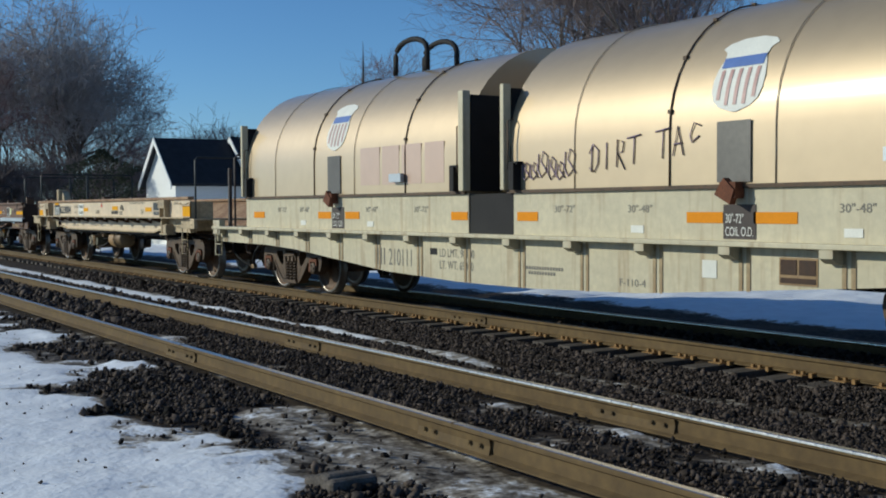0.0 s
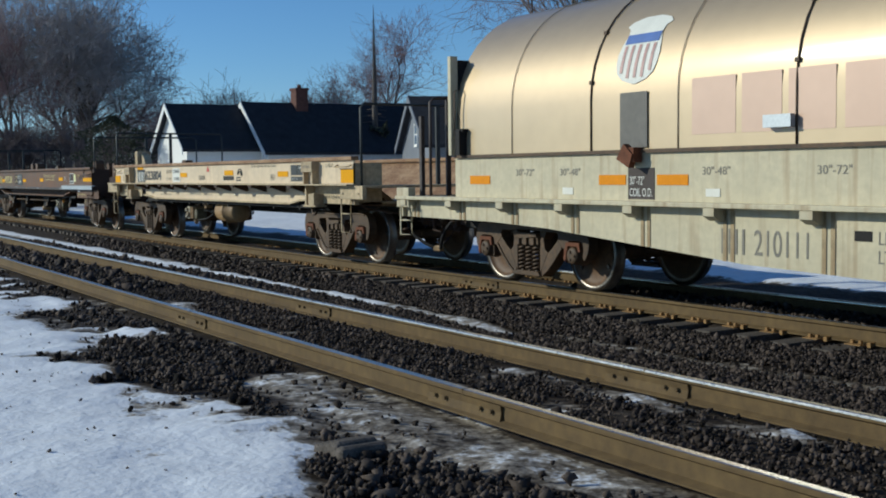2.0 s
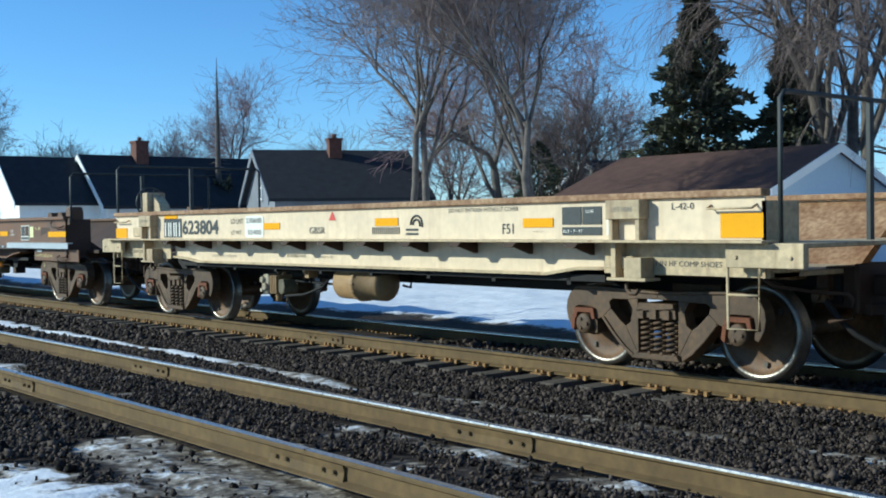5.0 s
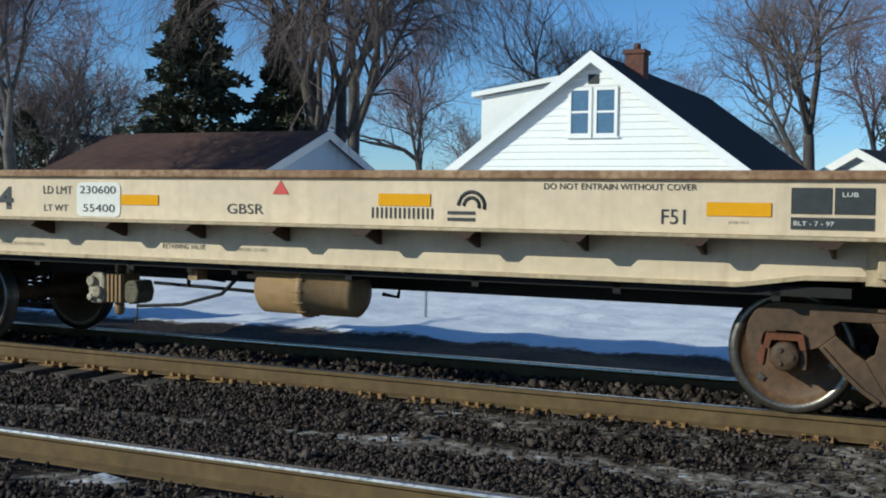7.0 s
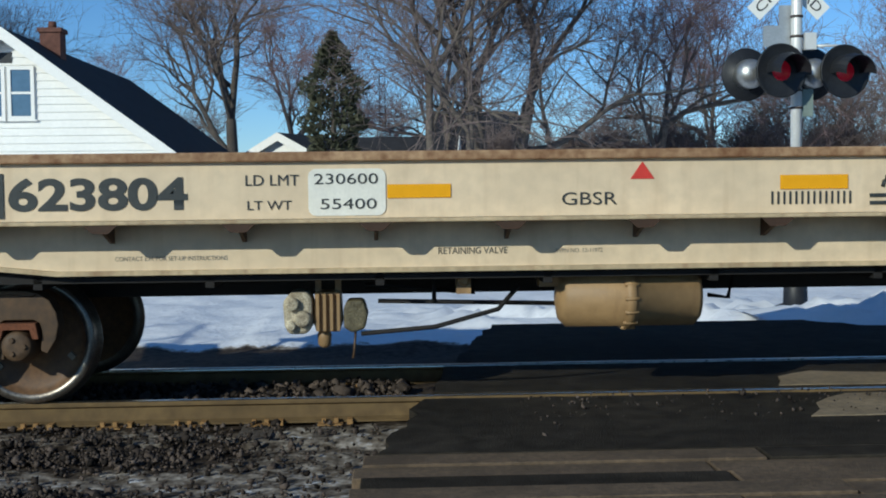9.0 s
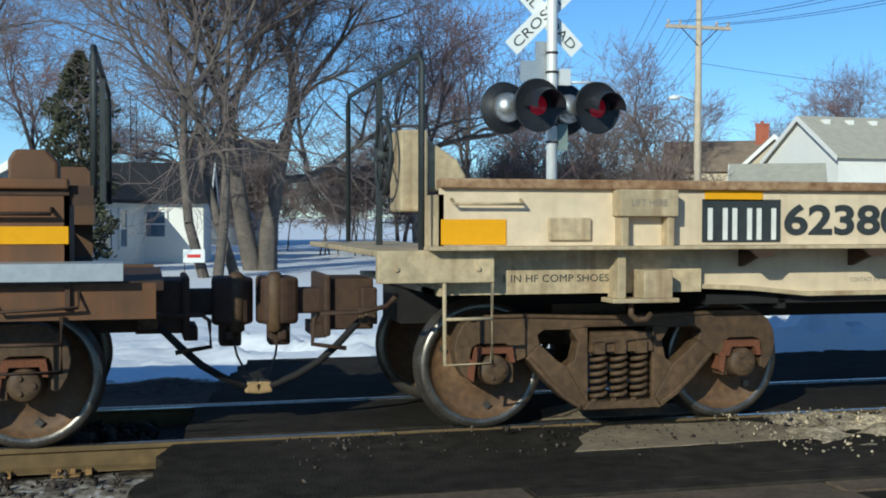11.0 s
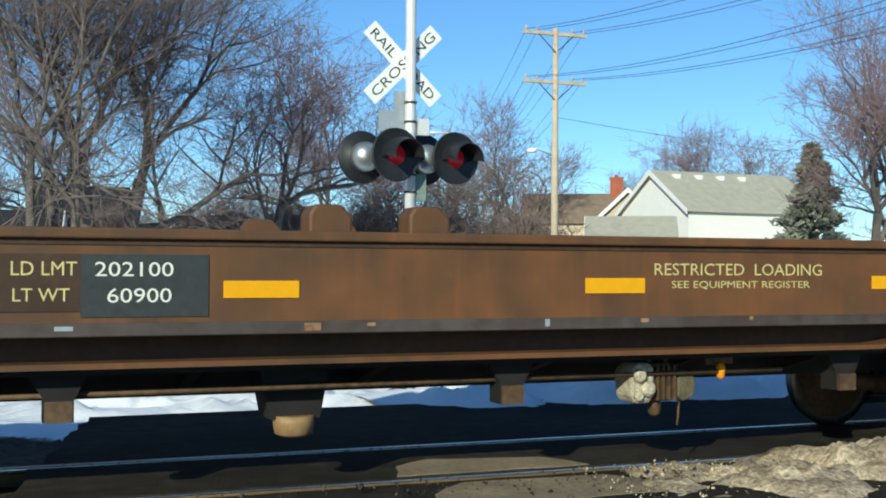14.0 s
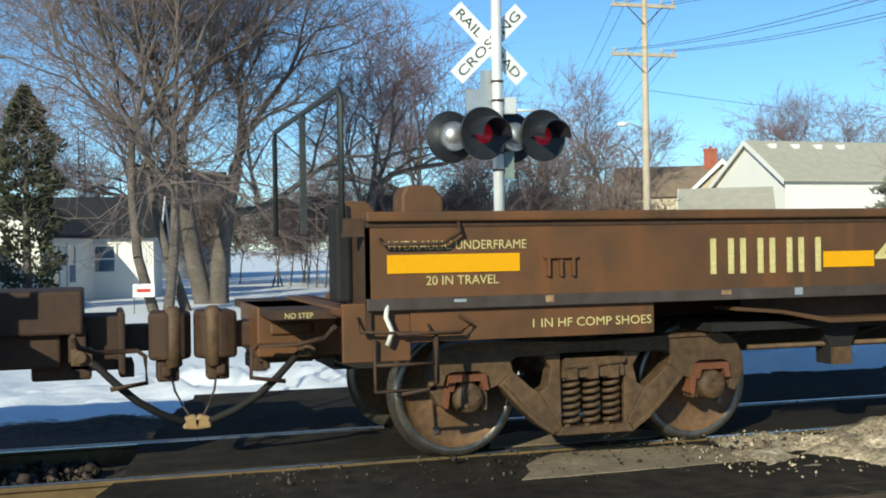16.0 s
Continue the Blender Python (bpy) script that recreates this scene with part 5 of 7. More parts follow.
def ground():
    xs = sorted(set([round(-60 + i * 0.6, 3) for i in range(64)] + [round(-22 + i * 0.11, 3) for i in range(210)] + [round(1.2 + i * 0.35, 3) for i in range(60)]))
    ys = [round(-5 + i * 0.25, 3) for i in range(24)] + [round(1.0 + i * 0.1, 3) for i in range(100)] + [round(11.0 + i * 0.22, 3) for i in range(46)]
    outer_x = [-2500, -900, -400, -200, -110] + xs + [30, 45, 70, 120, 300, 900, 2500]
    outer_y = [-1500, -400, -120, -40, -15] + ys + [24, 30, 40, 55, 80, 130, 250, 600, 2500]
    verts, snow = [], []
    for x in outer_x:
        for y in outer_y:
            inside = -60 <= x <= 22 and -5 <= y <= 21.2
            s = snow_amount(x, y) if inside else (1.4 if y > 3 or y < 1 else 0.4)
            h = ground_height(x, min(y, 21.0))
            if inside:
                h += 0.03 * fbm(x, y, 1.3) + (0.03 if s > 0.5 else 0.0) * min(1, (s - 0.5) * 3 if s > 0.5 else 0)
                if y > 11:
                    h += 0.06 * fbm(x, y, 0.7) + 0.12 * max(0, 1 - abs(y - 15.5) / 3) * max(0.0, fbm(x, y, 0.35, 3, 4.0) + 0.35) * (1 if x > -2 else 0.4)
            verts.append((x, y, h))
            snow.append(s)
    ny = len(outer_y)
    faces = [(i * ny + j, (i + 1) * ny + j, (i + 1) * ny + j + 1, i * ny + j + 1) for i in range(len(outer_x) - 1) for j in range(ny - 1)]
    me = bpy.data.meshes.new("ground")
    me.from_pydata(verts, [], faces)
    me.polygons.foreach_set("use_smooth", [True] * len(faces))
    at = me.attributes.new("snow", "FLOAT", "POINT")
    at.data.foreach_set("value", snow)
    m = bpy.data.materials.new("ballast_earth_and_snow")
    m.use_nodes = True
    n, l = m.node_tree.nodes, m.node_tree.links
    b = n["Principled BSDF"]
    tc = n.new("ShaderNodeTexCoord")

    def tex(scale, detail=6):
        t = n.new("ShaderNodeTexNoise")
        t.inputs["Scale"].default_value, t.inputs["Detail"].default_value = scale, detail
        l.new(tc.outputs["Object"], t.inputs["Vector"])
        return t.outputs["Fac"]

    def blend(a, c, f):
        x = n.new("ShaderNodeMix")
        x.data_type = "RGBA"
        for sock, v in (("A", a), ("B", c)):
            if isinstance(v, tuple):
                x.inputs[sock].default_value = (*v, 1)
            else:
                l.new(v, x.inputs[sock])
        l.new(f, x.inputs["Factor"])
        return x.outputs["Result"]

    def span(v, lo, hi):
        x = n.new("ShaderNodeMapRange")
        x.inputs["From Min"].default_value, x.inputs["From Max"].default_value = lo, hi
        l.new(v, x.inputs["Value"])
        return x.outputs[0]

    def add(a, c, op="ADD", k=None):
        x = n.new("ShaderNodeMath")
        x.operation = op
        l.new(a, x.inputs[0])
        if k is None:
            l.new(c, x.inputs[1])
        else:
            x.inputs[1].default_value = k
        return x.outputs[0]
    attr = n.new("ShaderNodeAttribute")
    attr.attribute_name = "snow"
    fine = add(tex(7.0), None, "MULTIPLY", 0.9)
    mask_in = add(attr.outputs["Fac"], add(add(fine, add(tex(26.0, 4), None, "MULTIPLY", 0.55)), None, "SUBTRACT", 0.725))
    icy = span(mask_in, 0.25, 0.55)
    mask = span(mask_in, 0.55, 0.75)
    earth = blend((0.022, 0.017, 0.013), (0.070, 0.054, 0.040), span(tex(14.0), 0.35, 0.65))
    ice = blend((0.13, 0.106, 0.078), (0.48, 0.43, 0.36), span(tex(9.0, 9), 0.36, 0.66))
    white = blend((0.80, 0.81, 0.83), (0.90, 0.91, 0.93), span(tex(3.0), 0.3, 0.7))
    col = blend(blend(earth, ice, icy), white, mask)
    l.new(col, b.inputs["Base Color"])
    b.inputs["Roughness"].default_value = 0.75
    b.inputs["Specular IOR Level"].default_value = 0.12
    bn = n.new("ShaderNodeBump")
    bn.inputs["Strength"].default_value, bn.inputs["Distance"].default_value = 0.45, 0.06
    l.new(add(add(tex(14.0, 8), None, "MULTIPLY", 0.45), tex(3.2, 5)), bn.inputs["Height"])
    l.new(bn.outputs[0], b.inputs["Normal"])
    me.materials.append(m)
    tagged(new("ground", me), "snow-patched earth and ballast ground beside the tracks", "ground", kind="structure")


ground()


def scatter_stones(name, count, zone, size, seed, m=STONE, label="dark crushed ballast stones between the rails", soft=0.0, on_snow=False, lift=0.0, category="ballast"):
    """Loose crushed stones: jittered boxes, one joined mesh."""
    rng = np.random.default_rng(seed)
    x0, x1, y0, y1 = zone
    px, py = rng.uniform(x0, x1, count), rng.uniform(y0, y1, count)
    keep = np.array([snow_amount(a, c) < 0.14 + 0.45 * q ** 5 for a, c, q in zip(px, py, rng.random(count))])
    if on_snow:
        keep = rng.random(count) < 1.0
    lump = np.array([fbm(a, c, 0.8, 3, 2.0) for a, c in zip(px, py)])
    keep &= np.minimum(np.minimum(px - x0, x1 - px), np.minimum(py - y0, y1 - py)) > soft * (0.5 + 0.9 * lump) * rng.random(count) ** 0.5
    for r in (3.53, 5.03, 8.42, 9.92):
        keep &= np.abs(py - r) > 0.085
    px, py = px[keep], py[keep]
    k = len(px)
    base = np.array([(-1, -1, -1), (1, -1, -1), (1, 1, -1), (-1, 1, -1), (-1, -1, 1), (1, -1, 1), (1, 1, 1), (-1, 1, 1)], float)
    s = size * rng.lognormal(-0.05, 0.42, k)
    pts = base[None] * rng.uniform(0.3, 1.1, (k, 8, 3)) * rng.uniform(0.38, 1.05, (k, 1, 3)) * s[:, None, None]
    q = rng.normal(size=(k, 4))
    q /= np.linalg.norm(q, axis=1)[:, None]
    w, a, c, d = q.T
    R = np.stack([np.stack([1 - 2 * (c * c + d * d), 2 * (a * c - d * w), 2 * (a * d + c * w)], -1), np.stack([2 * (a * c + d * w), 1 - 2 * (a * a + d * d), 2 * (c * d - a * w)], -1), np.stack([2 * (a * d - c * w), 2 * (c * d + a * w), 1 - 2 * (a * a + c * c)], -1)], 1)
    pts = np.einsum("kij,kvj->kvi", R, pts)
    pz = np.array([ground_height(a, c) for a, c in zip(px, py)]) + 0.015 + lift + rng.uniform(-0.01, 0.03, k)
    pts += np.stack([px, py, pz], -1)[:, None]
    quads = np.array([(3, 2, 1, 0), (4, 5, 6, 7), (0, 1, 5, 4), (1, 2, 6, 5), (2, 3, 7, 6), (3, 0, 4, 7)])
    faces = (quads[None] + (np.arange(k) * 8)[:, None, None]).reshape(-1)
    me = bpy.data.meshes.new(name)
    me.vertices.add(k * 8)
    me.vertices.foreach_set("co", pts.ravel())
    me.loops.add(len(faces))
    me.loops.foreach_set("vertex_index", faces)
    me.polygons.add(len(faces) // 4)
    me.polygons.foreach_set("loop_start", np.arange(0, len(faces), 4))
    me.update(calc_edges=True)
    me.materials.append(m)
    tagged(new(name, me), label, category, kind="stuff")


scatter_stones("ballast", 50000, (-7.5, -0.3, 5.2, 8.2), 0.0145, 1)
scatter_stones("ballast", 44000, (-16, -7.5, 5.2, 7.88), 0.0175, 8)
scatter_stones("ballast", 12000, (-32, -16, 5.2, 7.9), 0.032, 2)
scatter_stones("ballast", 16000, (-16, -0.5, 3.66, 4.92), 0.0145, 3, label="small dark stones and grit between the near rails")
scatter_stones("ballast", 11000, (-12.5, -5.5, 1.4, 3.5), 0.0185, 4, label="dark ballast stones spilled over the snow edge", soft=0.4)
scatter_stones("ballast", 5000, (-26, -11.5, 1.4, 3.5), 0.026, 9, label="dark ballast stones spilled over the snow edge", soft=0.4)
scatter_stones("stone_chips", 420, (-17, -4.6, -0.6, 2.9), 0.014, 11, label="small dark stone chips lying on the snow", on_snow=True)
scatter_stones("ballast", 6000, (-44, -16, 3.66, 4.92), 0.04, 10)
scatter_stones("ballast", 5500, (-12, -0.1, 8.55, 9.8), 0.028, 5)
scatter_stones("ballast", 2500, (-12, -0.4, 10.05, 10.9), 0.034, 6, soft=0.4)
scatter_stones("ballast", 15000, (-6.3, -0.7, -0.8, 3.4), 0.022, 7, label="heap of dark ballast stones beside the snow", soft=0.5)


# ---- tracks ----
def rail_mesh(x0, x1, gauge_near):
    bm = bmesh.new()
    prof = [(-0.07, -0.172), (0.07, -0.172), (0.07, -0.16), (0.012, -0.14), (0.009, -0.05), (0.036, -0.035), (0.036, -0.016), (0.033, -0.006), (0.024, 0.0), (-0.024, 0.0), (-0.031, -0.004), (-0.035, -0.010), (-0.036, -0.018), (-0.036, -0.035), (-0.009, -0.05), (-0.012, -0.14), (-0.07, -0.16)]
    prism(bm, prof, "x", x0, x1)
    bm.faces.ensure_lookup_table()
    for f in bm.faces:
        q = f.calc_center_median()
        if len(f.verts) == 4 and (q.z > -0.005 or (gauge_near and q.z > -0.015 and q.y < 0)):
            f.material_index = 1
    return mesh_of("rail", bm, [RAIL_SIDE, RAIL_TOP])


def tie_mesh():
    bm = bmesh.new()
    box(bm, -0.115, 0.115, -1.3, 1.3, -0.36, -0.173)
    return mesh_of("tie", bm, TIE)


def tie_plate_mesh():
    bm = bmesh.new()
    box(bm, -0.09, 0.09, -0.17, 0.17, -0.178, -0.168)
    for y in (-0.1, 0.1):
        for x in (-0.05, 0.04):
            box(bm, x - 0.012, x + 0.018, y - 0.018, y + 0.018, -0.17, -0.135)
    box(bm, 0.12, 0.16, -0.11, 0.11, -0.19, -0.145)
    return mesh_of("tie_plate", bm, mat("ochre_rust_plate", (0.30, 0.175, 0.06), 0.8, vary=0.35, scale=12))


M_TIE, M_PLATE = tie_mesh(), tie_plate_mesh()


def track(y, x0, x1, tie_from, tie_to, step, drop, label, z=0.0):
    t = thing("railway_track", pose(0, y, z), label, "railway track", kind="structure")
    for s in (-0.75, 0.75):
        child("rail", rail_mesh(x0, x1, s > 0), t, (0, s, 0), label="rust-sided steel rail with a polished head")
    x = tie_from
    rng = random.Random(int(y * 10))
    while x < tie_to:
        child("tie", M_TIE, t, (x, rng.uniform(-0.05, 0.05), -drop + rng.uniform(-0.012, 0.0)), rng.uniform(-0.02, 0.02))
        for s in (-0.75, 0.75) if drop == 0 else ():
            child("tie_plate", M_PLATE, t, (x + rng.uniform(-0.02, 0.02), s, 0))
        x += step + rng.uniform(-0.03, 0.03)
    return t


far_track = track(9.17, -400, 400, -52, -0.3, 0.53, 0.0, "busy railway track with rust-sided rails on timber ties")
near_track = track(4.28, -400, 400, -40, -0.4, 0.56, 0.085, "near railway track half buried in ballast and snow", 0.03)


def joint_bar(track_ob, x, y):
    bm = bmesh.new()
    for s in (-1, 1):
        prism(bm, [(s * 0.012, -0.14), (s * 0.04, -0.152), (s * 0.026, -0.09), (s * 0.036, -0.042), (s * 0.012, -0.05)], "x", x - 0.45, x + 0.45)
    for dx in (-0.35, -0.22, 0.22, 0.35):
        lathe(bm, [(y * 0 - 0.052, 0.016), (0.045, 0.016)], "y", (x + dx, 0, -0.095), 8)
    box(bm, x - 0.004, x + 0.004, -0.037, 0.037, -0.04, 0.002)
    ob = part("joint_bar", bm, RAIL_SIDE, track_ob, "bolted rail joint bar")
    ob.location = (0, y, 0)


joint_bar(near_track, -6.35, -0.75)
joint_bar(near_track, -6.2, 0.75)
joint_bar(near_track, -11.8, -0.75)
joint_bar(near_track, -11.9, 0.75)
joint_bar(far_track, -13.5, -0.75)


# ---- road crossing ----
def slab(name, pts, z0, z1, m, label, category="road", kind="structure", rough_edge=0.0):
    bm = bmesh.new()
    rng = random.Random(len(pts) + int(pts[0][0] * 10))
    out = []
    for i, p in enumerate(pts):
        q = pts[(i + 1) % len(pts)]
        d = math.dist(p, q)
        k = max(1, int(d / 0.18)) if rough_edge else 1
        for j in range(k):
            t = j / k
            jit = rough_edge if j else 0.0
            out.append((p[0] + (q[0] - p[0]) * t + rng.uniform(-jit, jit), p[1] + (q[1] - p[1]) * t + rng.uniform(-jit, jit) * 0.3))
    prism(bm, out, "z", z0, z1)
    return tagged(part(name, bm, m), label, category, kind=kind)


slab("road", [(-0.30, 6.62), (12.5, 6.62), (12.5, 8.34), (0.02, 8.34)], -0.3, -0.012, ASPHALT, "worn dark asphalt patch of the road crossing", rough_edge=0.05)
slab("road", [(0.10, 8.56), (12.5, 8.56), (12.5, 9.84), (0.22, 9.84)], -0.3, -0.008, ASPHALT, "worn asphalt between the crossing rails", rough_edge=0.03)
slab("road", [(0.28, 10.0), (12.5, 10.0), (14.5, 13.2), (34.0, 45.0), (90.0, 130.0), (78.0, 130.0), (19.0, 42.0), (6.2, 13.0), (0.9, 13.0)], -0.3, -0.03, ASPHALT, "wet asphalt road leading away from the crossing", rough_edge=0.04)
slab("road", [(-0.6, 3.62), (12.5, 3.62), (12.5, 4.94), (-0.5, 4.94)], -0.3, -0.02, ASPHALT, "worn asphalt between the near crossing rails", rough_edge=0.04)
slab("road", [(-0.7, -30.0), (12.5, -30.0), (12.5, 3.44), (-0.6, 3.44)], -0.3, -0.03, ASPHALT, "worn asphalt approach of the road crossing", rough_edge=0.04)
planking = thing("crossing_planking", pose(0, 0, 0), "weathered timber planking beside the crossing rail", "crossing planks", kind="structure")
for i, y in enumerate((5.13, 5.38, 5.63, 5.88, 6.13, 6.38)):
    x = -0.42 + 0.05 * (i % 2)
    rng = random.Random(i)
    while x < 12.2:
        L = rng.uniform(1.8, 2.6)
        bm = bmesh.new()
        box(bm, x, x + L - 0.02, y, y + 0.235, -0.2, -0.018 + rng.uniform(-0.012, 0.006))
        part("plank", bm, PLANK if (i + int(x)) % 3 else ASPHALT, planking, bevel=0.008)
        x += L
# two pale tan patches set into the asphalt
slab("tan_road_patch", [(2.72, 8.60), (4.3, 8.60), (4.1, 9.05), (3.2, 9.25), (2.85, 9.0)], -0.05, -0.003, PALE_ROAD, "pale tan patch in the crossing", "road patch", rough_edge=0.04)
slab("tan_road_patch", [(2.55, 7.45), (4.6, 7.5), (4.2, 8.2), (3.1, 8.25), (2.75, 7.9)], -0.06, -0.007, PALE_ROAD, "pale tan patch beside the rail", "road patch", rough_edge=0.05)


def snow_heap(name, cx, cy, rx, ry, h, seed, m, label, z=-0.04):
    bm = bmesh.new()
    n1, n2 = 46, 34
    grid = []
    for i in range(n1):
        row = []
        for j in range(n2):
            u, v = i / (n1 - 1) * 2 - 1, j / (n2 - 1) * 2 - 1
            f = max(0.0, 1 - u * u) * max(0.0, 1 - v * v)
            x, y = cx + u * rx, cy + v * ry
            lump = 0.55 + 0.55 * fbm(x, y, 1.6, 5, seed) + 0.3 * fbm(x, y, 5.0, 4, seed + 3)
            row.append(bm.verts.new((x, y, z - 0.03 + h * f ** 0.8 * max(0.05, lump))))
        grid.append(row)
    for a, b in zip(grid, grid[1:]):
        for j in range(n2 - 1):
            bm.faces.new((a[j], b[j], b[j + 1], a[j + 1])).smooth = True
    return tagged(part(name, bm, m), label, "snow heap")


snow_heap("snow_heap", 6.3, 7.7, 2.2, 0.95, 0.34, 2.0, DIRTY_SNOW, "gritty brown heap of old ploughed snow on the crossing")
snow_heap("snow_heap", 8.3, 8.0, 1.8, 1.0, 0.35, 5.0, DIRTY_SNOW, "gritty brown heap of old ploughed snow beside the road")
scatter_stones("snow_crumbs", 1500, (3.9, 9.4, 6.75, 8.3), 0.0095, 21, DIRTY_SNOW, "gritty crumbs of old snow scattered round the heap", soft=0.3, on_snow=True, lift=0.19, category="snow crumbs")
scatter_stones("road_grit", 700, (0.6, 6.5, 6.9, 8.3), 0.009, 22, STONE, "fine grit and small stones on the asphalt", soft=0.2, on_snow=True, lift=0.18, category="grit")
snow_heap("snow_bank", 3.0, 15.8, 4.5, 1.6, 0.36, 8.0, SNOW, "lumpy white ploughed snow bank beyond the tracks", -0.3)
snow_heap("snow_bank", 8.0, 13.5, 3.7, 1.45, 0.62, 11.0, SNOW, "lumpy white ploughed snow bank beside the road", -0.08)

bm = bmesh.new()
for k in range(5):
    box(bm, -6.25 + k * 0.07, -6.12 + k * 0.07, 2.32, 2.52 + 0.03 * k, -0.24, -0.10 - 0.02 * abs(k - 3))
tagged(part("earth_clod", bm, TIE, bevel=0.03), "dark frozen clod of earth at the snow edge", "clod")


# ---- crossing signal ----
def crossing_signal():
    s = thing("crossing_signal", pose(5.15, 15.14, -0.2, 0, 0, 0), "aluminium railway crossing signal mast with crossbuck and red lamps", "crossing signal")
    bm = bmesh.new()
    lathe(bm, [(0.4, 0.072), (5.9, 0.072), (5.93, 0.03)], "z", (0, 0, 0), 16)
    part("mast", bm, ALU, s, "bright aluminium mast")
    bm = bmesh.new()
    lathe(bm, [(0.0, 0.30), (0.08, 0.30), (0.14, 0.16), (0.5, 0.15), (0.62, 0.16), (0.66, 0.07)], "z", (0, 0, 0), 16)
    part("mast_base", bm, SIGNAL_BLACK, s)
    for ang, words in ((45, "CROSSING"), (-45, "RAIL  ROAD")):
        bm = bmesh.new()
        box(bm, -0.67, 0.67, 0.0, 0.012, -0.12, 0.12)
        board = part("crossbuck_board", bm, SIGN_WHITE, s, "white crossbuck board with black capitals")
        board.location = (-0.08, 0.075 + (0.014 if ang < 0 else 0.0), 4.46)
        board.rotation_euler = (0, radians(-ang), 0)
        writing("capitals", words, -0.6, -0.065, 0.13, INK, board, y=-0.004, width=1.2)
    bm = bmesh.new()
    box(bm, -0.52, 0.5, -0.03, 0.03, 3.17, 3.23)
    box(bm, -0.08, 0.08, -0.1, 0.1, 3.1, 3.32)
    part("cross_arm", bm, SIGNAL_BLACK, s)
    for x, y, turn, lens in ((-0.30, -0.28, 9, LENS_LIT), (0.60, -0.12, 9, LENS_LIT)):
        lamp = child("signal_lamp", disc_mesh(), s, (x, y, 3.2), radians(turn), "black disc signal lamp with a red lens")
        lo = bmesh.new()
        lathe(lo, [(-0.025, 0.005), (-0.02, 0.11), (-0.005, 0.15)], "y", (0, 0, 0), 24)
        part("lens", lo, lens, lamp, "red glass lens")
        ho = bmesh.new()
        n = 14
        ring = [[ho.verts.new((0.215 * math.cos(t), yy, 0.215 * math.sin(t))) for t in [radians(-8 + 196 * i / n) for i in range(n + 1)]] for yy in (-0.01, -0.22, -0.40)]
        for v in ring[2]:
            v.co.z -= 0.04
        for a, c in zip(ring, ring[1:]):
            for k in range(n):
                ho.faces.new((a[k], a[k + 1], c[k + 1], c[k]))
        h = part("visor", ho, SIGNAL_BLACK, lamp)
        md = h.modifiers.new("wall", "SOLIDIFY")
        md.thickness = 0.008
    for x, y, turn in ((-0.60, 0.22, 190), (0.27, 0.22, 190)):
        lamp = child("signal_lamp", disc_mesh(), s, (x, y, 3.2), radians(turn), "black disc signal lamp seen from its silver back")
        lo = bmesh.new()
        lathe(lo, [(0.0, 0.20), (0.12, 0.20), (0.19, 0.17), (0.25, 0.10), (0.26, 0.02)], "y", (0, 0, 0), 20)
        part("lamp_back", lo, LAMP_SILVER, lamp, "silver lamp housing")
    bm = bmesh.new()
    box(bm, -0.42, -0.02, 0.08, 0.10, 3.55, 3.83)
    box(bm, -0.2, 0.0, 0.1, 0.12, 3.8, 4.1)
    part("back_plate", bm, GALV, s)
    bm = bmesh.new()
    box(bm, 0.1, 0.25, -0.05, 0.05, 3.5, 3.72)
    tube(bm, [(0.2, 0, 3.55), (0.65, 0.0, 3.55), (0.66, 0.1, 3.50)], 0.02, 6)
    part("bell_bracket", bm, ALU, s)
    bm = bmesh.new()
    box(bm, 0.07, 0.22, -0.02, 0.02, 2.62, 2.98)
    part("marker_plate", bm, mat("green_grey_plate", (0.22, 0.27, 0.24), 0.6), s, "small grey-green plate on the mast")
    for z in (2.72, 2.95, 3.66, 3.92):
        bm = bmesh.new()
        lathe(bm, [(z, 0.084), (z + 0.03, 0.084)], "z", (0, 0, 0), 16)
        part("mast_clamp", bm, GREY_SILL, s)
    return s


def disc_mesh():
    bm = bmesh.new()
    lathe(bm, [(-0.012, 0.15), (-0.015, 0.33), (-0.03, 0.35), (0.0, 0.355), (0.012, 0.34), (0.02, 0.18), (0.10, 0.16), (0.14, 0.05)], "y", (0, 0, 0), 32)
    return mesh_of("signal_lamp", bm, SIGNAL_BLACK)


crossing_signal()

gate = thing("crossing_gate", pose(15.5, 18.2, 1.12), "lowered red and white striped crossing gate arm", "crossing gate")
for i in range(17):
    bm = bmesh.new()
    x = -i * 0.46
    prism(bm, [(x, -0.06), (x - 0.46, -0.06), (x - 0.40, 0.06), (x + 0.06, 0.06)], "y", -0.015, 0.015)
    part("gate_stripe", bm, RED_GATE if i % 2 else SIGN_WHITE, gate)
bm = bmesh.new()
lathe(bm, [(-1.4, 0.09), (0.5, 0.09)], "z", (0.2, 0, 0), 12)
part("gate_post", bm, ALU, gate)

# small post standing in the snow
bm = bmesh.new()
lathe(bm, [(-0.4, 0.025), (1.0, 0.025)], "z", (-8.04, 15.77, 0), 8)
tagged(part("marker_post", bm, GALV), "thin grey marker post standing in the snow", "post")


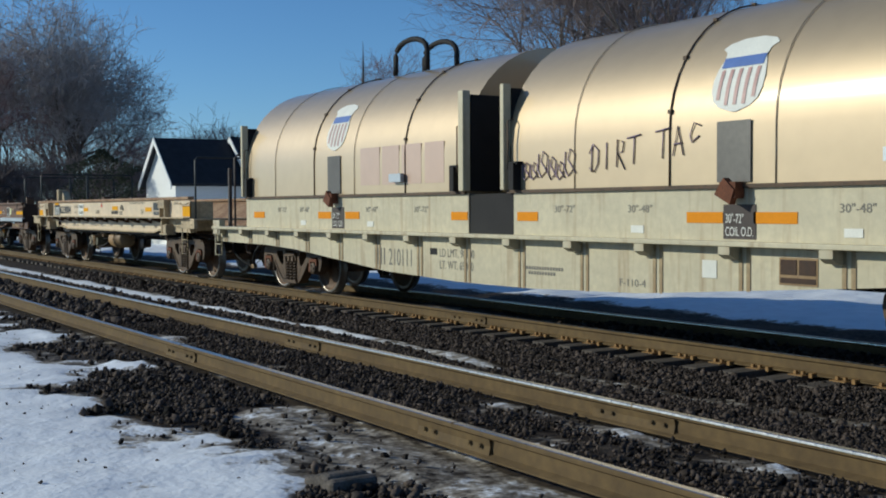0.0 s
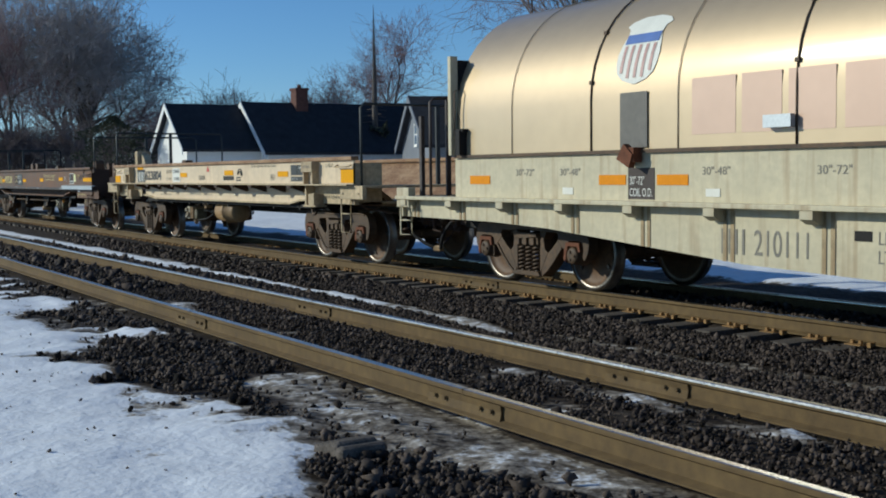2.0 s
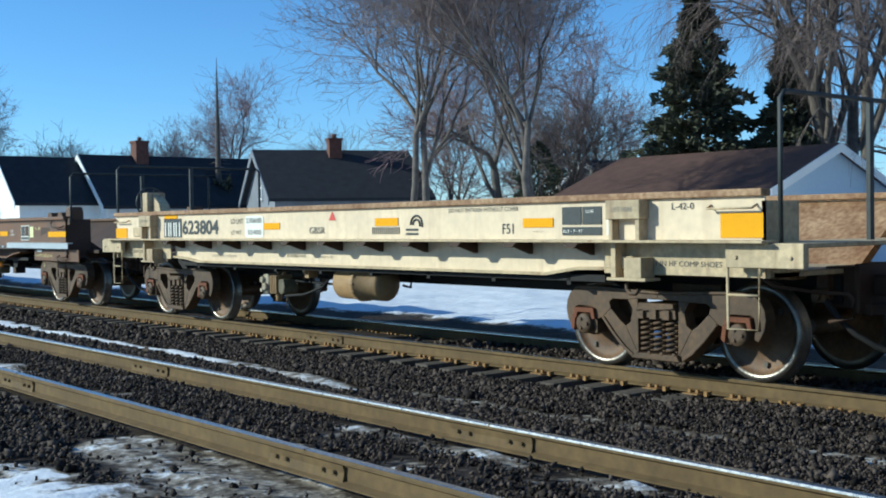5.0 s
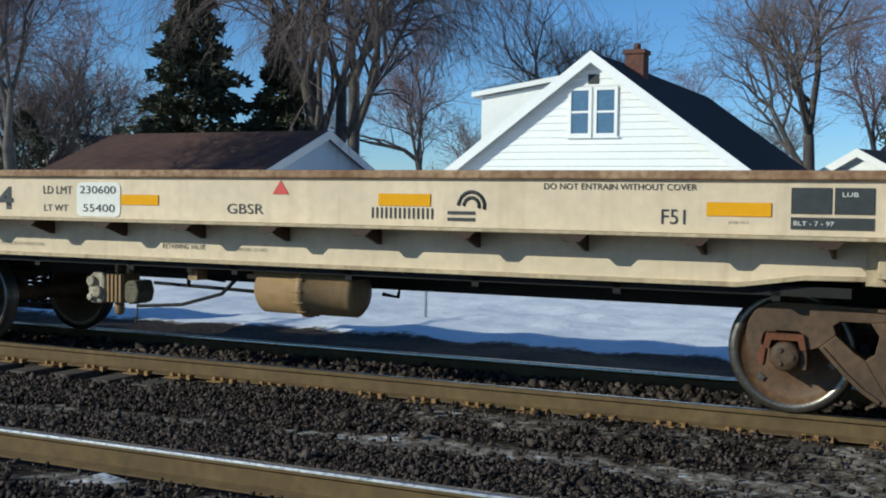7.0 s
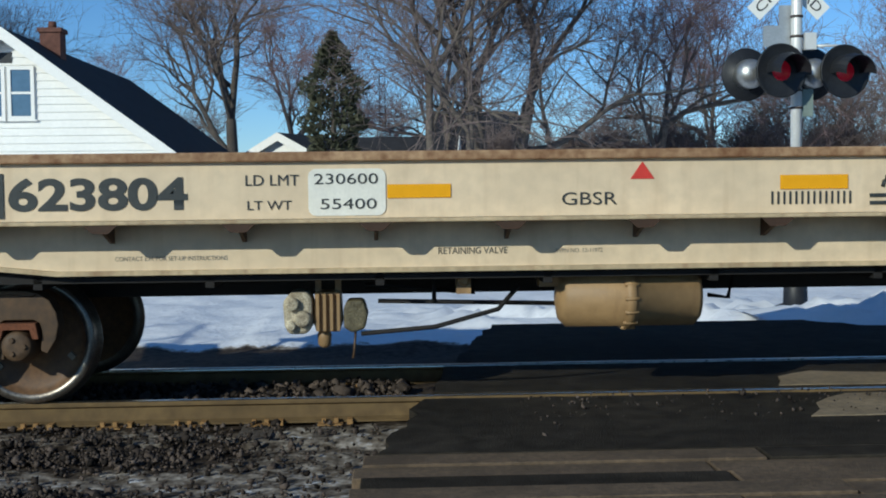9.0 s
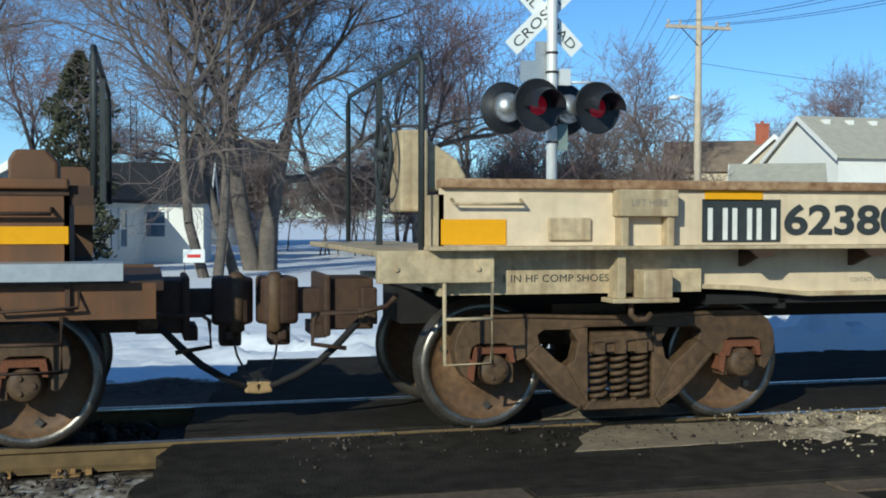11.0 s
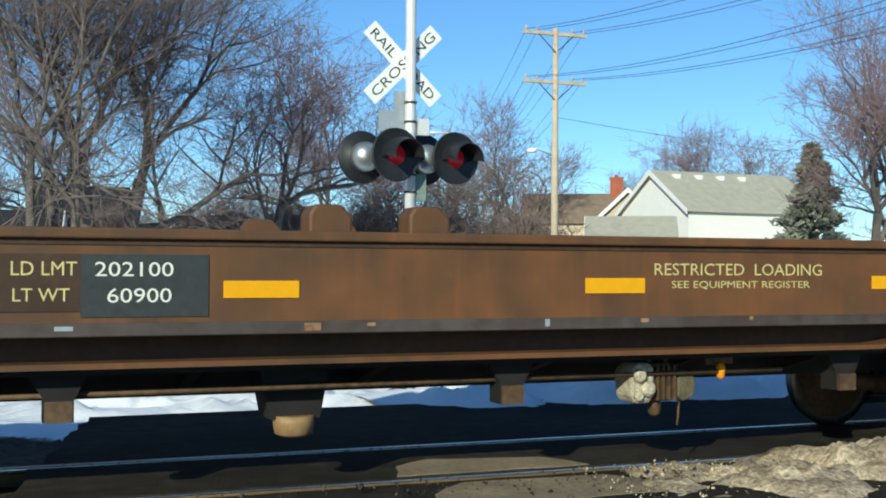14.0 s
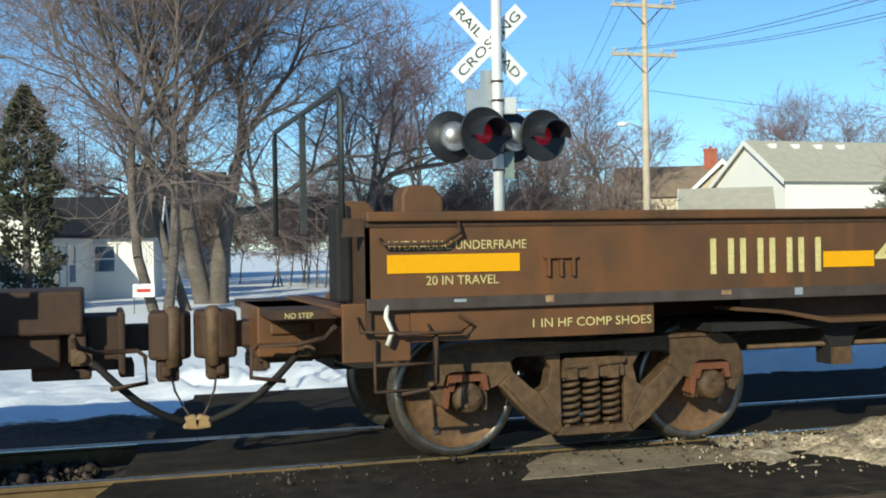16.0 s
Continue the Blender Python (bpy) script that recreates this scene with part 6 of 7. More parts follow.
# ---- houses ----
def window_at(parent, x, z, w, h, y, trim=SIDING, pane=GLASS, facing=-1, panes=2):
    """Sash window on a wall that faces -y (or an x wall when facing is 'x')."""
    bm = bmesh.new()
    t = 0.09
    rings = []
    for e, yy in ((t, y + 0.02), (t, y - 0.085), (0.0, y - 0.085), (0.0, y + 0.02)):
        rings.append([bm.verts.new(p) for p in ((x - w / 2 - e, yy, z - e), (x + w / 2 + e, yy, z - e), (x + w / 2 + e, yy, z + h + e), (x - w / 2 - e, yy, z + h + e))])
    for r0, r1 in zip(rings, rings[1:] + rings[:1]):
        for k in range(4):
            bm.faces.new((r0[k], r0[(k + 1) % 4], r1[(k + 1) % 4], r1[k]))
    ob = part("window", bm, trim, parent, "white-framed sash window")
    bm = bmesh.new()
    box(bm, x - w / 2, x + w / 2, y - 0.07, y - 0.03, z + h / 2 - 0.03, z + h / 2 + 0.03)
    part("meeting_rail", bm, trim, ob)
    bm = bmesh.new()
    box(bm, x - w / 2 - 0.14, x + w / 2 + 0.14, y - 0.1, y, z - t - 0.04, z - t)
    part("window_sill", bm, trim, ob)
    bm = bmesh.new()
    box(bm, x - w / 2, x + w / 2, y - 0.05, y + 0.01, z, z + h)
    part("pane", bm, pane, ob)
    return ob


def house(label, m, w, length, eave, peak, siding, roof, overhang=0.3, windows=(), side_windows=(), chimney=None, clap=0.0, chimney_mat=None, rake=None):
    """Gabled house. Local: gable end faces -y at y=0, ridge runs along +y, ground at z=0."""
    h = thing("house", m, label, "house")
    hw = w / 2
    bm = bmesh.new()
    prism(bm, [(-hw, -0.3), (hw, -0.3), (hw, eave), (0, peak), (-hw, eave)], "y", 0.0, length)
    wall = part("wall", bm, siding, h)
    z = 0.1
    while clap and z < peak - 0.25:
        half = hw if z <= eave else hw * (peak - z) / (peak - eave)
        bm = bmesh.new()
        prism(bm, [(0.0, z), (-0.03, z), (0.0, z + clap)], "x", -half + 0.02, half - 0.02)
        part("clapboard", bm, siding, wall)
        z += clap
    slope = (peak - eave) / hw
    for s in (-1, 1):
        bm = bmesh.new()
        ex, ez = s * (hw + overhang), eave - slope * overhang
        prism(bm, [(0, peak + 0.02), (ex, ez + 0.02), (ex, ez + 0.16), (0, peak + 0.18)], "y", -overhang, length + overhang)
        part("roof", bm, roof, h)
        bm = bmesh.new()
        prism(bm, [(0, peak - 0.14), (ex, ez - 0.14), (ex, ez + 0.165), (0, peak + 0.185)], "y", -overhang - 0.05, -overhang - 0.004)
        part("rake_board", bm, rake or SIDING, h)
    for x, z, ww, hh in windows:
        window_at(h, x, z, ww, hh, 0.0)
    for y, z, ww, hh, s in side_windows:
        ob = window_at(h, 0, z, ww, hh, 0.0)
        ob.matrix_local = pose(s * hw, y, 0, 0, 0, 90 * s)
    if chimney:
        bm = bmesh.new()
        cx, cy, cw, top = chimney
        box(bm, cx - cw / 2, cx + cw / 2, cy - cw / 2, cy + cw / 2, eave, top)
        box(bm, cx - cw / 2 - 0.05, cx + cw / 2 + 0.05, cy - cw / 2 - 0.05, cy + cw / 2 + 0.05, top - 0.12, top)
        lathe(bm, [(top, 0.12), (top + 0.2, 0.11)], "z", (cx, cy, 0), 10)
        part("chimney", bm, chimney_mat or BRICK_MAT, h, "red brick chimney")
    return h


GZ = -0.3
h3 = house("white clapboard cape house with a charcoal roof and brick chimney", pose(-10.08, 30, GZ), 8.4, 13.5, 2.75, 5.85, SIDING, SHINGLE_DARK, side_windows=((4.4, 0.8, 0.8, 1.35, 1), (11.0, 0.8, 0.8, 1.35, 1)), windows=((-0.37, 3.80, 0.50, 1.18), (0.37, 3.80, 0.50, 1.18), (-2.3, 0.9, 0.9, 1.2), (2.2, 0.9, 0.9, 1.2)), chimney=(0.35, 2.9, 0.56, 6.42), clap=0.2)
bm = bmesh.new()
prism(bm, [(-3.9, 3.0), (-0.6, 5.3), (-0.6, 5.5), (-3.9, 5.0)], "y", 1.2, 9.0)
part("dormer", bm, SIDING, h3)
bm = bmesh.new()
prism(bm, [(-4.15, 5.0), (-0.6, 5.52), (-0.6, 5.66), (-4.15, 5.14)], "y", 1.0, 9.2)
part("dormer_roof", bm, SIDING, h3)
bm = bmesh.new()
box(bm, -0.16, 0.16, -0.03, 0.0, 5.15, 5.42)
part("gable_vent", bm, SIGNAL_BLACK, h3)
bm = bmesh.new()
box(bm, -6.1, -4.2, 0.4, 4.0, -0.2, 2.4)
prism(bm, [(-6.3, 2.4), (-4.2, 2.62), (-4.2, 2.75), (-6.3, 2.53)], "y", 0.2, 4.2)
part("side_porch", bm, SIDING, h3)

house("garage with a brown shingle roof and pale blue-white gable", pose(-22.9, 36.6, GZ, 0, 0, 90), 8.0, 9.8, 2.75, 4.3, mat("pale_blue_siding", (0.55, 0.63, 0.70), 0.6, vary=0.06), SHINGLE_BROWN)
h1 = house("white house with a black roof, its long side in shade", pose(-57.8, 18.8, GZ), 4.6, 4.0, 3.2, 5.3, SIDING, SHINGLE_DARK, windows=((0.6, 0.9, 0.7, 1.3),))
house("white house wing with a black roof and brick chimney", pose(-57.4, 22.8, GZ), 5.6, 14.0, 3.0, 5.45, SIDING, SHINGLE_DARK, chimney=(0.2, 3.0, 0.7, 6.4), side_windows=((2.0, 0.9, 0.8, 1.3, 1), (6.5, 0.9, 0.8, 1.3, 1)))
house("grey gabled house with a dark snow-dusted roof", pose(-46.9, 27.0, GZ, 0, 0, -21), 8.0, 7.0, 3.0, 5.2, SIDING_GREY, SHINGLE_DARK, windows=((-1.2, 0.9, 0.8, 1.2), (0.6, 3.1, 0.6, 0.9)), chimney=(0.5, 3.5, 0.6, 5.9), rake=SIDING_GREY)
house("low dark-roofed house among bare trees", pose(-42.0, 44.0, GZ), 7.0, 9.0, 2.6, 4.9, SIDING_GREY, SHINGLE_DARK)
h5 = house("white two-storey house with a grey-green roof", pose(36.3, 59.4, GZ, 0, 0, -87), 6.8, 9.6, 5.3, 7.55, SIDING, SHINGLE_GREY, windows=((-0.5, 3.5, 0.45, 1.3), (1.6, 3.5, 0.45, 1.3)), side_windows=((1.4, 0.8, 0.7, 1.3, 1), (3.6, 0.8, 0.9, 1.3, 1), (5.9, 0.8, 0.7, 1.3, 1)))
vent_bm = bmesh.new()
box(vent_bm, -0.2, 0.2, -0.2, 0.2, 0.0, 0.34)
vent_mesh = mesh_of("roof_vent", vent_bm, SIDING)
for k in range(4):
    child("roof_vent", vent_mesh, h5, (0.55, 1.2 + k * 1.6, 7.15))
porch_bm = bmesh.new()
prism(porch_bm, [(3.4, 3.0), (5.6, 2.45), (5.6, 2.6), (3.4, 3.2)], "y", 0.3, 7.9)
part("porch_roof", porch_bm, SHINGLE_GREY, h5, "low porch roof")
for k in range(4):
    post_bm = bmesh.new()
    box(post_bm, 5.35, 5.5, 0.4 + k * 2.4, 0.55 + k * 2.4, -0.2, 2.55)
    part("porch_post", post_bm, SIDING, h5)
house("tan gabled house front with white trim", pose(37.7, 64.8, GZ, 0, 0, -25), 3.6, 6.0, 5.2, 6.9, SIDING_TAN, SHINGLE_TAN)
house("tan house wing with a brown roof and brick chimney", pose(33.6, 71.1, GZ, 0, 0, 240), 5.0, 6.5, 5.0, 6.75, SIDING_TAN, SHINGLE_TAN, chimney=(0, 6.0, 0.85, 8.0), chimney_mat=mat("orange_brick", (0.36, 0.11, 0.06), 0.85, vary=0.25, scale=6))
house("low garage with a pale snow-dusted roof", pose(29.7, 55.0, GZ, 0, 0, 240), 5.0, 4.2, 3.3, 4.5, SIDING, SHINGLE_GREY)
house("small white house with a dark roof and sash windows", pose(-4.6, 45.0, GZ, 0, 0, -22), 5.4, 5.2, 2.5, 3.9, SIDING, SHINGLE_DARK, windows=((1.2, 0.8, 0.8, 1.3),), side_windows=((1.2, 0.7, 0.6, 1.4, 1), (2.6, 0.7, 0.6, 1.4, 1)))
house("low white house with a dark roof behind the trees", pose(2.35, 51.2, GZ, 0, 0, 84), 6.0, 6.0, 2.5, 4.0, SIDING, SHINGLE_DARK, side_windows=((1.9, 1.05, 0.75, 1.0, -1), (4.9, 1.05, 0.75, 1.0, -1)))
house("distant house with a dark grey roof", pose(8.5, 84.0, GZ, 0, 0, 90), 9.0, 6.0, 4.2, 7.3, SIDING_GREY, SHINGLE_DARK)


# ---- utility pole and wires ----
up = thing("utility_pole", pose(18.7, 37.6, GZ), "pale weathered timber utility pole with two crossarms", "utility pole")
bm = bmesh.new()
tube(bm, [(0, 0, 0), (0, 0, 5), (0.02, 0, 10.5)], 0.15, 12, r1=0.10)
part("pole", bm, POLE_WOOD, up)
for z in (10.3, 8.55):
    bm = bmesh.new()
    box(bm, -1.25, 1.25, -0.06, 0.06, z - 0.06, z + 0.06)
    for x in (-1.15, -0.7, 0.7, 1.15):
        lathe(bm, [(z + 0.06, 0.03), (z + 0.2, 0.045), (z + 0.24, 0.02)], "z", (x, 0, 0), 8)
    arm = part("crossarm", bm, POLE_WOOD, up)
    bm = bmesh.new()
    for s in (-1, 1):
        tube(bm, [(0, -0.08, z - 0.7), (s * 0.7, -0.08, z - 0.05)], 0.02, 5)
    part("brace", bm, GREY_SILL, up)
bm = bmesh.new()
tube(bm, [(-0.1, 0, 5.9), (-0.8, -0.2, 6.1), (-0.95, -0.25, 6.08)], 0.03, 6)
lathe(bm, [(5.95, 0.18), (6.05, 0.2), (6.12, 0.05)], "z", (-1.05, -0.28, 0), 12)
part("street_lamp", bm, SIGN_WHITE, up)


def wire(a, b, sag):
    bm = bmesh.new()
    a, b = Vector(a), Vector(b)
    pts = [a.lerp(b, i / 16) - Vector((0, 0, sag * 4 * (i / 16) * (1 - i / 16))) for i in range(17)]
    tube(bm, pts, 0.009, 4)
    tagged(part("wire", bm, WIRE), "thin black overhead wire", "wire", "overhead wires")


for z, xs in ((10.1, (-1.15, -0.7, 0.7, 1.15)), (8.4, (-1.15, -0.7, 0.7, 1.15))):
    for x in xs:
        wire((18.7 + x, 37.6, z), (20.7 + x * 1.2, 8.0 - x, z + 0.3), 1.0)
        wire((18.7 + x, 37.6, z), (35.5 + x, 92.0, z - 1.0), 1.2)
wire((18.7, 37.6, 7.0), (60.0, 52.0, 8.5), 0.8)


# ---- trees ----
def segments_mesh(name, segs, sides, m):
    """Tapered bars for a list of (start, end, r0, r1), in one mesh."""
    a, b = np.array([s[0] for s in segs]), np.array([s[1] for s in segs])
    r0, r1 = np.array([s[2] for s in segs]), np.array([s[3] for s in segs])
    d = b - a
    d /= np.linalg.norm(d, axis=1)[:, None] + 1e-9
    ref = np.where(np.abs(d[:, 2:3]) < 0.9, np.array([[0, 0, 1.0]]), np.array([[1.0, 0, 0]]))
    u = np.cross(d, ref)
    u /= np.linalg.norm(u, axis=1)[:, None]
    v = np.cross(d, u)
    k = len(segs)
    co = np.empty((k, 2 * sides, 3))
    for i in range(sides):
        c, s = math.cos(6.28319 * i / sides), math.sin(6.28319 * i / sides)
        w = u * c + v * s
        co[:, i], co[:, sides + i] = a + w * r0[:, None], b + w * r1[:, None]
    quads = np.array([(i, (i + 1) % sides, sides + (i + 1) % sides, sides + i) for i in range(sides)])
    loops = (quads[None] + (np.arange(k) * 2 * sides)[:, None, None]).ravel()
    me = bpy.data.meshes.new(name)
    me.vertices.add(k * 2 * sides)
    me.vertices.foreach_set("co", co.ravel())
    me.loops.add(len(loops))
    me.loops.foreach_set("vertex_index", loops)
    me.polygons.add(len(loops) // 4)
    me.polygons.foreach_set("loop_start", np.arange(0, len(loops), 4))
    me.polygons.foreach_set("use_smooth", np.ones(len(loops) // 4, bool))
    me.update(calc_edges=True)
    me.materials.append(m)
    return me


def bare_tree(label, m, height, spread, seed, trunks=1, twig=TWIG, droop=0.0, levels=5, thick=1.0, split=0.30, fine=0.0075):
    """Leafless tree: forking limbs down to fine twigs."""
    rng = random.Random(seed)
    thick_segs, fine_segs = [], []

    def grow(p, d, length, r, level):
        steps = 3 if level < 3 else 2
        for i in range(steps):
            bend = 0.10 + 0.07 * level
            d = (d + Vector((rng.gauss(0, bend), rng.gauss(0, bend), rng.gauss(0.05 - droop * max(0, level - 2) * 0.35, bend)))).normalized()
            q = p + d * (length / steps)
            r2 = r * (0.86 if level < 3 else 0.75)
            (thick_segs if r > 0.028 else fine_segs).append((tuple(p), tuple(q), r, r2))
            p, r = q, r2
            if level < levels and (level > 0 or i >= 1):
                for _ in range(1 if level < 2 else rng.choice((1, 2))):
                    side = Vector((rng.gauss(0, 1), rng.gauss(0, 1), rng.gauss(0.25, 0.5))).normalized()
                    ang = rng.uniform(0.45, 0.95) * spread
                    nd = (d * math.cos(ang) + side * math.sin(ang)).normalized()
                    grow(p, nd, length * rng.uniform(0.55, 0.8), max(fine, r * rng.uniform(0.5, 0.72)), level + 1)
        if level < levels:
            for _ in range(2):
                side = Vector((rng.gauss(0, 1), rng.gauss(0, 1), rng.gauss(0.1, 0.4))).normalized()
                nd = (d + side * rng.uniform(0.25, 0.6) * spread).normalized()
                grow(p, nd, length * rng.uniform(0.6, 0.85), max(fine, r * rng.uniform(0.62, 0.84)), level + 1)

    for k in range(trunks):
        lean = Vector((rng.gauss(0, 0.16 if trunks > 1 else 0.04), rng.gauss(0, 0.16 if trunks > 1 else 0.04), 1)).normalized()
        base = Vector((0.25 * k * rng.choice((-1, 1)), 0.2 * k, -0.2)) if trunks > 1 else Vector((0, 0, -0.2))
        grow(base, lean, height * split, 0.021 * height * thick / (1 + 0.3 * (trunks - 1)), 0)
    t = thing("tree", m, label, "tree")
    top = max(s[1][2] for s in thick_segs + fine_segs)
    f = height / top
    thick_segs = [(tuple(c * f for c in a), tuple(c * f for c in b), r0, r1) for a, b, r0, r1 in thick_segs]
    fine_segs = [(tuple(c * f for c in a), tuple(c * f for c in b), r0, r1) for a, b, r0, r1 in fine_segs]
    child("trunk", segments_mesh("trunk", thick_segs, 7, BARK), t)
    child("crown", segments_mesh("crown", fine_segs, 3, twig), t, label="dense bare twigs")
    return t


def conifer(label, m, height, radius, seed, needles=NEEDLES, columnar=False, thin=False):
    """Evergreen: tapering trunk and whorls of boughs carrying many small needle sprays."""
    rng = np.random.default_rng(seed)
    t = thing("conifer", m, label, "conifer")
    child("trunk", segments_mesh("trunk", [((0, 0, -0.2), (0, 0, height * 0.5), 0.022 * height, 0.014 * height), ((0, 0, height * 0.5), (0, 0, height), 0.014 * height, 0.01)], 8, BARK), t)
    n = 700 if thin else int(7500 * (height / 10) * (1.0 if not columnar else 0.8))
    z = height * (0.06 + 0.94 * rng.random(n) ** (0.85 if columnar else 1.25))
    if thin:  # only the skirt still carries needles
        z = height * (0.05 + 0.36 * rng.random(n) ** 1.4)
    f = 1 - z / height
    env = (np.minimum(1, f * 4.6) * (0.8 + 0.2 * np.sin(z * 5)) if columnar else f ** 0.8 * (0.75 + 0.25 * np.sin(z * 6.0)))
    ang = rng.random(n) * 6.28319
    env = env * (0.85 + 0.3 * np.sin(ang * 3 + z * 1.7) * (0 if columnar else 1))
    rr = radius * env * (0.55 + 0.5 * rng.random(n)) + 0.04
    c = np.stack([np.cos(ang) * rr, np.sin(ang) * rr, z - 0.25 * rr * (0 if columnar else 1)], -1)
    L = (0.18 if columnar else 0.34) * (0.6 + 0.8 * rng.random(n)) * (height / 9) ** 0.3
    out = np.stack([np.cos(ang), np.sin(ang), -0.25 + 0.7 * rng.random(n) - (0.0 if not columnar else -0.5)], -1) + 0.45 * rng.normal(size=(n, 3))
    out /= np.linalg.norm(out, axis=1)[:, None]
    side = np.cross(out, rng.normal(size=(n, 3)))
    side /= np.linalg.norm(side, axis=1)[:, None] + 1e-9
    up_ = np.cross(out, side)
    co = np.empty((n, 6, 3))
    w = L * 0.32
    co[:, 0], co[:, 1], co[:, 2] = c - side * w[:, None], c + side * w[:, None], c + out * L[:, None]
    co[:, 3], co[:, 4], co[:, 5] = c - up_ * w[:, None], c + up_ * w[:, None], c + out * (L * 0.9)[:, None] + side * (w * 0.4)[:, None]
    loops = np.arange(n * 6)
    me = bpy.data.meshes.new("crown")
    me.vertices.add(n * 6)
    me.vertices.foreach_set("co", co.ravel())
    me.loops.add(n * 6)
    me.loops.foreach_set("vertex_index", loops)
    me.polygons.add(n * 2)
    me.polygons.foreach_set("loop_start", np.arange(0, n * 6, 3))
    me.update(calc_edges=True)
    me.materials.append(needles)
    child("crown", me, t, label="dark needle boughs")
    k = 130 if thin else 36
    segs = []
    for i in range(k):
        zz = height * (0.1 + 0.85 * i / k)
        a = i * 2.4
        q = radius * (1 - zz / height) * (1.0 if thin else 0.8)
        segs.append(((0, 0, zz), (math.cos(a) * q, math.sin(a) * q, zz - 0.1 * q), 0.022 if thin else 0.02, 0.012 if thin else 0.006))
    child("boughs", segments_mesh("boughs", segs, 3, BARK), t)
    return t


def at(x, y, rz=0.0):
    return pose(x, y, GZ, 0, 0, rz)


maple = bare_tree("large bare maple with a pale trunk in the snow", at(1.9, 36.3), 18.0, 0.9, 3, trunks=3, thick=0.75, split=0.25)
maple2 = bare_tree("broad bare tree with a dark forked trunk", at(3.9, 41.0), 17.0, 1.1, 8, trunks=2, thick=1.35, split=0.2)
red_tree = bare_tree("bare tree with reddish twigs", at(11.5, 50.0), 14.0, 1.0, 12, twig=TWIG_RED, fine=0.011)
willow = bare_tree("big multi-stemmed bare willow with hanging twigs", at(-27.0, 44.5), 22.0, 0.7, 5, trunks=4, droop=0.8, thick=1.55)
twin = bare_tree("tall bare tree with leaning twin trunks", at(-30.5, 23.5), 17.0, 0.8, 21, trunks=2, thick=0.6)
elm = bare_tree("tall bare elm behind the white house", at(-21.0, 57.0), 17.0, 0.85, 31)
copy_thing(elm, at(-7.2, 51.0, 130))
bare_tree("broad bare maple with reddish twigs beyond the road", at(31.8, 35.5), 15.5, 1.05, 77, trunks=2, twig=TWIG_RED, split=0.22, fine=0.009)
oak = bare_tree("broad round-crowned bare tree beyond the tracks", at(-84.0, 20.5), 18.5, 1.15, 61, trunks=3, twig=TWIG_HAZE, thick=0.8, split=0.2, fine=0.018)
copy_thing(oak, at(-90.0, 16.0, 140))
copy_thing(maple2, at(-96.0, 24.0, 160))
copy_thing(twin, at(-27.0, 26.0, 100))
thicket = bare_tree("thicket tree of bare grey twigs", at(-40.0, 40.0), 9.5, 1.0, 44, trunks=2, levels=4, fine=0.014)
rngf = random.Random(9)
for az, d, kind in ((-69, 82, 0), (-64.5, 80, 0), (-66, 95, 0), (-61, 85, 1), (-57, 78, 0), (-50, 62, 0), (-48, 55, 1), (-46.5, 66, 0), (-44.5, 58, 0), (-43, 70, 1), (-41, 72, 0), (-34, 85, 0), (-27, 70, 1), (-24, 85, 0), (-14, 95, 1), (-10, 78, 0), (-5.5, 62, 1), (-1, 75, 0), (2, 70, 1), (12, 72, 0), (15.5, 66, 1), (17.5, 70, 0), (19.5, 64, 0), (21.5, 70, 0), (23, 62, 0), (24.5, 75, 1), (26, 90, 0), (32.2, 96, 1), (34.2, 92, 1), (36.4, 97, 1), (44, 75, 0), (-76, 90, 1), (-73, 100, 0), (-79, 85, 1), (-83, 95, 0), (-86, 80, 1), (46, 70, 0), (50, 60, 1)):
    src = (thicket, red_tree)[kind]
    x, y = math.sin(radians(az)) * d, math.cos(radians(az)) * d
    copy_thing(src, at(x, y, rngf.uniform(0, 360)))

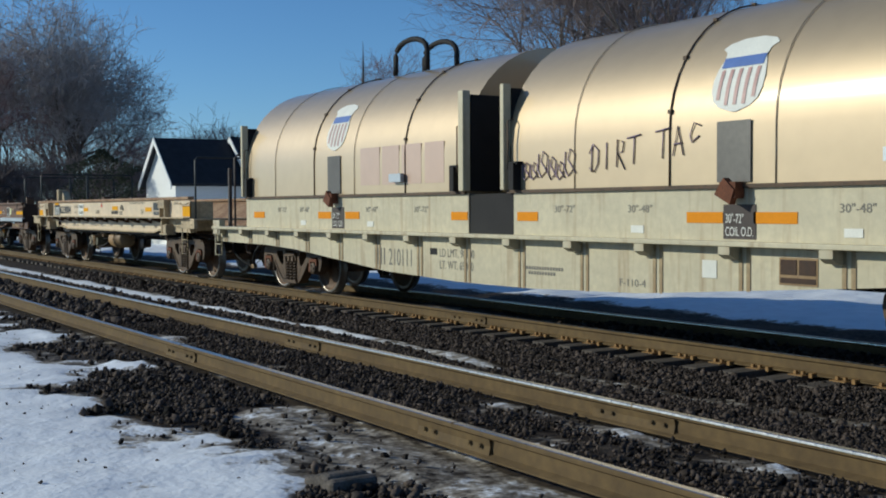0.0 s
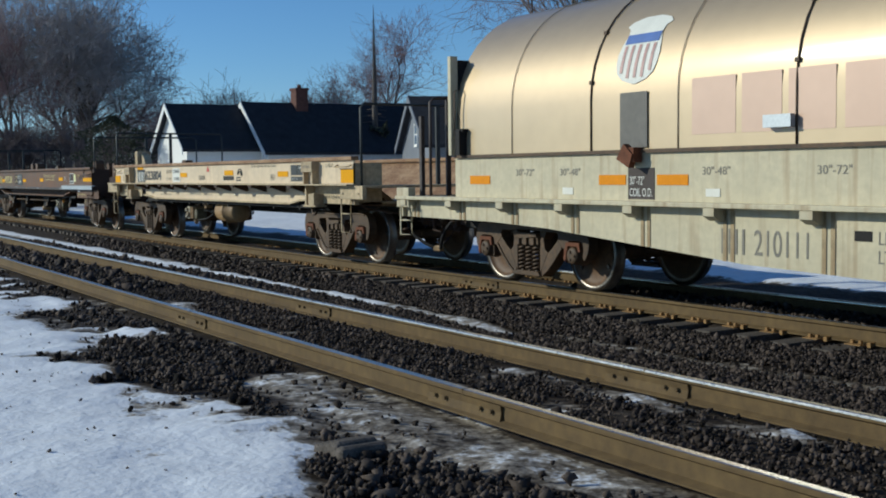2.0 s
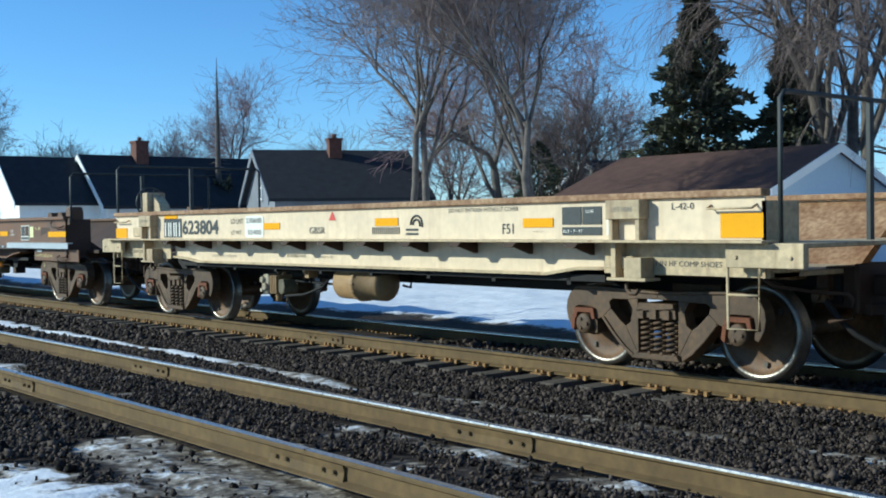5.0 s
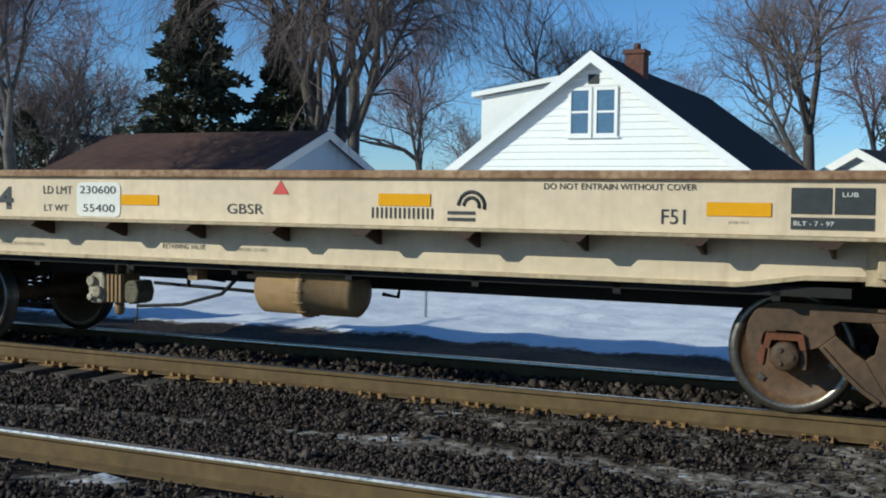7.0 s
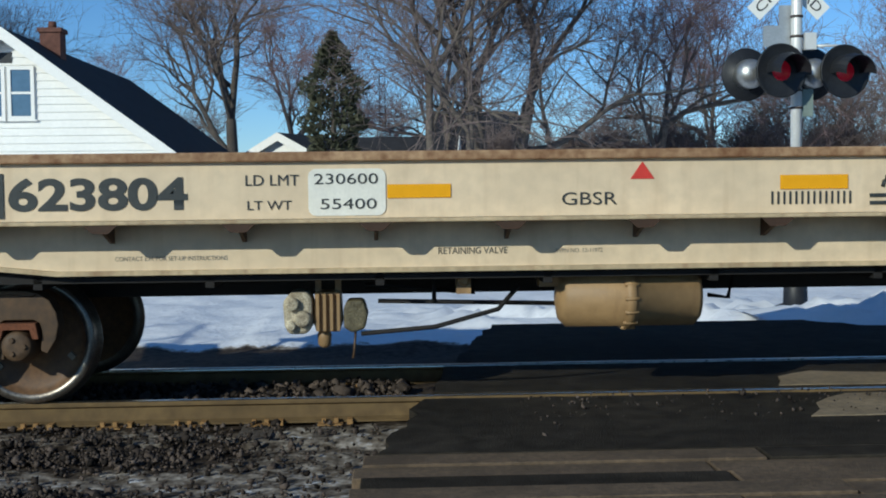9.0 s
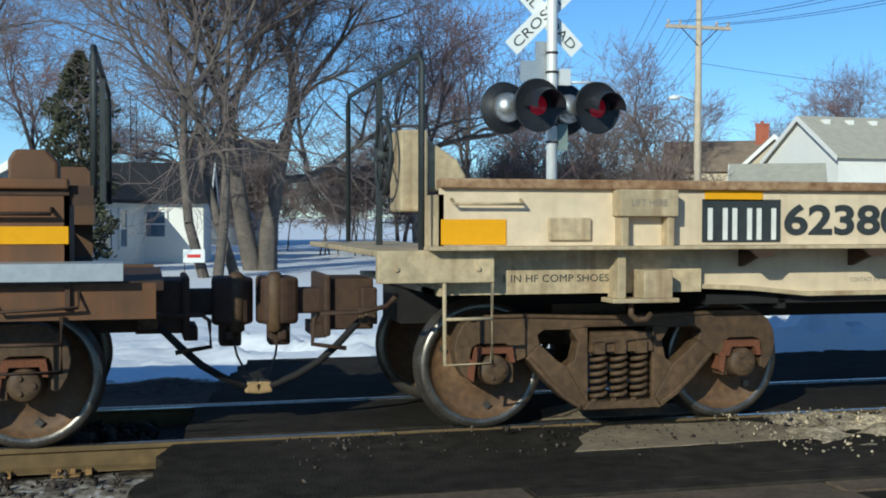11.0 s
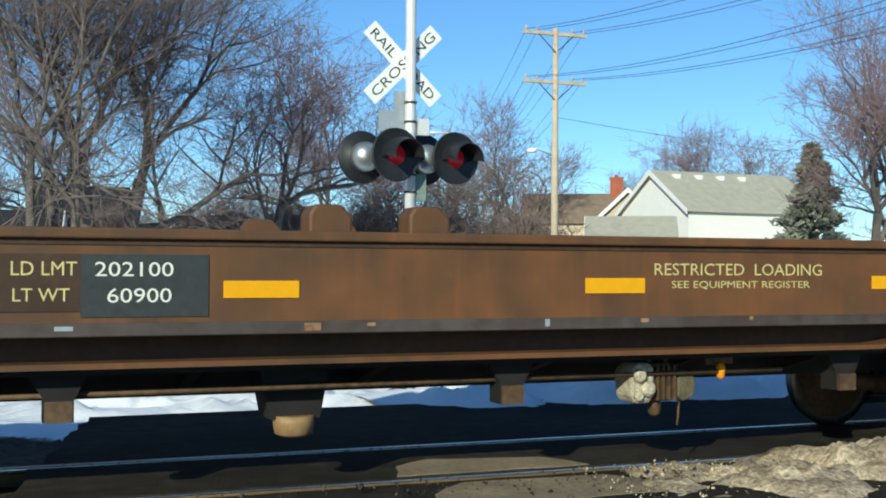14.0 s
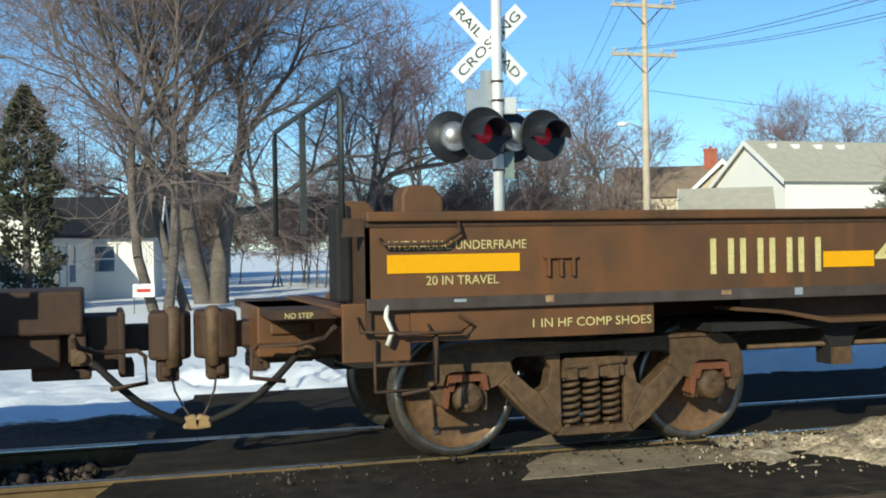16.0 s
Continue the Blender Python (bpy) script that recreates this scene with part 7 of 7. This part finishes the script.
brush = bare_tree("dense low brush of bare stems", at(6.0, 60.0), 5.5, 1.1, 71, trunks=4, levels=4, thick=0.8, split=0.2, fine=0.016)
rngb = random.Random(5)
for az, d in ((5, 66), (8, 58), (9.5, 64), (11, 55), (12.5, 60), (14, 54), (15, 62), (16.5, 56), (18, 60), (19.5, 58), (21, 62), (22.5, 57), (24, 63), (25.5, 60), (-71, 78), (-73, 72), (-75, 76), (-76.5, 70), (-78, 75), (-80, 71), (-82, 76)):
    copy_thing(brush, at(math.sin(radians(az)) * d, math.cos(radians(az)) * d, rngb.uniform(0, 360)))
copy_thing(red_tree, at(38.5, 38.0, 20))

conifer("tall dark spruce behind the garage", at(-32.0, 40.5), 12.0, 4.6, 1)
conifer("slimmer dark spruce beside the taller one", at(-29.0, 43.0), 10.0, 3.0, 2)
conifer("thin sparse conifer with bare spiky branches", at(-56.0, 29.8), 11.0, 1.25, 3, thin=True)
conifer("dark columnar evergreen in the yard", at(-2.3, 40.0), 7.2, 1.35, 4, columnar=True)
conifer("blue-grey spruce in front of the white house", at(34.4, 42.9), 7.5, 3.0, 5, NEEDLES_BLUE)
conifer("dark columnar evergreen beside the hedge", at(-39.5, 38.0), 5.6, 1.5, 6, columnar=True)
conifer("dark rounded evergreen beside the white house", at(-62.0, 17.0), 5.0, 2.6, 7, columnar=True)

# lattice antenna mast far behind the yards
mast = thing("antenna_mast", at(-0.9, 62.0), "slim lattice antenna mast among the bare trees", "antenna mast")
for k in range(3):
    bm = bmesh.new()
    tube(bm, [(0.2 * math.cos(k * 2.094), 0.2 * math.sin(k * 2.094), -0.1), (0.2 * math.cos(k * 2.094), 0.2 * math.sin(k * 2.094), 8.2)], 0.022, 5)
    part("mast_leg", bm, GREY_SILL, mast)
for z in range(20):
    bm = bmesh.new()
    tube(bm, [(0.2 * math.cos(k * 2.094), 0.2 * math.sin(k * 2.094), 0.3 + z * 0.4) for k in range(4)], 0.014, 4)
    part("rung", bm, GREY_SILL, mast)

# yard sign on the snow
sg = thing("yard_sign", at(1.2, 36.0), "small white yard sign with a red panel on the snow", "yard sign")
bm = bmesh.new()
box(bm, -0.32, 0.32, 0.0, 0.02, 0.45, 0.85)
part("panel", bm, SIGN_WHITE, sg)
bm = bmesh.new()
box(bm, -0.2, 0.2, -0.006, 0.0, 0.6, 0.7)
part("red_panel", bm, RED, sg)
bm = bmesh.new()
for x in (-0.28, 0.28):
    tube(bm, [(x, 0.01, -0.1), (x, 0.01, 0.45)], 0.012, 5)
part("leg", bm, WIRE, sg)

motions()
